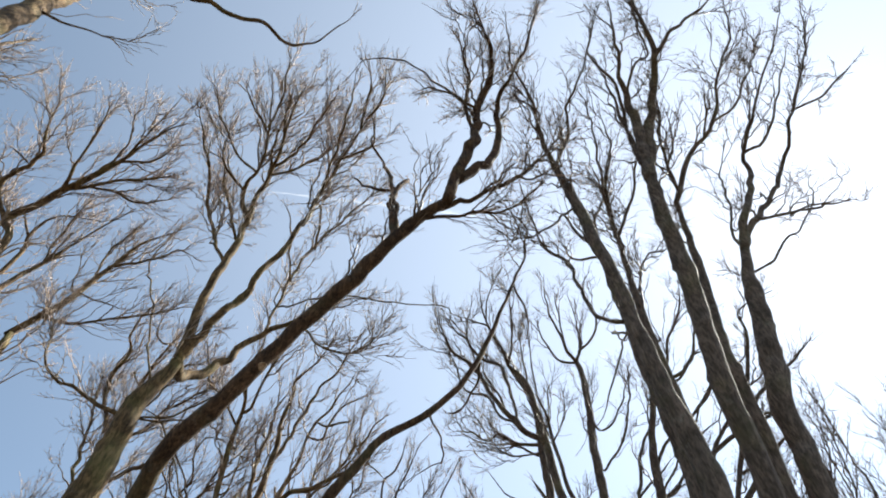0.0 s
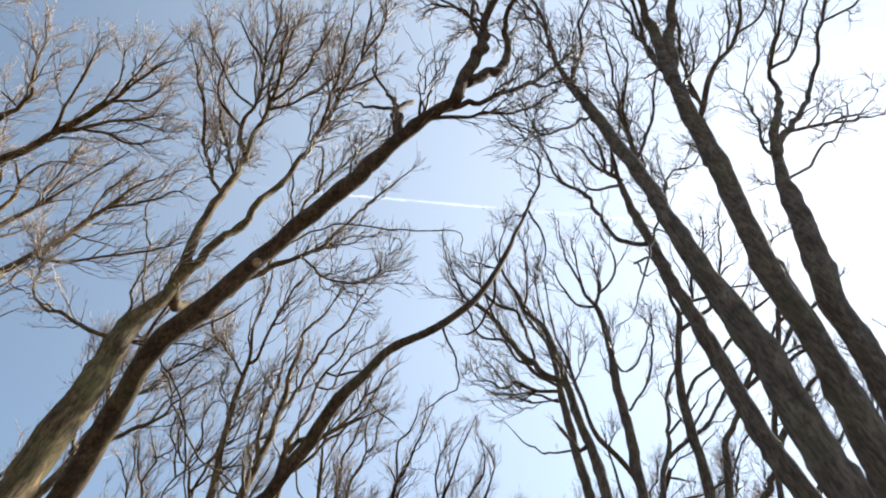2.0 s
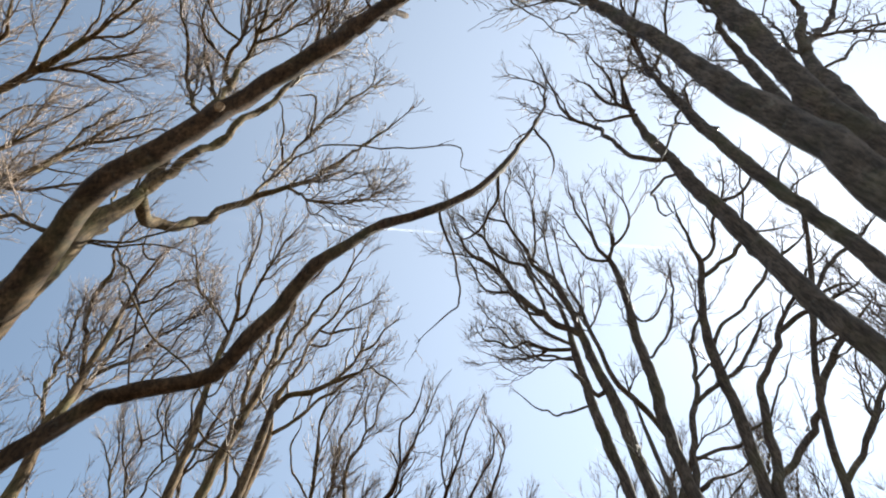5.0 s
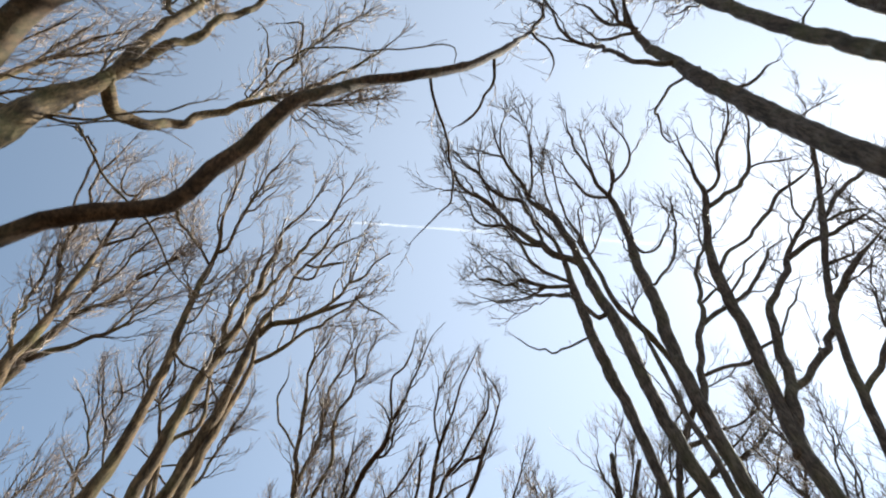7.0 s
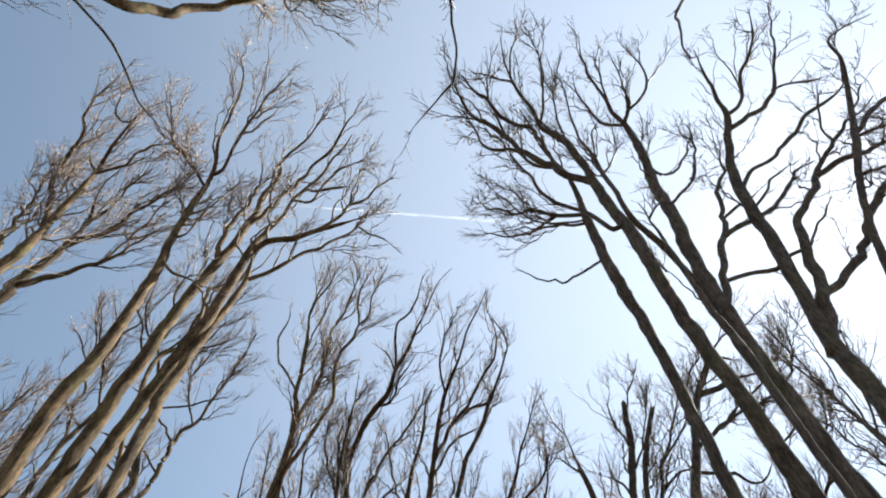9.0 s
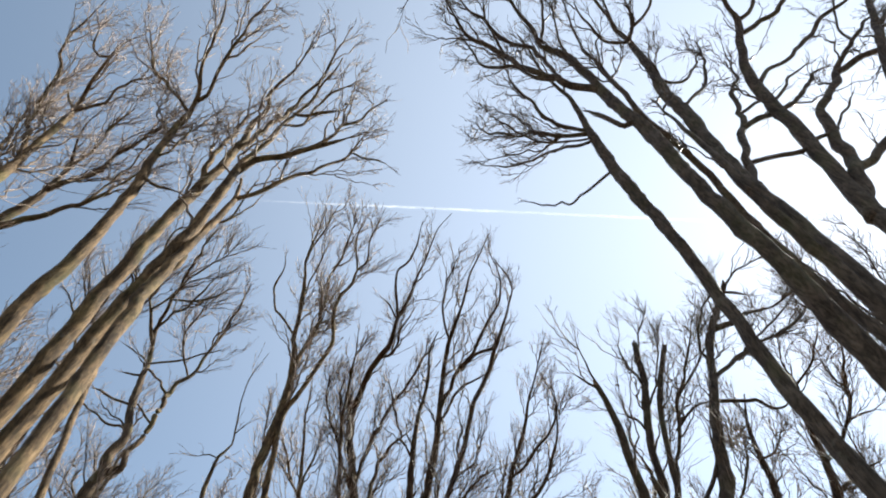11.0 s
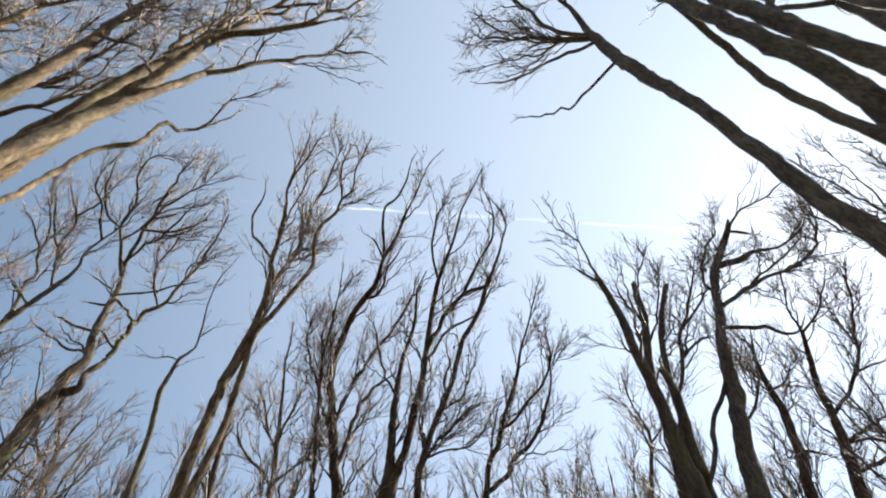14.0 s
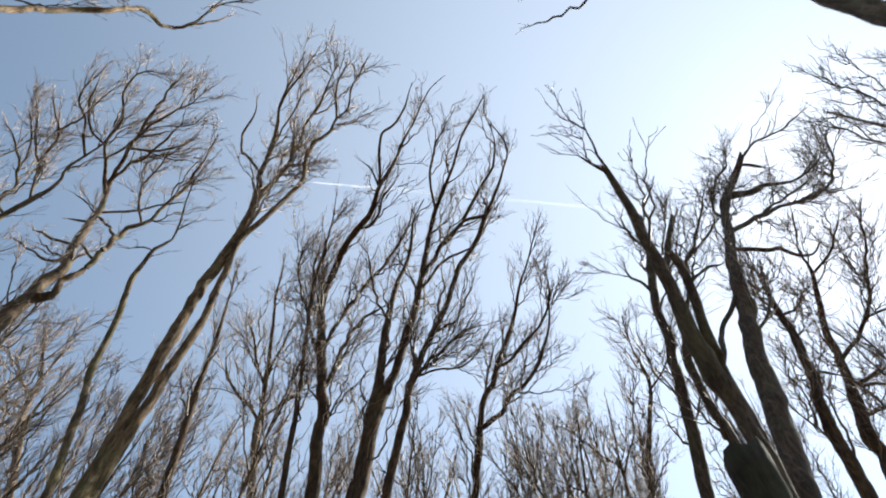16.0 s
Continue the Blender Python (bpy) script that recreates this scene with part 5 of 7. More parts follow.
limb(tree, "limb", [(-11.92, 15.63, 17.42, 0.075), (-11.35, 15.52, 17.74, 0.068), (-10.80, 15.42, 18.07, 0.060), (-10.40, 15.19, 18.61, 0.053), (-9.84, 14.89, 18.74, 0.044), (-9.02, 14.53, 18.90, 0.035), (-8.47, 14.23, 19.03, 0.026)])
limb(tree, "limb", [(-12.32, 15.90, 15.61, 0.099), (-11.68, 15.86, 15.90, 0.085), (-11.07, 15.81, 16.26, 0.071), (-10.45, 15.76, 16.62, 0.064), (-9.89, 15.70, 17.00, 0.049), (-9.71, 15.59, 17.53, 0.033), (-9.19, 15.45, 17.98, 0.026), (-8.75, 15.37, 18.20, 0.017)])
limb(tree, "limb", [(-11.61, 15.32, 18.36, 0.052), (-11.19, 15.00, 18.69, 0.044), (-10.54, 14.63, 18.85, 0.035), (-10.16, 14.24, 19.02, 0.035), (-9.52, 13.87, 19.19, 0.026)])
limb(tree, "limb", [(-10.27, 15.74, 16.74, 0.032), (-10.02, 15.55, 17.66, 0.034), (-9.70, 15.32, 18.38, 0.026), (-9.40, 14.99, 18.69, 0.026), (-8.85, 14.69, 18.83, 0.017)])

tree = start_tree("bare tree with fine silvery twigs and arching limbs", "pale", 1.0, clean=0.5)
limb(tree, "trunk", [(-12.52, 9.35, 0.00, 0.139), (-12.49, 9.02, 5.42, 0.130), (-12.42, 8.30, 10.85, 0.120), (-12.33, 7.31, 16.43, 0.111), (-12.93, 7.03, 17.71, 0.111), (-12.20, 6.73, 18.27, 0.105), (-11.67, 6.44, 18.63, 0.106), (-10.96, 6.16, 18.72, 0.098), (-10.08, 5.74, 18.86, 0.081), (-9.64, 5.53, 18.94, 0.065), (-9.19, 5.11, 19.11, 0.040), (-8.67, 4.62, 19.32, 0.032), (-8.15, 4.13, 19.56, 0.024), (-7.85, 3.79, 19.81, 0.016)])
limb(tree, "limb", [(-11.61, 6.41, 18.64, 0.082), (-11.36, 6.07, 18.75, 0.057), (-11.15, 5.78, 18.85, 0.049), (-10.86, 5.34, 19.02, 0.041), (-10.52, 4.91, 19.18, 0.040), (-10.21, 4.42, 19.42, 0.032), (-10.03, 4.06, 19.59, 0.024)])
limb(tree, "limb", [(-11.49, 6.37, 18.66, 0.065), (-10.65, 6.32, 18.67, 0.049), (-9.80, 6.13, 18.73, 0.041), (-8.96, 6.08, 18.75, 0.041), (-8.30, 6.03, 18.77, 0.024)])
limb(tree, "limb", [(-10.73, 6.33, 18.67, 0.041), (-10.01, 6.50, 18.62, 0.041), (-9.36, 6.67, 18.37, 0.032), (-8.78, 6.69, 18.35, 0.024), (-8.23, 6.64, 18.44, 0.016)])
limb(tree, "limb", [(-9.81, 5.61, 18.91, 0.049), (-9.07, 5.60, 18.91, 0.032), (-8.57, 5.50, 18.95, 0.032), (-8.23, 5.29, 19.04, 0.024)])
limb(tree, "limb", [(-9.64, 5.53, 18.94, 0.049), (-9.03, 5.19, 19.08, 0.040), (-8.51, 4.84, 19.21, 0.032), (-7.85, 4.58, 19.34, 0.024)])
limb(tree, "limb", [(-12.95, 7.04, 17.70, 0.079), (-13.58, 6.37, 18.66, 0.074), (-13.09, 5.96, 18.79, 0.065), (-12.56, 5.72, 18.87, 0.065), (-12.09, 5.30, 19.03, 0.057), (-11.95, 4.71, 19.28, 0.040), (-11.67, 4.14, 19.55, 0.032), (-11.60, 3.59, 20.01, 0.024)])
limb(tree, "limb", [(-12.52, 5.70, 18.88, 0.024), (-12.77, 5.42, 18.98, 0.024), (-12.99, 5.23, 19.06, 0.024)])
limb(tree, "limb", [(-10.60, 5.98, 18.78, 0.041), (-9.70, 5.31, 19.03, 0.032), (-9.41, 4.81, 19.23, 0.024), (-9.30, 4.23, 19.51, 0.016)])

tree = start_tree("bare tree with pale arching limbs and fine twigs", "pale", 0.8, clean=0.5)
limb(tree, "trunk", [(-12.81, 10.36, 0.00, 0.110), (-12.51, 10.09, 4.51, 0.102), (-11.84, 9.49, 9.02, 0.095), (-10.92, 8.67, 13.66, 0.087), (-11.01, 8.58, 14.08, 0.087), (-10.54, 8.46, 14.70, 0.083), (-10.13, 8.35, 15.25, 0.079), (-9.81, 8.18, 16.09, 0.075), (-9.51, 8.05, 16.74, 0.069), (-9.18, 7.84, 17.48, 0.056), (-8.80, 7.71, 17.79, 0.048), (-8.38, 7.63, 17.99, 0.033), (-7.81, 7.50, 18.31, 0.025)])
limb(tree, "stem", [(-16.13, 8.80, 0.00, 0.076), (-13.50, 8.40, 9.59, 0.067), (-12.18, 8.20, 15.98, 0.067), (-11.79, 8.07, 16.61, 0.061), (-11.45, 7.97, 17.15, 0.055), (-11.05, 7.76, 17.68, 0.048), (-10.62, 7.54, 18.22, 0.041), (-10.08, 7.33, 18.60, 0.033), (-9.53, 7.04, 18.68, 0.025)])
limb(tree, "stem", [(-13.36, 8.66, 0.00, 0.070), (-12.86, 8.26, 10.00, 0.062), (-12.60, 8.06, 16.66, 0.062), (-12.60, 7.64, 17.98, 0.065), (-12.40, 7.45, 18.43, 0.050), (-11.94, 7.27, 18.62, 0.042), (-11.43, 7.29, 18.61, 0.033), (-10.58, 7.41, 18.52, 0.025)])
limb(tree, "limb", [(-9.51, 8.05, 16.74, 0.046), (-8.82, 8.00, 16.98, 0.039), (-8.28, 7.95, 17.22, 0.031), (-7.89, 7.84, 17.48, 0.024), (-7.31, 7.96, 17.17, 0.016)])
limb(tree, "limb", [(-10.50, 8.45, 14.74, 0.049), (-10.05, 8.49, 14.56, 0.041), (-9.44, 8.51, 14.46, 0.034), (-8.66, 8.48, 14.60, 0.028), (-8.05, 8.44, 14.79, 0.028), (-7.27, 8.40, 14.97, 0.021), (-6.88, 8.38, 15.07, 0.014)])
limb(tree, "limb", [(-9.97, 8.27, 15.65, 0.029), (-9.39, 8.32, 15.37, 0.022), (-8.56, 8.40, 15.00, 0.014)], bare=True)
limb(tree, "limb", [(-12.58, 7.66, 17.93, 0.041), (-12.98, 7.39, 18.58, 0.034), (-13.03, 7.18, 18.64, 0.025)], bare=True)
limb(tree, "limb", [(-9.81, 8.18, 16.09, 0.037), (-9.95, 7.96, 17.19, 0.032), (-9.64, 7.70, 17.83, 0.032), (-9.22, 7.42, 18.50, 0.025)])
limb(tree, "limb", [(-11.62, 8.02, 16.88, 0.039), (-11.69, 7.70, 17.82, 0.032), (-11.53, 7.47, 18.38, 0.033), (-11.03, 6.91, 18.72, 0.025)])

tree = start_tree("bare tree overhead with a thick pale limb reaching over the path", "pale", 0.45, clean=0.6)
limb(tree, "trunk", [(-5.41, 1.41, 0.00, 0.232), (-5.76, 1.35, 4.10, 0.216), (-6.52, 1.22, 8.20, 0.201), (-7.57, 1.03, 12.42, 0.185), (-8.08, 0.94, 14.22, 0.170), (-8.64, 0.82, 16.69, 0.148), (-8.29, 0.52, 18.90, 0.108), (-7.48, 0.26, 19.62, 0.074)])
limb(tree, "limb", [(-8.29, 0.52, 18.90, 0.072), (-6.59, 1.07, 18.89, 0.066), (-5.58, 1.47, 18.87, 0.061), (-4.84, 1.67, 18.85, 0.050), (-4.35, 2.17, 18.84, 0.040), (-3.57, 2.16, 18.82, 0.024), (-2.83, 1.71, 18.80, 0.020), (-2.19, 1.28, 18.79, 0.014)], bare=True)
limb(tree, "limb", [(-8.08, 0.94, 14.22, 0.032), (-7.65, 1.19, 14.32, 0.025), (-7.29, 1.35, 14.42, 0.018), (-6.82, 1.56, 14.52, 0.011)])

# pale bark here stands in for sunlight on a brown trunk
tree = start_tree("tall bare tree with a straight brown trunk forking high up", "pale", 0.95, clean=0.62)
limb(tree, "trunk", [(-5.01, 20.84, 0.00, 0.116), (-4.91, 21.00, 2.73, 0.108), (-4.97, 21.08, 5.52, 0.101), (-5.27, 21.12, 8.76, 0.101), (-5.31, 21.10, 9.73, 0.105), (-5.36, 21.04, 10.79, 0.105), (-5.36, 20.97, 12.02, 0.114), (-5.24, 20.87, 12.91, 0.116), (-5.16, 20.74, 13.89, 0.111), (-5.14, 20.57, 14.69, 0.098), (-5.19, 20.39, 15.56, 0.083), (-5.34, 20.24, 16.27, 0.070), (-5.31, 20.08, 17.02, 0.065), (-5.40, 19.90, 18.05, 0.068), (-5.39, 19.56, 18.81, 0.061), (-5.38, 19.26, 19.01, 0.052), (-5.19, 18.82, 19.29, 0.044), (-4.89, 18.31, 19.66, 0.035), (-4.65, 17.83, 20.14, 0.027)])
limb(tree, "stem", [(-5.19, 21.72, 0.00, 0.100), (-5.08, 21.32, 5.25, 0.088), (-5.03, 21.12, 8.74, 0.081), (-5.00, 21.10, 9.59, 0.074), (-4.95, 21.07, 10.40, 0.069), (-4.97, 21.02, 11.15, 0.068), (-5.06, 20.96, 12.18, 0.069), (-5.12, 20.79, 13.48, 0.074), (-4.86, 20.70, 14.06, 0.066), (-4.62, 20.58, 14.65, 0.063), (-4.38, 20.45, 15.27, 0.059), (-4.11, 20.31, 15.93, 0.061), (-4.26, 20.10, 16.93, 0.056), (-4.17, 19.94, 17.78, 0.058), (-3.85, 19.82, 18.54, 0.052), (-3.68, 19.56, 18.80, 0.044), (-3.33, 19.29, 18.99, 0.035), (-3.22, 18.76, 19.33, 0.035), (-2.94, 18.33, 19.64, 0.026), (-2.67, 17.92, 20.05, 0.018)])
limb(tree, "limb", [(-5.14, 20.57, 14.69, 0.064), (-5.01, 20.42, 15.43, 0.067), (-4.84, 20.27, 16.11, 0.062), (-4.69, 20.09, 16.97, 0.064), (-4.59, 19.94, 17.82, 0.059), (-4.60, 19.74, 18.68, 0.043), (-4.20, 19.17, 19.07, 0.035), (-3.92, 18.65, 19.39, 0.035), (-3.65, 18.16, 19.81, 0.027)])
limb(tree, "limb", [(-5.35, 20.23, 16.32, 0.039), (-5.85, 20.07, 17.07, 0.040), (-6.25, 19.94, 17.83, 0.034), (-6.46, 19.80, 18.63, 0.035), (-6.09, 19.31, 18.98, 0.026), (-6.05, 18.93, 19.22, 0.018)], bare=True)
limb(tree, "limb", [(-5.38, 19.23, 19.03, 0.035), (-5.16, 18.82, 19.29, 0.035), (-4.71, 18.39, 19.58, 0.026), (-4.29, 17.84, 20.13, 0.018)])
limb(tree, "limb", [(-3.68, 19.56, 18.80, 0.035), (-3.67, 19.04, 19.15, 0.035), (-3.65, 18.59, 19.43, 0.026), (-3.38, 18.24, 19.73, 0.018)])
limb(tree, "limb", [(-5.39, 19.95, 17.74, 0.033), (-5.30, 19.85, 18.36, 0.026), (-5.00, 19.43, 18.90, 0.026), (-4.67, 18.84, 19.27, 0.018)])

tree = start_tree("bare tree with crooked zigzag limbs", "mixed", 0.8, clean=0.55)
limb(tree, "trunk", [(-9.54, 22.01, 0.00, 0.200), (-9.60, 21.99, 3.71, 0.187), (-9.72, 21.94, 7.42, 0.174), (-9.94, 21.89, 10.75, 0.174), (-9.95, 21.87, 11.49, 0.171), (-10.01, 21.86, 12.19, 0.167), (-9.90, 21.84, 12.89, 0.154), (-10.05, 21.83, 13.59, 0.140), (-9.90, 21.82, 14.14, 0.130), (-10.29, 21.80, 15.29, 0.116), (-10.53, 21.77, 16.29, 0.114), (-10.73, 21.71, 17.49, 0.095), (-10.82, 21.48, 18.17, 0.080)], forked=True)
limb(tree, "limb", [(-9.90, 21.84, 12.89, 0.107), (-9.50, 21.84, 13.02, 0.095), (-9.50, 21.83, 13.55, 0.084), (-9.42, 21.82, 14.22, 0.073), (-9.40, 21.80, 15.08, 0.076), (-9.36, 21.78, 16.18, 0.073), (-9.03, 21.76, 16.75, 0.058), (-8.78, 21.64, 17.69, 0.052), (-8.43, 21.34, 18.60, 0.045), (-7.85, 20.64, 18.96, 0.036), (-7.47, 20.03, 19.31, 0.027)])
limb(tree, "limb", [(-10.82, 21.48, 18.17, 0.080), (-10.88, 21.24, 18.69, 0.073), (-10.62, 20.92, 18.83, 0.063), (-10.31, 20.44, 19.06, 0.054), (-10.09, 20.14, 19.24, 0.054), (-9.76, 19.76, 19.47, 0.045), (-9.39, 19.31, 19.76, 0.046), (-9.07, 18.88, 20.14, 0.037), (-8.65, 18.46, 20.53, 0.028)])
limb(tree, "limb", [(-10.82, 21.48, 18.17, 0.071), (-11.02, 20.98, 18.80, 0.064), (-10.96, 20.34, 19.12, 0.045), (-10.77, 19.95, 19.36, 0.045), (-10.50, 19.65, 19.54, 0.046), (-10.49, 19.12, 19.93, 0.037), (-10.36, 18.68, 20.32, 0.037), (-9.98, 18.33, 20.66, 0.028), (-9.21, 18.43, 20.56, 0.019)])
limb(tree, "limb", [(-10.76, 21.13, 18.74, 0.045), (-10.43, 20.93, 18.83, 0.045), (-10.18, 20.69, 18.93, 0.045), (-9.67, 20.55, 18.99, 0.036), (-9.21, 20.18, 19.22, 0.036), (-8.84, 19.89, 19.40, 0.027), (-8.56, 19.74, 19.49, 0.027)])
limb(tree, "limb", [(-10.98, 20.58, 19.00, 0.036), (-10.31, 20.29, 19.15, 0.036), (-9.85, 19.92, 19.38, 0.036), (-9.21, 19.55, 19.60, 0.036), (-8.47, 19.28, 19.79, 0.027), (-7.95, 18.93, 20.09, 0.018)])
limb(tree, "limb", [(-10.22, 20.34, 19.12, 0.036), (-9.39, 20.41, 19.08, 0.036), (-8.75, 20.31, 19.14, 0.027), (-8.20, 20.15, 19.24, 0.018)])
limb(tree, "limb", [(-10.01, 21.81, 14.48, 0.044), (-10.33, 21.81, 14.65, 0.037), (-10.69, 21.81, 14.76, 0.038), (-11.28, 21.80, 15.24, 0.031), (-11.95, 21.79, 15.70, 0.032), (-12.48, 21.78, 16.11, 0.024)], bare=True)
limb(tree, "limb", [(-10.34, 21.79, 15.48, 0.039), (-10.97, 21.79, 15.81, 0.040), (-11.35, 21.78, 16.07, 0.040), (-11.82, 21.77, 16.31, 0.033), (-12.05, 21.77, 16.42, 0.025)], bare=True)
limb(tree, "limb", [(-9.43, 21.78, 15.84, 0.048), (-9.91, 21.77, 16.47, 0.041), (-10.27, 21.76, 16.87, 0.042), (-10.71, 21.75, 17.32, 0.043)], bare=True)
limb(tree, "limb", [(-10.62, 21.76, 16.90, 0.034), (-10.89, 21.76, 16.92, 0.034), (-11.43, 21.76, 17.13, 0.026)], bare=True)
limb(tree, "limb", [(-10.68, 21.72, 17.44, 0.035), (-9.70, 21.69, 17.53, 0.035), (-8.94, 21.66, 17.64, 0.026), (-8.37, 21.61, 17.78, 0.026)], bare=True)
limb(tree, "limb", [(-9.45, 21.81, 14.70, 0.037), (-10.00, 21.80, 15.34, 0.031), (-10.22, 21.79, 15.55, 0.031)], bare=True)
limb(tree, "limb", [(-9.12, 21.77, 16.70, 0.033), (-9.64, 21.58, 17.86, 0.035), (-9.79, 21.35, 18.57, 0.027), (-9.42, 20.90, 18.84, 0.027), (-8.84, 20.28, 19.16, 0.018)])
limb(tree, "limb", [(-10.73, 21.71, 17.49, 0.035), (-11.38, 21.54, 17.98, 0.027), (-11.76, 21.46, 18.23, 0.027)], bare=True)

tree = start_tree("bare tree with slender looping limbs", "mixed", 0.8, clean=0.5)
limb(tree, "trunk", [(-12.36, 21.97, 0.00, 0.093), (-12.35, 21.82, 5.05, 0.087), (-12.34, 21.48, 10.10, 0.081), (-12.33, 21.08, 14.66, 0.081), (-12.26, 21.02, 15.26, 0.076), (-12.09, 20.98, 15.75, 0.070), (-11.85, 20.91, 16.45, 0.073), (-11.71, 20.84, 17.09, 0.058), (-11.56, 20.72, 17.57, 0.051), (-11.61, 20.56, 18.00, 0.043), (-11.30, 20.35, 18.55, 0.044), (-10.77, 20.07, 18.72, 0.044), (-10.47, 19.76, 18.85, 0.035), (-10.12, 19.24, 19.18, 0.027)])
limb(tree, "limb", [(-11.30, 20.35, 18.55, 0.044), (-11.32, 19.80, 18.83, 0.035), (-11.27, 19.33, 19.09, 0.035), (-11.50, 18.91, 19.51, 0.036), (-11.36, 18.49, 19.93, 0.027), (-11.12, 18.29, 20.13, 0.027), (-10.89, 18.08, 20.34, 0.018)])
limb(tree, "limb", [(-10.73, 20.04, 18.74, 0.035), (-11.09, 19.65, 18.90, 0.035), (-11.24, 19.20, 19.22, 0.036), (-11.14, 18.64, 19.78, 0.027), (-11.01, 18.36, 20.06, 0.018)])
limb(tree, "limb", [(-11.85, 20.91, 16.45, 0.040), (-12.36, 20.70, 17.62, 0.043), (-12.54, 20.49, 18.18, 0.035), (-12.81, 19.81, 18.83, 0.035), (-12.73, 19.27, 19.15, 0.027), (-12.89, 18.85, 19.57, 0.027)])
limb(tree, "limb", [(-12.09, 20.98, 15.75, 0.039), (-12.68, 20.92, 16.33, 0.032), (-13.35, 20.85, 17.00, 0.033)], bare=True)
limb(tree, "limb", [(-12.26, 21.02, 15.26, 0.053), (-12.77, 20.91, 16.47, 0.048), (-12.78, 20.86, 16.90, 0.050), (-12.88, 20.73, 17.55, 0.043), (-13.18, 20.43, 18.33, 0.035), (-13.38, 20.03, 18.74, 0.036), (-13.52, 19.61, 18.92, 0.027), (-13.68, 19.44, 18.99, 0.027)])
limb(tree, "limb", [(-12.36, 20.70, 17.62, 0.034), (-12.55, 20.36, 18.52, 0.035), (-12.20, 20.00, 18.75, 0.035), (-12.07, 19.60, 18.92, 0.035), (-12.26, 19.08, 19.34, 0.027), (-12.39, 18.80, 19.62, 0.018)])
limb(tree, "limb", [(-12.08, 19.65, 18.90, 0.035), (-11.52, 19.43, 18.99, 0.027), (-11.28, 19.26, 19.16, 0.027)], bare=True)
limb(tree, "limb", [(-13.05, 20.56, 17.99, 0.035), (-13.14, 20.29, 18.64, 0.027), (-12.89, 19.72, 18.87, 0.027), (-13.04, 19.12, 19.30, 0.018)])

tree = start_tree("slim young bare tree with a tapering tip", "mixed", 1.0, clean=0.6)
limb(tree, "trunk", [(-4.55, 21.41, 0.00, 0.062), (-4.69, 21.25, 2.56, 0.057), (-4.99, 20.91, 5.13, 0.053), (-5.41, 20.45, 7.77, 0.049), (-5.57, 20.34, 8.30, 0.049), (-5.62, 20.24, 8.80, 0.048), (-5.64, 20.13, 9.37, 0.046), (-5.70, 20.05, 9.78, 0.044), (-5.80, 19.92, 10.40, 0.046), (-5.77, 19.84, 10.79, 0.038), (-5.72, 19.77, 11.13, 0.035), (-5.51, 19.72, 11.41, 0.022), (-5.54, 19.61, 11.96, 0.023), (-5.49, 19.32, 12.25, 0.018), (-5.30, 18.93, 12.64, 0.019), (-5.08, 18.72, 12.85, 0.014), (-4.87, 18.53, 13.04, 0.014)], bare=True)
limb(tree, "limb", [(-5.51, 19.66, 11.67, 0.014), (-5.40, 19.64, 11.79, 0.014), (-5.27, 19.61, 11.94, 0.014)], bare=True)
limb(tree, "limb", [(-5.73, 19.78, 11.09, 0.013), (-5.94, 19.76, 11.19, 0.014), (-6.20, 19.76, 11.17, 0.011)], bare=True)

tree = start_tree("slender bare tree far among the others", "mixed", 0.9, clean=0.5)
limb(tree, "trunk", [(-9.23, 29.15, 0.00, 0.138), (-9.94, 29.01, 4.77, 0.129), (-11.49, 28.69, 9.54, 0.120), (-13.62, 28.25, 14.46, 0.110), (-14.26, 28.14, 15.63, 0.111), (-14.64, 28.02, 16.79, 0.097), (-14.74, 27.95, 17.51, 0.080), (-14.94, 27.57, 18.24, 0.061), (-14.98, 26.91, 18.69, 0.041), (-14.64, 26.27, 18.83, 0.031)])
limb(tree, "limb", [(-14.57, 28.03, 16.67, 0.058), (-15.05, 27.98, 17.16, 0.059), (-15.69, 27.92, 17.81, 0.051), (-15.84, 27.54, 18.27, 0.041), (-15.71, 27.32, 18.45, 0.031)])
limb(tree, "limb", [(-14.44, 28.08, 16.19, 0.047), (-15.04, 28.05, 16.47, 0.048), (-15.59, 28.03, 16.72, 0.039), (-16.15, 27.98, 17.22, 0.030)])
limb(tree, "limb", [(-14.68, 27.99, 17.14, 0.049), (-14.64, 27.91, 17.87, 0.041), (-14.42, 27.59, 18.23, 0.041), (-14.04, 27.30, 18.47, 0.031)])
limb(tree, "limb", [(-14.33, 28.11, 15.89, 0.037), (-15.40, 28.07, 16.27, 0.038), (-16.28, 28.01, 16.88, 0.029)])

tree = start_tree("slender bare tree with upright twigs", "mixed", 1.0, clean=0.5)
limb(tree, "trunk", [(-4.73, 30.55, 0.00, 0.158), (-5.10, 30.39, 5.19, 0.149), (-5.92, 30.05, 10.38, 0.138), (-7.04, 29.58, 15.73, 0.128), (-7.20, 29.51, 16.47, 0.137), (-7.23, 29.41, 17.44, 0.112), (-7.21, 28.88, 18.00, 0.093), (-7.07, 28.07, 18.57, 0.073), (-6.88, 27.08, 18.94, 0.062), (-6.63, 25.81, 19.27, 0.051), (-6.34, 25.01, 19.50, 0.041), (-6.25, 24.54, 19.88, 0.031)])
limb(tree, "limb", [(-7.21, 29.47, 16.85, 0.060), (-7.79, 29.34, 17.67, 0.062), (-8.21, 29.08, 17.85, 0.052), (-8.53, 28.67, 18.14, 0.041), (-8.64, 28.01, 18.61, 0.031)])
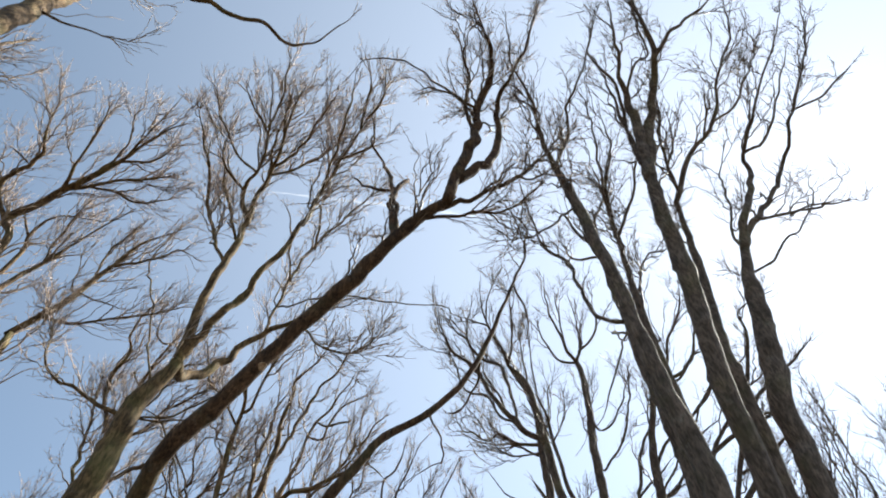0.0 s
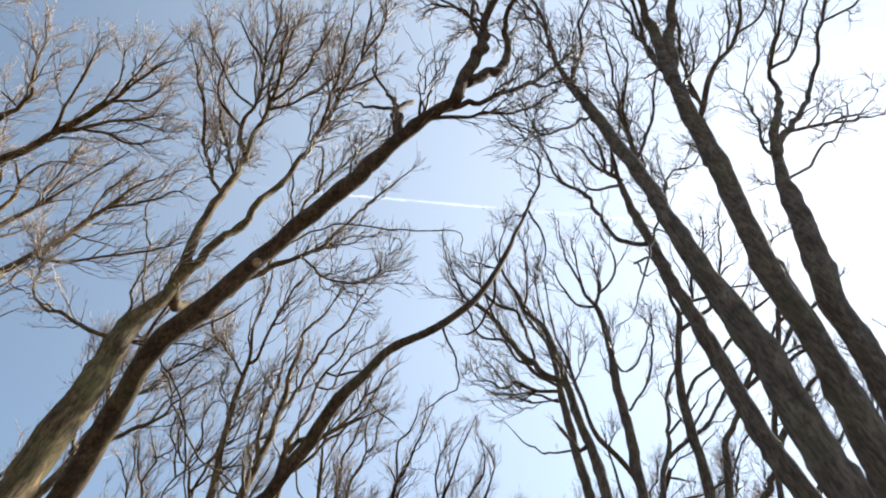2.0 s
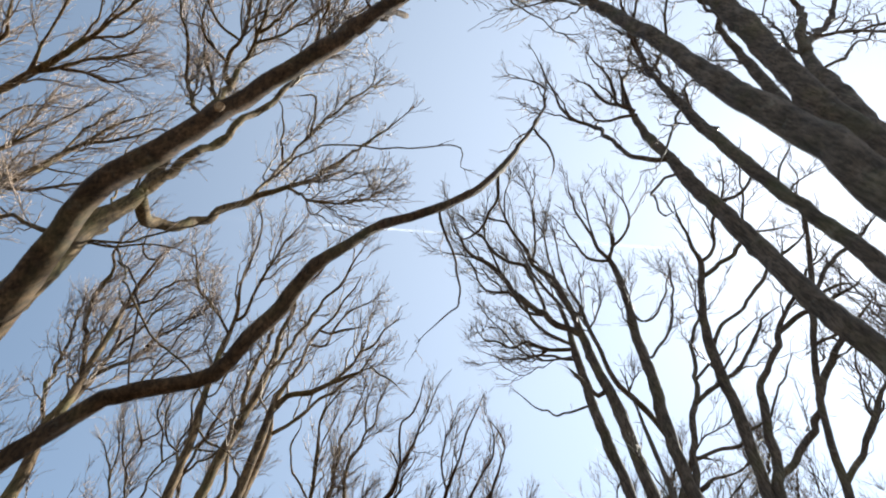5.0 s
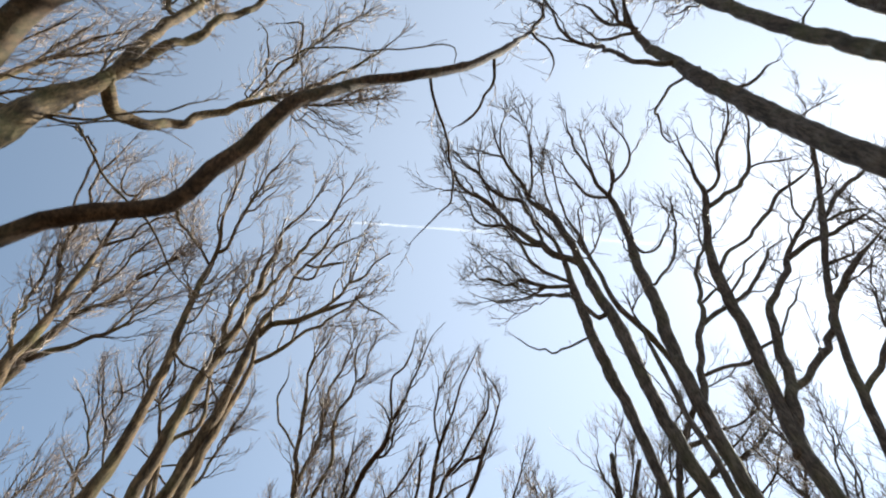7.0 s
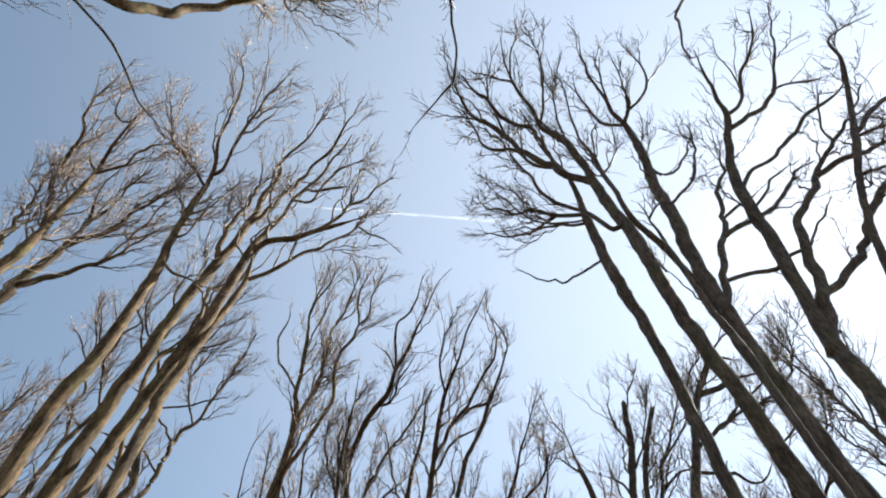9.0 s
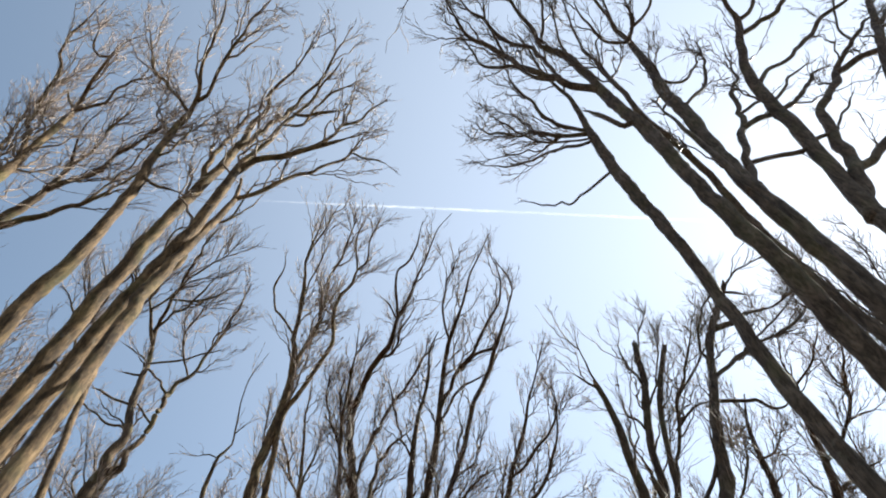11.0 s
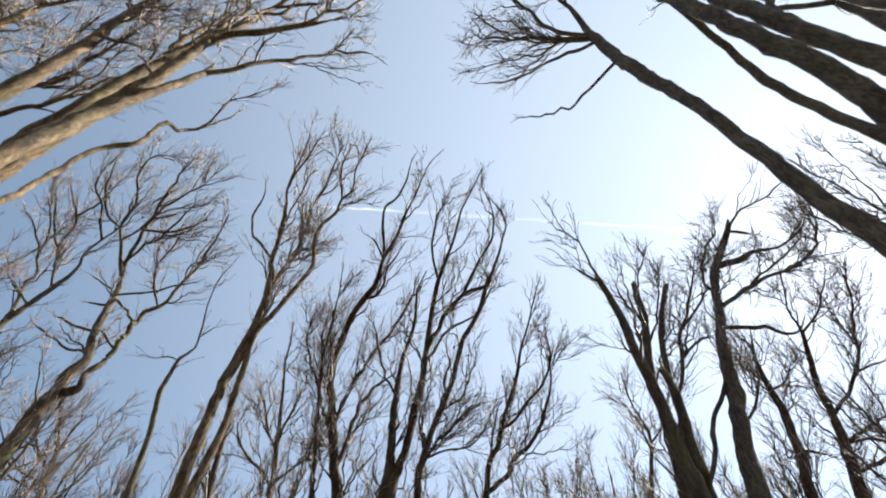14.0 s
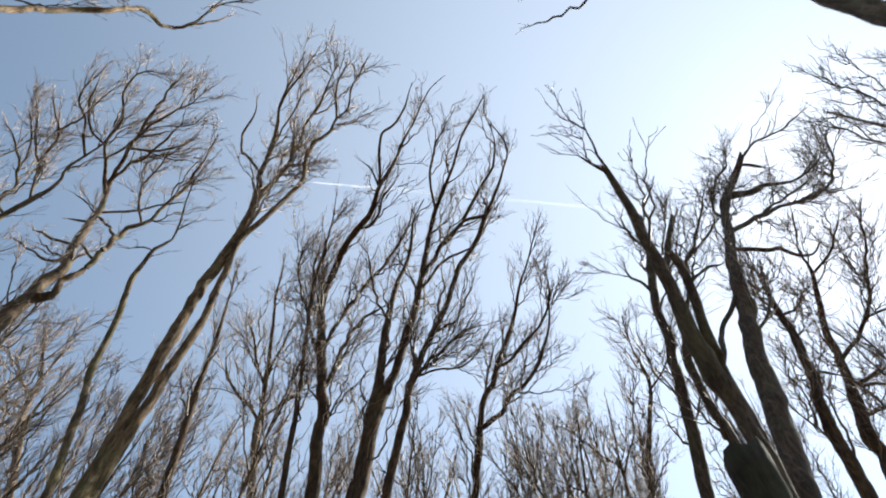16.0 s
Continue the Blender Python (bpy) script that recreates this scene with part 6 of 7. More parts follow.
limb(tree, "limb", [(-7.21, 28.88, 18.00, 0.052), (-7.49, 28.22, 18.47, 0.052), (-7.56, 27.48, 18.85, 0.042), (-7.68, 26.82, 19.00, 0.031)])
limb(tree, "limb", [(-7.22, 29.46, 16.97, 0.060), (-6.74, 29.40, 17.53, 0.051), (-6.03, 29.08, 17.85, 0.041), (-5.72, 28.77, 18.07, 0.031)])
limb(tree, "limb", [(-7.17, 28.72, 18.11, 0.052), (-6.75, 27.92, 18.68, 0.042), (-6.26, 27.11, 18.94, 0.031)])

tree = start_tree("slim bare tree with upright twigs", "brown", 0.9, clean=0.5)
limb(tree, "trunk", [(-6.08, 26.04, 0.00, 0.113), (-6.22, 25.92, 3.97, 0.105), (-6.51, 25.66, 7.94, 0.098), (-6.92, 25.30, 12.03, 0.090), (-7.12, 25.12, 13.79, 0.077), (-7.27, 24.91, 15.91, 0.061), (-7.47, 24.76, 17.43, 0.046), (-7.44, 24.22, 18.60, 0.027)])

tree = start_tree("bare tree with a wavy dark stem and brush of upright twigs", "brown", 0.85, clean=0.45)
limb(tree, "trunk", [(-2.62, 25.53, 0.00, 0.175), (-2.77, 25.47, 3.89, 0.164), (-3.11, 25.34, 7.77, 0.152), (-3.57, 25.16, 11.78, 0.140), (-3.55, 25.13, 12.41, 0.142), (-3.78, 25.08, 13.34, 0.135), (-3.96, 25.03, 14.34, 0.135), (-4.23, 24.97, 15.69, 0.127), (-4.47, 24.90, 16.97, 0.126), (-4.52, 24.84, 18.11, 0.114), (-4.27, 24.43, 18.48, 0.105), (-3.90, 23.73, 18.77, 0.096), (-3.52, 23.30, 18.94, 0.095), (-3.11, 22.87, 19.10, 0.086), (-2.85, 22.34, 19.30, 0.076), (-2.67, 21.92, 19.49, 0.066), (-2.36, 21.51, 19.70, 0.066), (-2.05, 21.02, 19.96, 0.057), (-1.80, 20.55, 20.27, 0.048), (-1.53, 20.16, 20.56, 0.048), (-1.26, 19.70, 20.92, 0.038), (-1.01, 19.32, 21.27, 0.029), (-0.50, 18.96, 21.63, 0.020)])
limb(tree, "limb", [(-2.67, 21.92, 19.49, 0.047), (-2.67, 21.24, 19.84, 0.047), (-2.60, 20.59, 20.23, 0.038), (-2.48, 20.36, 20.41, 0.038), (-2.11, 20.14, 20.58, 0.038), (-1.79, 19.60, 21.01, 0.029), (-1.58, 19.15, 21.44, 0.019)], bare=True)
limb(tree, "limb", [(-2.71, 21.96, 19.46, 0.038), (-2.93, 21.48, 19.72, 0.028), (-3.11, 21.31, 19.81, 0.028)], bare=True)
limb(tree, "limb", [(-3.42, 23.21, 18.97, 0.048), (-2.93, 23.06, 19.03, 0.048), (-2.60, 22.36, 19.30, 0.038), (-2.19, 21.85, 19.52, 0.028)])
limb(tree, "limb", [(-4.05, 25.01, 14.88, 0.057), (-3.88, 24.95, 16.03, 0.060), (-3.65, 24.90, 16.91, 0.054), (-3.36, 24.87, 17.58, 0.056), (-2.94, 24.58, 18.42, 0.057), (-2.53, 24.15, 18.59, 0.048), (-2.11, 23.55, 18.84, 0.048), (-1.79, 23.11, 19.01, 0.038), (-1.67, 22.67, 19.18, 0.028)])
limb(tree, "limb", [(-3.75, 25.08, 13.34, 0.060), (-3.58, 25.04, 14.11, 0.055), (-3.50, 25.00, 15.07, 0.058), (-3.35, 24.96, 15.87, 0.051), (-2.97, 24.93, 16.47, 0.044), (-2.39, 24.89, 17.09, 0.036)])
limb(tree, "limb", [(-3.96, 25.03, 14.34, 0.048), (-4.40, 24.98, 15.47, 0.042), (-4.70, 24.94, 16.21, 0.044), (-4.88, 24.91, 16.73, 0.045), (-5.32, 24.85, 17.87, 0.038), (-5.43, 24.37, 18.50, 0.038), (-5.29, 23.84, 18.72, 0.029)])
limb(tree, "limb", [(-4.50, 24.87, 17.52, 0.056), (-4.66, 24.41, 18.49, 0.038), (-4.51, 23.70, 18.78, 0.038), (-4.28, 23.08, 19.02, 0.029), (-4.17, 23.00, 19.05, 0.029)])
limb(tree, "limb", [(-4.31, 24.94, 16.18, 0.044), (-4.76, 24.88, 17.26, 0.037), (-4.91, 24.40, 18.49, 0.038), (-4.70, 23.69, 18.78, 0.029)])

tree = start_tree("bare tree with several long parallel upright limbs", "brown", 0.8, clean=0.45)
limb(tree, "trunk", [(-2.81, 25.08, 0.00, 0.163), (-2.72, 24.97, 3.65, 0.152), (-2.53, 24.73, 7.30, 0.141), (-2.26, 24.39, 11.06, 0.130), (-2.23, 24.33, 11.64, 0.145), (-2.15, 24.25, 12.45, 0.125), (-2.14, 24.16, 13.32, 0.102), (-2.18, 24.05, 14.49, 0.093), (-2.11, 23.97, 15.35, 0.081), (-2.04, 23.87, 16.29, 0.076), (-1.86, 23.77, 17.31, 0.071), (-1.68, 23.41, 18.06, 0.073), (-1.60, 22.86, 18.57, 0.056), (-1.46, 22.58, 18.80, 0.037), (-1.25, 22.23, 18.92, 0.028)])
limb(tree, "stem", [(-3.19, 24.92, 0.00, 0.166), (-2.46, 24.52, 7.04, 0.146), (-2.10, 24.32, 11.74, 0.133), (-1.94, 24.25, 12.44, 0.111), (-1.74, 24.17, 13.30, 0.109), (-1.59, 24.05, 14.45, 0.108), (-1.41, 23.95, 15.53, 0.098), (-1.31, 23.83, 16.74, 0.087), (-1.19, 23.57, 17.92, 0.082), (-1.01, 22.89, 18.54, 0.074), (-0.69, 22.08, 18.97, 0.065), (-0.37, 21.40, 19.22, 0.055), (-0.19, 20.90, 19.43, 0.055), (0.06, 20.32, 19.70, 0.046), (0.43, 19.84, 20.17, 0.037), (0.73, 19.41, 20.60, 0.028)])
limb(tree, "limb", [(-1.31, 23.83, 16.74, 0.061), (-0.87, 23.58, 17.91, 0.064), (-0.38, 23.12, 18.33, 0.064), (0.01, 22.86, 18.57, 0.055), (0.32, 22.31, 18.89, 0.046), (0.63, 21.80, 19.07, 0.037), (0.96, 21.29, 19.25, 0.037), (1.05, 20.79, 19.48, 0.028), (0.91, 20.14, 19.87, 0.018)])
limb(tree, "limb", [(-1.35, 23.89, 16.12, 0.042), (-0.70, 23.75, 17.50, 0.045), (-0.14, 23.61, 17.88, 0.036), (0.42, 23.42, 18.05, 0.027)], bare=True)
limb(tree, "limb", [(-0.88, 22.57, 18.71, 0.046), (-1.03, 21.54, 19.17, 0.037), (-0.89, 20.86, 19.45, 0.037), (-0.68, 20.37, 19.68, 0.028), (-0.27, 19.81, 20.20, 0.019)])
limb(tree, "limb", [(-2.16, 24.01, 14.91, 0.040), (-2.55, 23.92, 15.84, 0.033), (-2.83, 23.79, 17.11, 0.035), (-3.06, 23.50, 17.98, 0.027)])

tree = start_tree("bare tree with long upright limbs and dense fine twigs", "brown", 0.85, clean=0.45)
limb(tree, "trunk", [(-2.40, 25.07, 0.00, 0.104), (-2.25, 24.91, 3.51, 0.097), (-1.94, 24.56, 7.03, 0.090), (-1.52, 24.08, 10.64, 0.083), (-1.42, 23.98, 11.29, 0.083), (-1.38, 23.89, 11.89, 0.079), (-1.22, 23.77, 12.66, 0.076), (-0.94, 23.65, 13.50, 0.073), (-0.63, 23.51, 14.43, 0.076), (-0.40, 23.36, 15.46, 0.072), (-0.17, 23.22, 16.36, 0.075), (0.17, 23.11, 17.09, 0.069), (0.45, 22.83, 17.59, 0.071), (0.67, 22.42, 18.11, 0.063), (0.96, 22.01, 18.64, 0.055), (1.23, 21.36, 18.94, 0.045), (1.38, 20.85, 19.13, 0.036), (1.32, 20.57, 19.41, 0.036), (0.99, 20.21, 19.77, 0.028), (0.83, 19.99, 19.99, 0.019)])
limb(tree, "limb", [(0.67, 22.42, 18.11, 0.054), (0.45, 22.48, 18.05, 0.054), (-0.00, 22.56, 17.94, 0.045), (-0.38, 22.78, 17.66, 0.035)], bare=True)
limb(tree, "limb", [(-1.38, 23.88, 11.92, 0.040), (-1.08, 23.77, 12.65, 0.041), (-0.73, 23.73, 12.97, 0.035), (-0.36, 23.65, 13.47, 0.036), (0.02, 23.60, 13.81, 0.029)])
limb(tree, "limb", [(-1.40, 23.93, 11.60, 0.032), (-1.41, 23.85, 12.12, 0.034), (-0.87, 23.80, 12.48, 0.027), (-0.18, 23.78, 12.60, 0.021), (0.26, 23.71, 13.08, 0.021)])
limb(tree, "limb", [(-0.86, 23.62, 13.72, 0.029), (-0.56, 23.58, 13.94, 0.030), (-0.17, 23.52, 14.40, 0.023), (0.11, 23.36, 15.43, 0.024)])

tree = start_tree("slim bare tree with fine upright twigs", "brown", 0.38, clean=0.45)
limb(tree, "trunk", [(-3.42, 25.56, 0.00, 0.084), (-3.53, 25.45, 3.80, 0.078), (-3.76, 25.19, 7.61, 0.072), (-4.08, 24.85, 11.53, 0.067), (-4.27, 24.64, 13.58, 0.059), (-4.64, 24.31, 16.94, 0.051), (-4.25, 22.95, 18.82, 0.034), (-3.99, 21.89, 19.17, 0.020)])

tree = start_tree("slender bare tree forked into two wavy stems", "brown", 1.0, clean=0.45)
limb(tree, "trunk", [(-1.21, 31.43, 0.00, 0.135), (-0.97, 30.99, 4.85, 0.126), (-0.44, 30.02, 9.69, 0.117), (0.28, 28.69, 14.69, 0.108), (0.29, 28.53, 15.21, 0.108), (0.38, 28.36, 15.78, 0.101), (0.54, 28.14, 16.53, 0.095), (0.80, 28.01, 16.90, 0.086), (1.06, 27.73, 17.67, 0.079), (1.46, 27.24, 18.55, 0.071), (1.68, 26.37, 18.70, 0.060), (1.83, 25.51, 18.85, 0.049), (2.11, 24.50, 19.07, 0.039), (2.33, 23.71, 19.24, 0.029), (2.58, 23.09, 19.70, 0.019)])
limb(tree, "limb", [(0.31, 28.50, 15.34, 0.081), (0.98, 28.35, 15.85, 0.083), (1.42, 28.15, 16.49, 0.075), (1.84, 28.03, 16.85, 0.067), (2.30, 27.82, 17.41, 0.059), (2.62, 27.53, 18.21, 0.050), (2.87, 26.87, 18.61, 0.040), (2.82, 25.56, 18.84, 0.030), (2.69, 24.94, 18.97, 0.020)])
limb(tree, "limb", [(1.00, 27.80, 17.47, 0.049), (1.58, 27.67, 17.85, 0.050), (2.05, 27.45, 18.45, 0.051), (2.47, 26.96, 18.60, 0.040), (2.77, 26.42, 18.69, 0.040), (2.94, 25.57, 18.84, 0.030)])
limb(tree, "limb", [(0.53, 28.15, 16.49, 0.047), (0.68, 27.87, 17.29, 0.039), (0.90, 27.58, 18.08, 0.040)])

tree = start_tree("snapped bare tree with a broken-off top", "broken", 0.3, clean=0.6)
limb(tree, "trunk", [(3.18, 20.63, 0.00, 0.141), (3.16, 20.58, 2.33, 0.132), (3.09, 20.29, 4.49, 0.123), (2.97, 19.83, 6.71, 0.113), (2.79, 19.71, 7.22, 0.128), (2.79, 19.63, 7.53, 0.119), (2.77, 19.53, 7.94, 0.111), (2.73, 19.37, 8.46, 0.102), (2.70, 19.23, 8.93, 0.093), (2.63, 19.09, 9.46, 0.082), (2.56, 18.93, 10.04, 0.074), (2.49, 18.74, 10.74, 0.061), (2.31, 18.48, 11.11, 0.051)], broken=True)
limb(tree, "stem", [(2.89, 20.31, 0.00, 0.084), (2.93, 19.91, 4.33, 0.074), (2.95, 19.71, 7.22, 0.066), (2.96, 19.64, 7.52, 0.069), (2.96, 19.53, 7.93, 0.068), (2.97, 19.40, 8.36, 0.064), (2.97, 19.26, 8.82, 0.060), (2.95, 19.18, 9.12, 0.054), (2.91, 19.14, 9.28, 0.044)], broken=True, bare=True)
limb(tree, "limb", [(2.37, 18.53, 11.06, 0.026), (2.20, 18.28, 11.31, 0.021), (2.06, 18.04, 11.55, 0.016), (1.99, 17.80, 11.79, 0.011)])
limb(tree, "limb", [(2.36, 18.54, 11.05, 0.026), (2.07, 18.39, 11.20, 0.021), (1.88, 18.29, 11.30, 0.016)])

tree = start_tree("bare tree with a snapped top and hooked side limbs", "broken", 0.8, clean=0.5)
limb(tree, "trunk", [(4.05, 24.19, 0.00, 0.147), (4.04, 24.10, 2.72, 0.138), (4.03, 23.92, 5.43, 0.128), (4.01, 23.68, 8.23, 0.118), (4.00, 23.63, 8.73, 0.116), (4.29, 23.43, 10.75, 0.117), (4.41, 23.30, 12.02, 0.108), (4.57, 23.23, 12.67, 0.121), (4.60, 23.16, 13.40, 0.113), (4.66, 23.08, 14.20, 0.111), (4.89, 22.97, 15.29, 0.109), (5.13, 22.87, 16.27, 0.107), (5.20, 22.79, 17.07, 0.102), (5.28, 22.71, 17.79, 0.088), (5.32, 22.68, 18.09, 0.081)], broken=True)
limb(tree, "limb", [(5.09, 22.88, 16.14, 0.049), (4.93, 22.80, 16.95, 0.042), (4.78, 22.74, 17.54, 0.035), (4.76, 22.68, 18.14, 0.027)])
limb(tree, "limb", [(4.69, 23.06, 14.41, 0.045), (4.47, 23.01, 14.91, 0.038), (4.25, 22.99, 15.06, 0.031), (4.26, 22.94, 15.58, 0.024)])
limb(tree, "limb", [(4.87, 22.98, 15.18, 0.039), (5.31, 22.90, 16.00, 0.032), (5.74, 22.79, 17.03, 0.026), (6.15, 22.51, 18.63, 0.018)])
limb(tree, "limb", [(5.21, 22.77, 17.21, 0.034), (5.46, 22.67, 18.23, 0.027), (5.88, 22.09, 19.05, 0.018)])

tree = start_tree("bare tree with a snapped top and thin side twigs", "broken", 0.7, clean=0.5)
limb(tree, "trunk", [(4.79, 23.86, 0.00, 0.109), (4.78, 23.77, 2.95, 0.102), (4.77, 23.57, 5.90, 0.095), (4.75, 23.31, 8.94, 0.087), (4.57, 23.05, 11.56, 0.087), (4.76, 22.97, 12.36, 0.085), (4.83, 22.90, 13.07, 0.082), (4.97, 22.81, 13.94, 0.079), (5.03, 22.78, 14.25, 0.073), (5.27, 22.66, 15.36, 0.078), (5.66, 22.55, 16.48, 0.074), (6.11, 22.43, 17.56, 0.069)], broken=True)
limb(tree, "limb", [(4.74, 22.98, 12.28, 0.052), (5.40, 22.78, 14.22, 0.051), (5.71, 22.68, 15.21, 0.054), (6.20, 22.59, 16.04, 0.040), (6.70, 22.49, 17.09, 0.034), (6.99, 22.14, 17.85, 0.026), (7.21, 21.76, 18.23, 0.018)])
limb(tree, "limb", [(5.40, 22.78, 14.22, 0.044), (6.11, 22.70, 14.95, 0.038), (6.60, 22.68, 15.14, 0.038)], bare=True)
limb(tree, "limb", [(5.75, 22.67, 15.32, 0.031), (6.83, 22.54, 16.66, 0.041), (7.41, 22.46, 17.47, 0.034)], bare=True)

tree = start_tree("slim bare tree behind the snapped ones", "brown", 0.9, clean=0.5)
limb(tree, "trunk", [(3.54, 31.36, 0.00, 0.117), (3.86, 31.22, 4.69, 0.109), (4.57, 30.91, 9.37, 0.101), (5.55, 30.48, 14.20, 0.093), (6.07, 30.25, 16.50, 0.083), (6.64, 29.59, 18.58, 0.074), (5.95, 28.25, 18.86, 0.044), (5.50, 26.99, 19.17, 0.029)])
limb(tree, "limb", [(6.57, 29.67, 18.32, 0.041), (7.14, 28.62, 18.65, 0.028), (7.28, 27.04, 19.17, 0.017)])

tree = start_tree("tall bare tree with a broken top and long curving side limbs", "broken", 1.0, clean=0.55)
limb(tree, "trunk", [(3.04, 20.57, 0.00, 0.189), (3.20, 20.73, 3.18, 0.176), (3.64, 20.93, 5.67, 0.164), (4.44, 21.20, 8.53, 0.164), (4.64, 21.27, 9.33, 0.157), (4.93, 21.35, 10.23, 0.159), (5.27, 21.42, 11.26, 0.156), (5.57, 21.49, 12.27, 0.149), (5.95, 21.56, 13.42, 0.134), (6.44, 21.63, 14.75, 0.117), (6.85, 21.68, 15.99, 0.110), (7.28, 21.72, 17.02, 0.116), (8.01, 21.77, 18.35, 0.115), (8.29, 21.47, 18.71, 0.098), (8.48, 21.13, 19.05, 0.081)], broken=True)
limb(tree, "limb", [(6.41, 21.63, 14.76, 0.066), (7.02, 21.65, 15.31, 0.060), (7.81, 21.69, 16.06, 0.063), (8.57, 21.70, 16.50, 0.048), (9.37, 21.72, 16.96, 0.049), (10.32, 21.74, 17.63, 0.043), (11.03, 21.71, 18.47, 0.044), (11.17, 21.31, 18.87, 0.036), (11.14, 20.90, 19.28, 0.027), (10.99, 20.54, 19.64, 0.027)])
limb(tree, "limb", [(7.43, 21.73, 17.31, 0.101), (7.99, 21.74, 17.52, 0.093), (8.53, 21.75, 17.86, 0.095), (8.82, 21.76, 18.12, 0.061), (9.67, 21.77, 18.35, 0.035), (10.28, 21.61, 18.57, 0.036), (10.73, 21.29, 18.89, 0.027), (10.96, 20.89, 19.29, 0.018)])
limb(tree, "limb", [(7.92, 21.69, 16.12, 0.039), (8.43, 21.71, 16.70, 0.032), (9.43, 21.74, 17.54, 0.034), (10.43, 21.68, 18.50, 0.027)])
limb(tree, "limb", [(6.13, 21.59, 13.93, 0.055), (6.59, 21.58, 13.89, 0.048), (7.07, 21.58, 13.89, 0.048), (7.27, 21.58, 13.74, 0.041), (7.47, 21.57, 13.49, 0.034), (7.88, 21.57, 13.63, 0.027), (8.37, 21.60, 14.27, 0.021)], bare=True)
limb(tree, "limb", [(8.35, 21.33, 18.85, 0.045), (8.76, 21.38, 18.80, 0.045), (9.10, 21.43, 18.75, 0.027)], bare=True)
limb(tree, "limb", [(6.80, 21.68, 15.83, 0.047), (6.67, 21.69, 16.19, 0.040), (7.04, 21.73, 17.24, 0.042), (7.61, 21.71, 18.47, 0.036), (7.96, 21.38, 18.80, 0.027), (8.00, 21.04, 19.14, 0.018)])
limb(tree, "limb", [(8.43, 21.23, 18.95, 0.036), (8.91, 20.87, 19.31, 0.036), (9.50, 20.69, 19.49, 0.027), (10.14, 20.36, 19.82, 0.027), (10.59, 20.10, 20.08, 0.018)])
limb(tree, "limb", [(4.88, 21.34, 10.07, 0.031), (5.29, 21.38, 10.62, 0.033), (5.71, 21.42, 11.23, 0.029), (6.05, 21.46, 11.80, 0.024), (6.24, 21.50, 12.44, 0.019)])
limb(tree, "limb", [(5.51, 21.48, 12.05, 0.055), (5.11, 21.44, 11.47, 0.053), (4.62, 21.38, 10.59, 0.049), (4.01, 21.28, 9.37, 0.044), (3.60, 21.20, 8.48, 0.036)], bare=True)

tree = start_tree("bare tree with a tapering stem among brush", "brown", 1.1, clean=0.5)
limb(tree, "trunk", [(5.57, 22.84, 0.00, 0.127), (5.58, 22.97, 3.14, 0.119), (5.92, 23.00, 6.38, 0.110), (6.48, 22.97, 9.98, 0.110), (6.67, 22.95, 10.63, 0.110), (6.86, 22.94, 11.31, 0.103), (7.02, 22.93, 11.98, 0.095), (7.11, 22.92, 12.53, 0.086), (7.20, 22.90, 13.11, 0.082), (7.24, 22.88, 13.63, 0.071), (7.33, 22.86, 14.18, 0.066), (7.57, 22.84, 14.89, 0.053), (7.81, 22.84, 15.54, 0.031)])
limb(tree, "limb", [(7.16, 22.90, 13.11, 0.034), (7.56, 22.89, 13.29, 0.028), (7.90, 22.88, 13.69, 0.021), (8.19, 22.86, 14.12, 0.015)])
limb(tree, "limb", [(6.82, 22.94, 11.20, 0.036), (7.12, 22.95, 11.14, 0.030), (7.36, 22.95, 11.04, 0.024)], bare=True)
limb(tree, "limb", [(7.39, 22.86, 14.37, 0.029), (6.98, 22.87, 13.98, 0.022), (6.79, 22.87, 13.88, 0.022)], bare=True)

tree = start_tree("bare tree with open wavy limbs", "brown", 1.1, clean=0.5)
limb(tree, "trunk", [(9.24, 28.74, 0.00, 0.212), (9.50, 28.61, 4.19, 0.198), (10.14, 28.32, 8.39, 0.184), (11.05, 27.92, 12.70, 0.169), (11.25, 27.83, 13.52, 0.164), (11.18, 27.78, 13.98, 0.196), (11.40, 27.69, 14.77, 0.187), (11.63, 27.61, 15.58, 0.176), (11.79, 27.35, 16.55, 0.147), (11.88, 27.14, 17.26, 0.132), (11.79, 26.89, 17.69, 0.115), (11.45, 26.03, 17.81, 0.095), (11.19, 25.39, 17.91, 0.084), (10.98, 24.78, 18.02, 0.074), (10.80, 24.48, 18.08, 0.046), (10.58, 24.11, 18.39, 0.037), (10.61, 23.43, 19.07, 0.028), (10.60, 22.87, 19.63, 0.019)])
limb(tree, "limb", [(11.86, 27.26, 16.85, 0.074), (12.34, 27.15, 17.23, 0.075), (12.84, 26.95, 17.68, 0.067), (12.88, 26.31, 17.77, 0.066), (12.86, 25.48, 17.89, 0.056), (12.67, 24.87, 18.00, 0.046), (12.63, 24.19, 18.31, 0.037), (12.73, 23.51, 18.99, 0.028), (12.84, 22.95, 19.55, 0.019)])
limb(tree, "limb", [(12.88, 26.31, 17.77, 0.047), (13.36, 26.09, 17.81, 0.038), (13.80, 25.94, 17.83, 0.028)])
limb(tree, "limb", [(11.69, 27.55, 15.88, 0.063), (12.79, 27.39, 16.40, 0.055), (13.54, 27.29, 16.76, 0.046)])
limb(tree, "limb", [(11.69, 27.55, 15.88, 0.054), (12.63, 27.52, 15.96, 0.045), (13.16, 27.57, 15.81, 0.036)])
limb(tree, "limb", [(11.40, 27.69, 14.77, 0.068), (12.44, 27.65, 15.22, 0.061), (13.14, 27.62, 15.50, 0.044)])
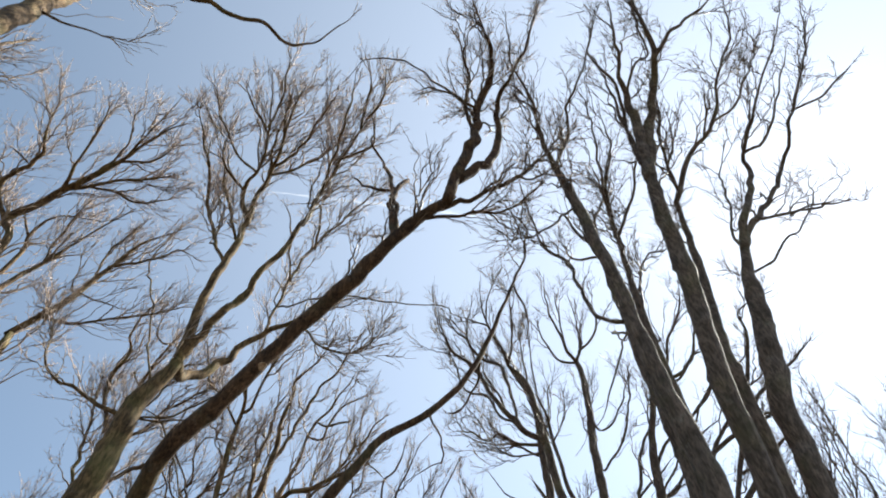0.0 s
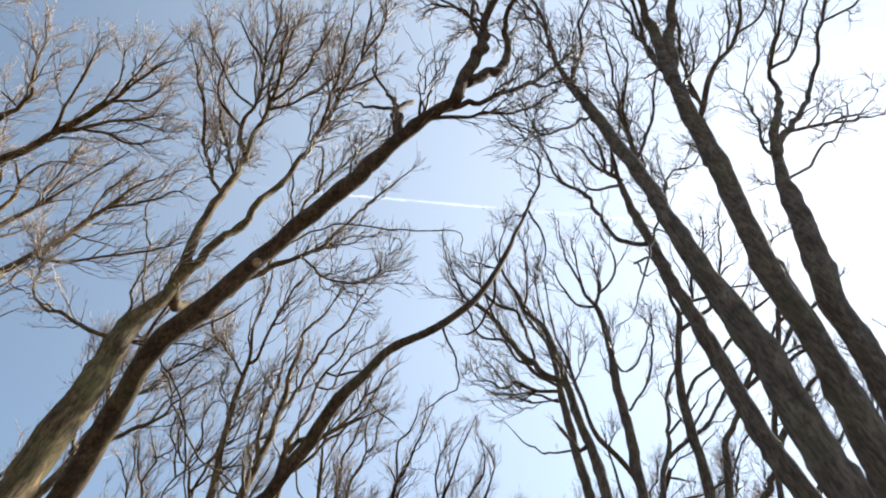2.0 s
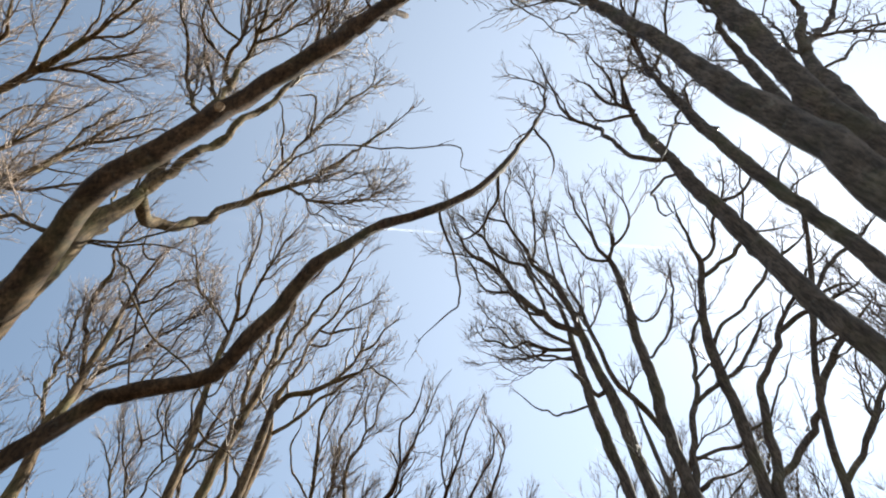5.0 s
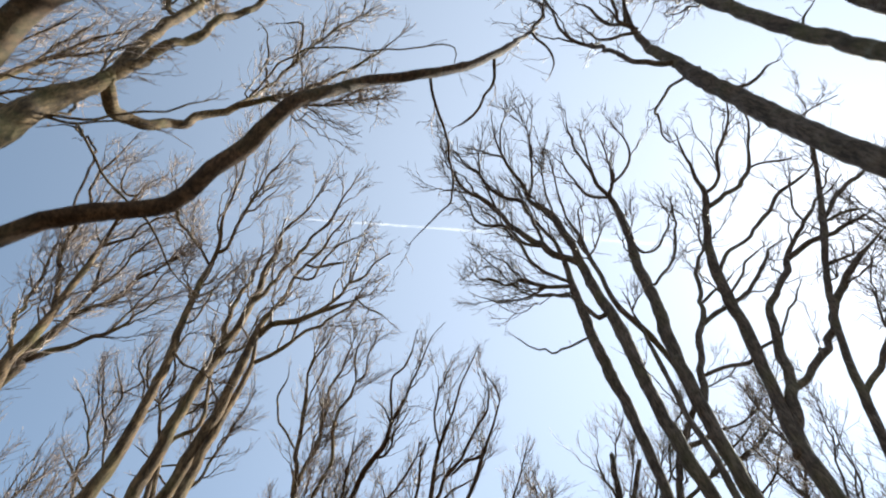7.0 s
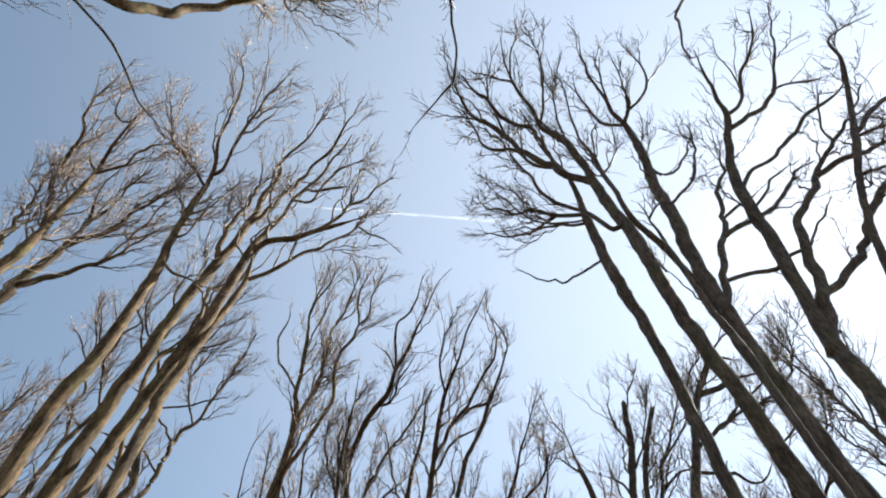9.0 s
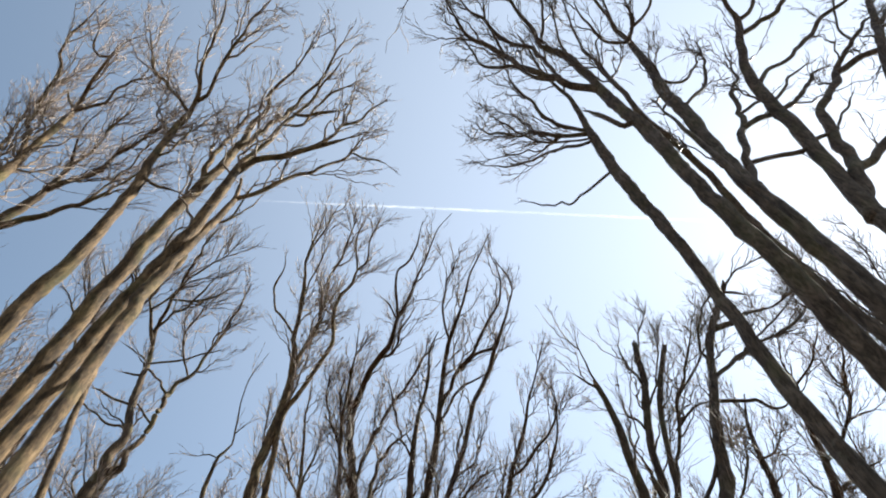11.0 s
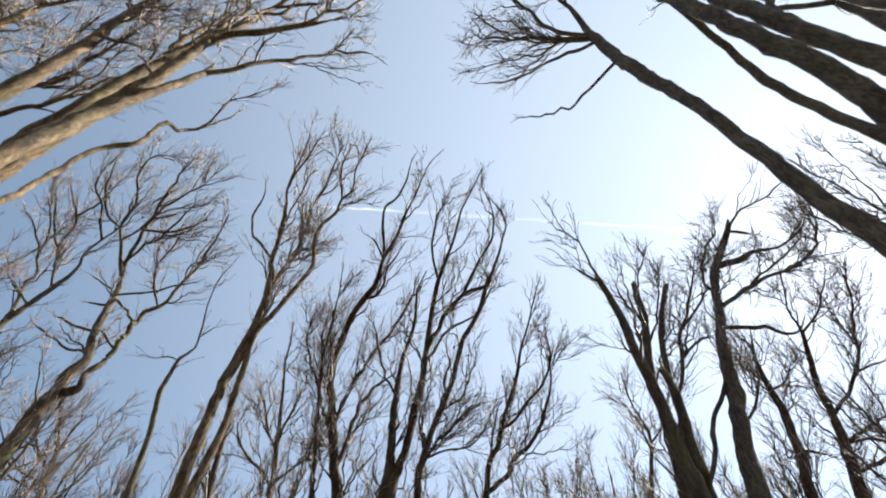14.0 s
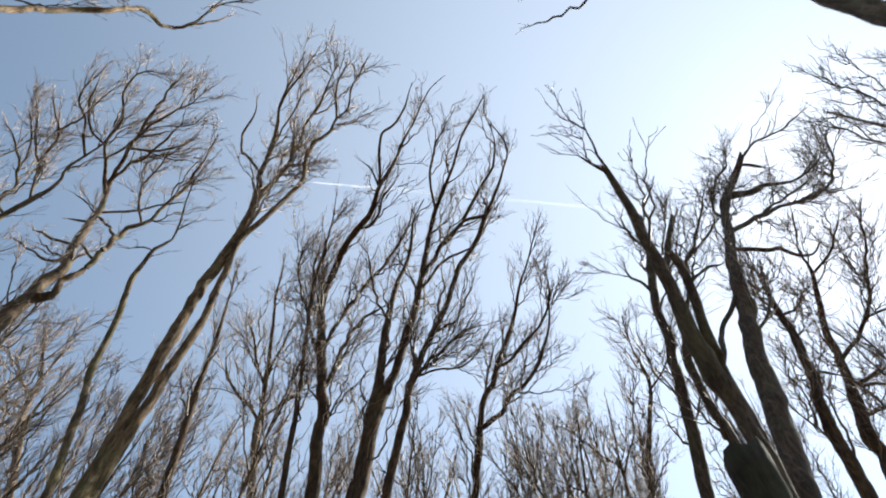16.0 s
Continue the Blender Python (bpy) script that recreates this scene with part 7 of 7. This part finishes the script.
limb(tree, "limb", [(10.98, 24.78, 18.02, 0.046), (11.35, 24.28, 18.22, 0.037), (11.81, 23.75, 18.75, 0.028), (12.04, 23.35, 19.15, 0.019)])

tree = start_tree("slim bare tree with a kinked tan stem beside a thicker tree", "pale", 0.7)
limb(tree, "trunk", [(-3.23, 14.42, 0.00, 0.048), (-3.57, 14.56, 2.72, 0.045), (-4.33, 14.87, 5.44, 0.042), (-5.35, 15.30, 8.24, 0.039), (-5.96, 15.55, 9.69, 0.041), (-6.08, 15.60, 10.25, 0.043), (-6.50, 15.75, 11.86, 0.047), (-6.06, 15.85, 12.55, 0.046), (-6.43, 15.95, 14.05, 0.047), (-6.93, 16.20, 15.70, 0.048), (-6.91, 16.45, 15.99, 0.049), (-6.90, 16.65, 16.70, 0.046), (-6.53, 16.60, 16.73, 0.046), (-6.44, 16.45, 17.58, 0.036), (-6.17, 16.12, 18.59, 0.025)], bare=True)
limb(tree, "limb", [(-6.53, 16.59, 16.76, 0.027), (-6.29, 16.59, 17.49, 0.023), (-6.07, 16.57, 18.48, 0.015)], bare=True)
limb(tree, "limb", [(-6.41, 16.41, 17.71, 0.028), (-6.37, 16.34, 18.57, 0.024), (-5.90, 16.29, 18.62, 0.020), (-5.15, 16.07, 18.91, 0.011)])

# its shaded side is put into the colour
tree = start_tree("thick dark stump snapped off beside a broken tree", "black", 0.5)
limb(tree, "trunk", [(2.15, 19.00, 0.00, 0.216), (2.17, 19.00, 1.55, 0.201), (2.19, 19.00, 3.09, 0.187), (2.23, 19.00, 4.68, 0.172), (2.24, 19.00, 5.30, 0.184)], broken=True)

# ---- the wood farther off ----
# left of the path, paler bark stands in for sunlit stems and twigs
for x, y, height, radius, bark, density, sweep in (
    (-4.6, 28.8, 16.5, 0.09, "mixed", 0.8, 0.2),
    (-3.2, 30.6, 17.5, 0.12, "mixed", 1.1, 0.2),
    (-11.8, 27.4, 17.0, 0.12, "mixed", 1.0, 0.4),
    (0.6, 31.0, 16.5, 0.11, "brown", 1.0, 0.2),
    (-16.5, 24.5, 19.0, 0.17, "pale", 1.0, 0.6),
    (-18.0, 13.0, 19.0, 0.18, "pale", 1.0, 0.8),
    (-13.0, 26.5, 18.0, 0.13, "mixed", 0.9, 0.4),
    (-10.0, 29.5, 18.5, 0.14, "mixed", 1.0, 0.5),
    (-8.8, 25.8, 16.0, 0.08, "mixed", 0.6, 0.3),
    (-5.6, 28.2, 18.0, 0.10, "mixed", 0.8, 0.3),
    (-1.2, 29.5, 17.5, 0.12, "mixed", 0.9, 0.2),
    (2.4, 30.0, 20.0, 0.13, "brown", 0.9, 0.3),
    (4.2, 30.5, 20.0, 0.13, "brown", 1.0, 0.2),
    (6.0, 34.8, 21.5, 0.16, "brown", 1.0, 0.4),
    (9.2, 29.0, 18.0, 0.13, "dark", 1.0, 0.1),
    (10.8, 25.0, 17.5, 0.13, "dark", 0.65, 0.1),
    (15.5, 24.0, 19.0, 0.16, "dark", 1.0, -0.4),
    (14.5, 21.0, 17.0, 0.14, "dark", 0.65, -0.1),
    (11.0, 13.5, 18.0, 0.14, "dark", 0.7, -0.2),
    (9.5, 18.5, 17.5, 0.13, "dark", 0.55, -0.1),
    (16.5, 30.0, 20.0, 0.16, "dark", 1.0, -0.5),
    (-10.2, 22.0, 15.0, 0.09, "mixed", 0.5, 0.3),
    (-12.5, 20.0, 17.0, 0.13, "mixed", 0.75, 0.4),
    (3.4, 27.0, 16.0, 0.10, "brown", 0.95, 0.1),
    (2.2, 26.2, 14.5, 0.09, "brown", 0.9, 0.1),
    (15.0, 14.0, 18.5, 0.15, "dark", 0.8, -0.3),
    (-5.3, 25.8, 16.5, 0.08, "mixed", 0.6, 0.2),
    (-11.8, 2.2, 20.0, 0.15, "pale", 0.8, 0.9),
    (-10.5, 27.6, 17.0, 0.10, "mixed", 0.6, 0.2),
    (-7.4, 28.6, 17.5, 0.10, "mixed", 0.6, 0.2),
    (-2.0, 28.0, 16.5, 0.09, "mixed", 0.6, 0.1),
    (1.3, 27.4, 15.5, 0.09, "mixed", 0.55, 0.1),
    (7.6, 27.8, 16.5, 0.10, "brown", 0.6, 0.1),
    (-12.6, 13.8, 14.0, 0.11, "mixed", 0.7, 0.4),
    (-11.2, 17.6, 14.5, 0.11, "mixed", 0.7, 0.3),
):
    wild_tree(x, y, height, radius, bark, density * 1.25, sweep)

for tree in FOREST:
    crown(tree)
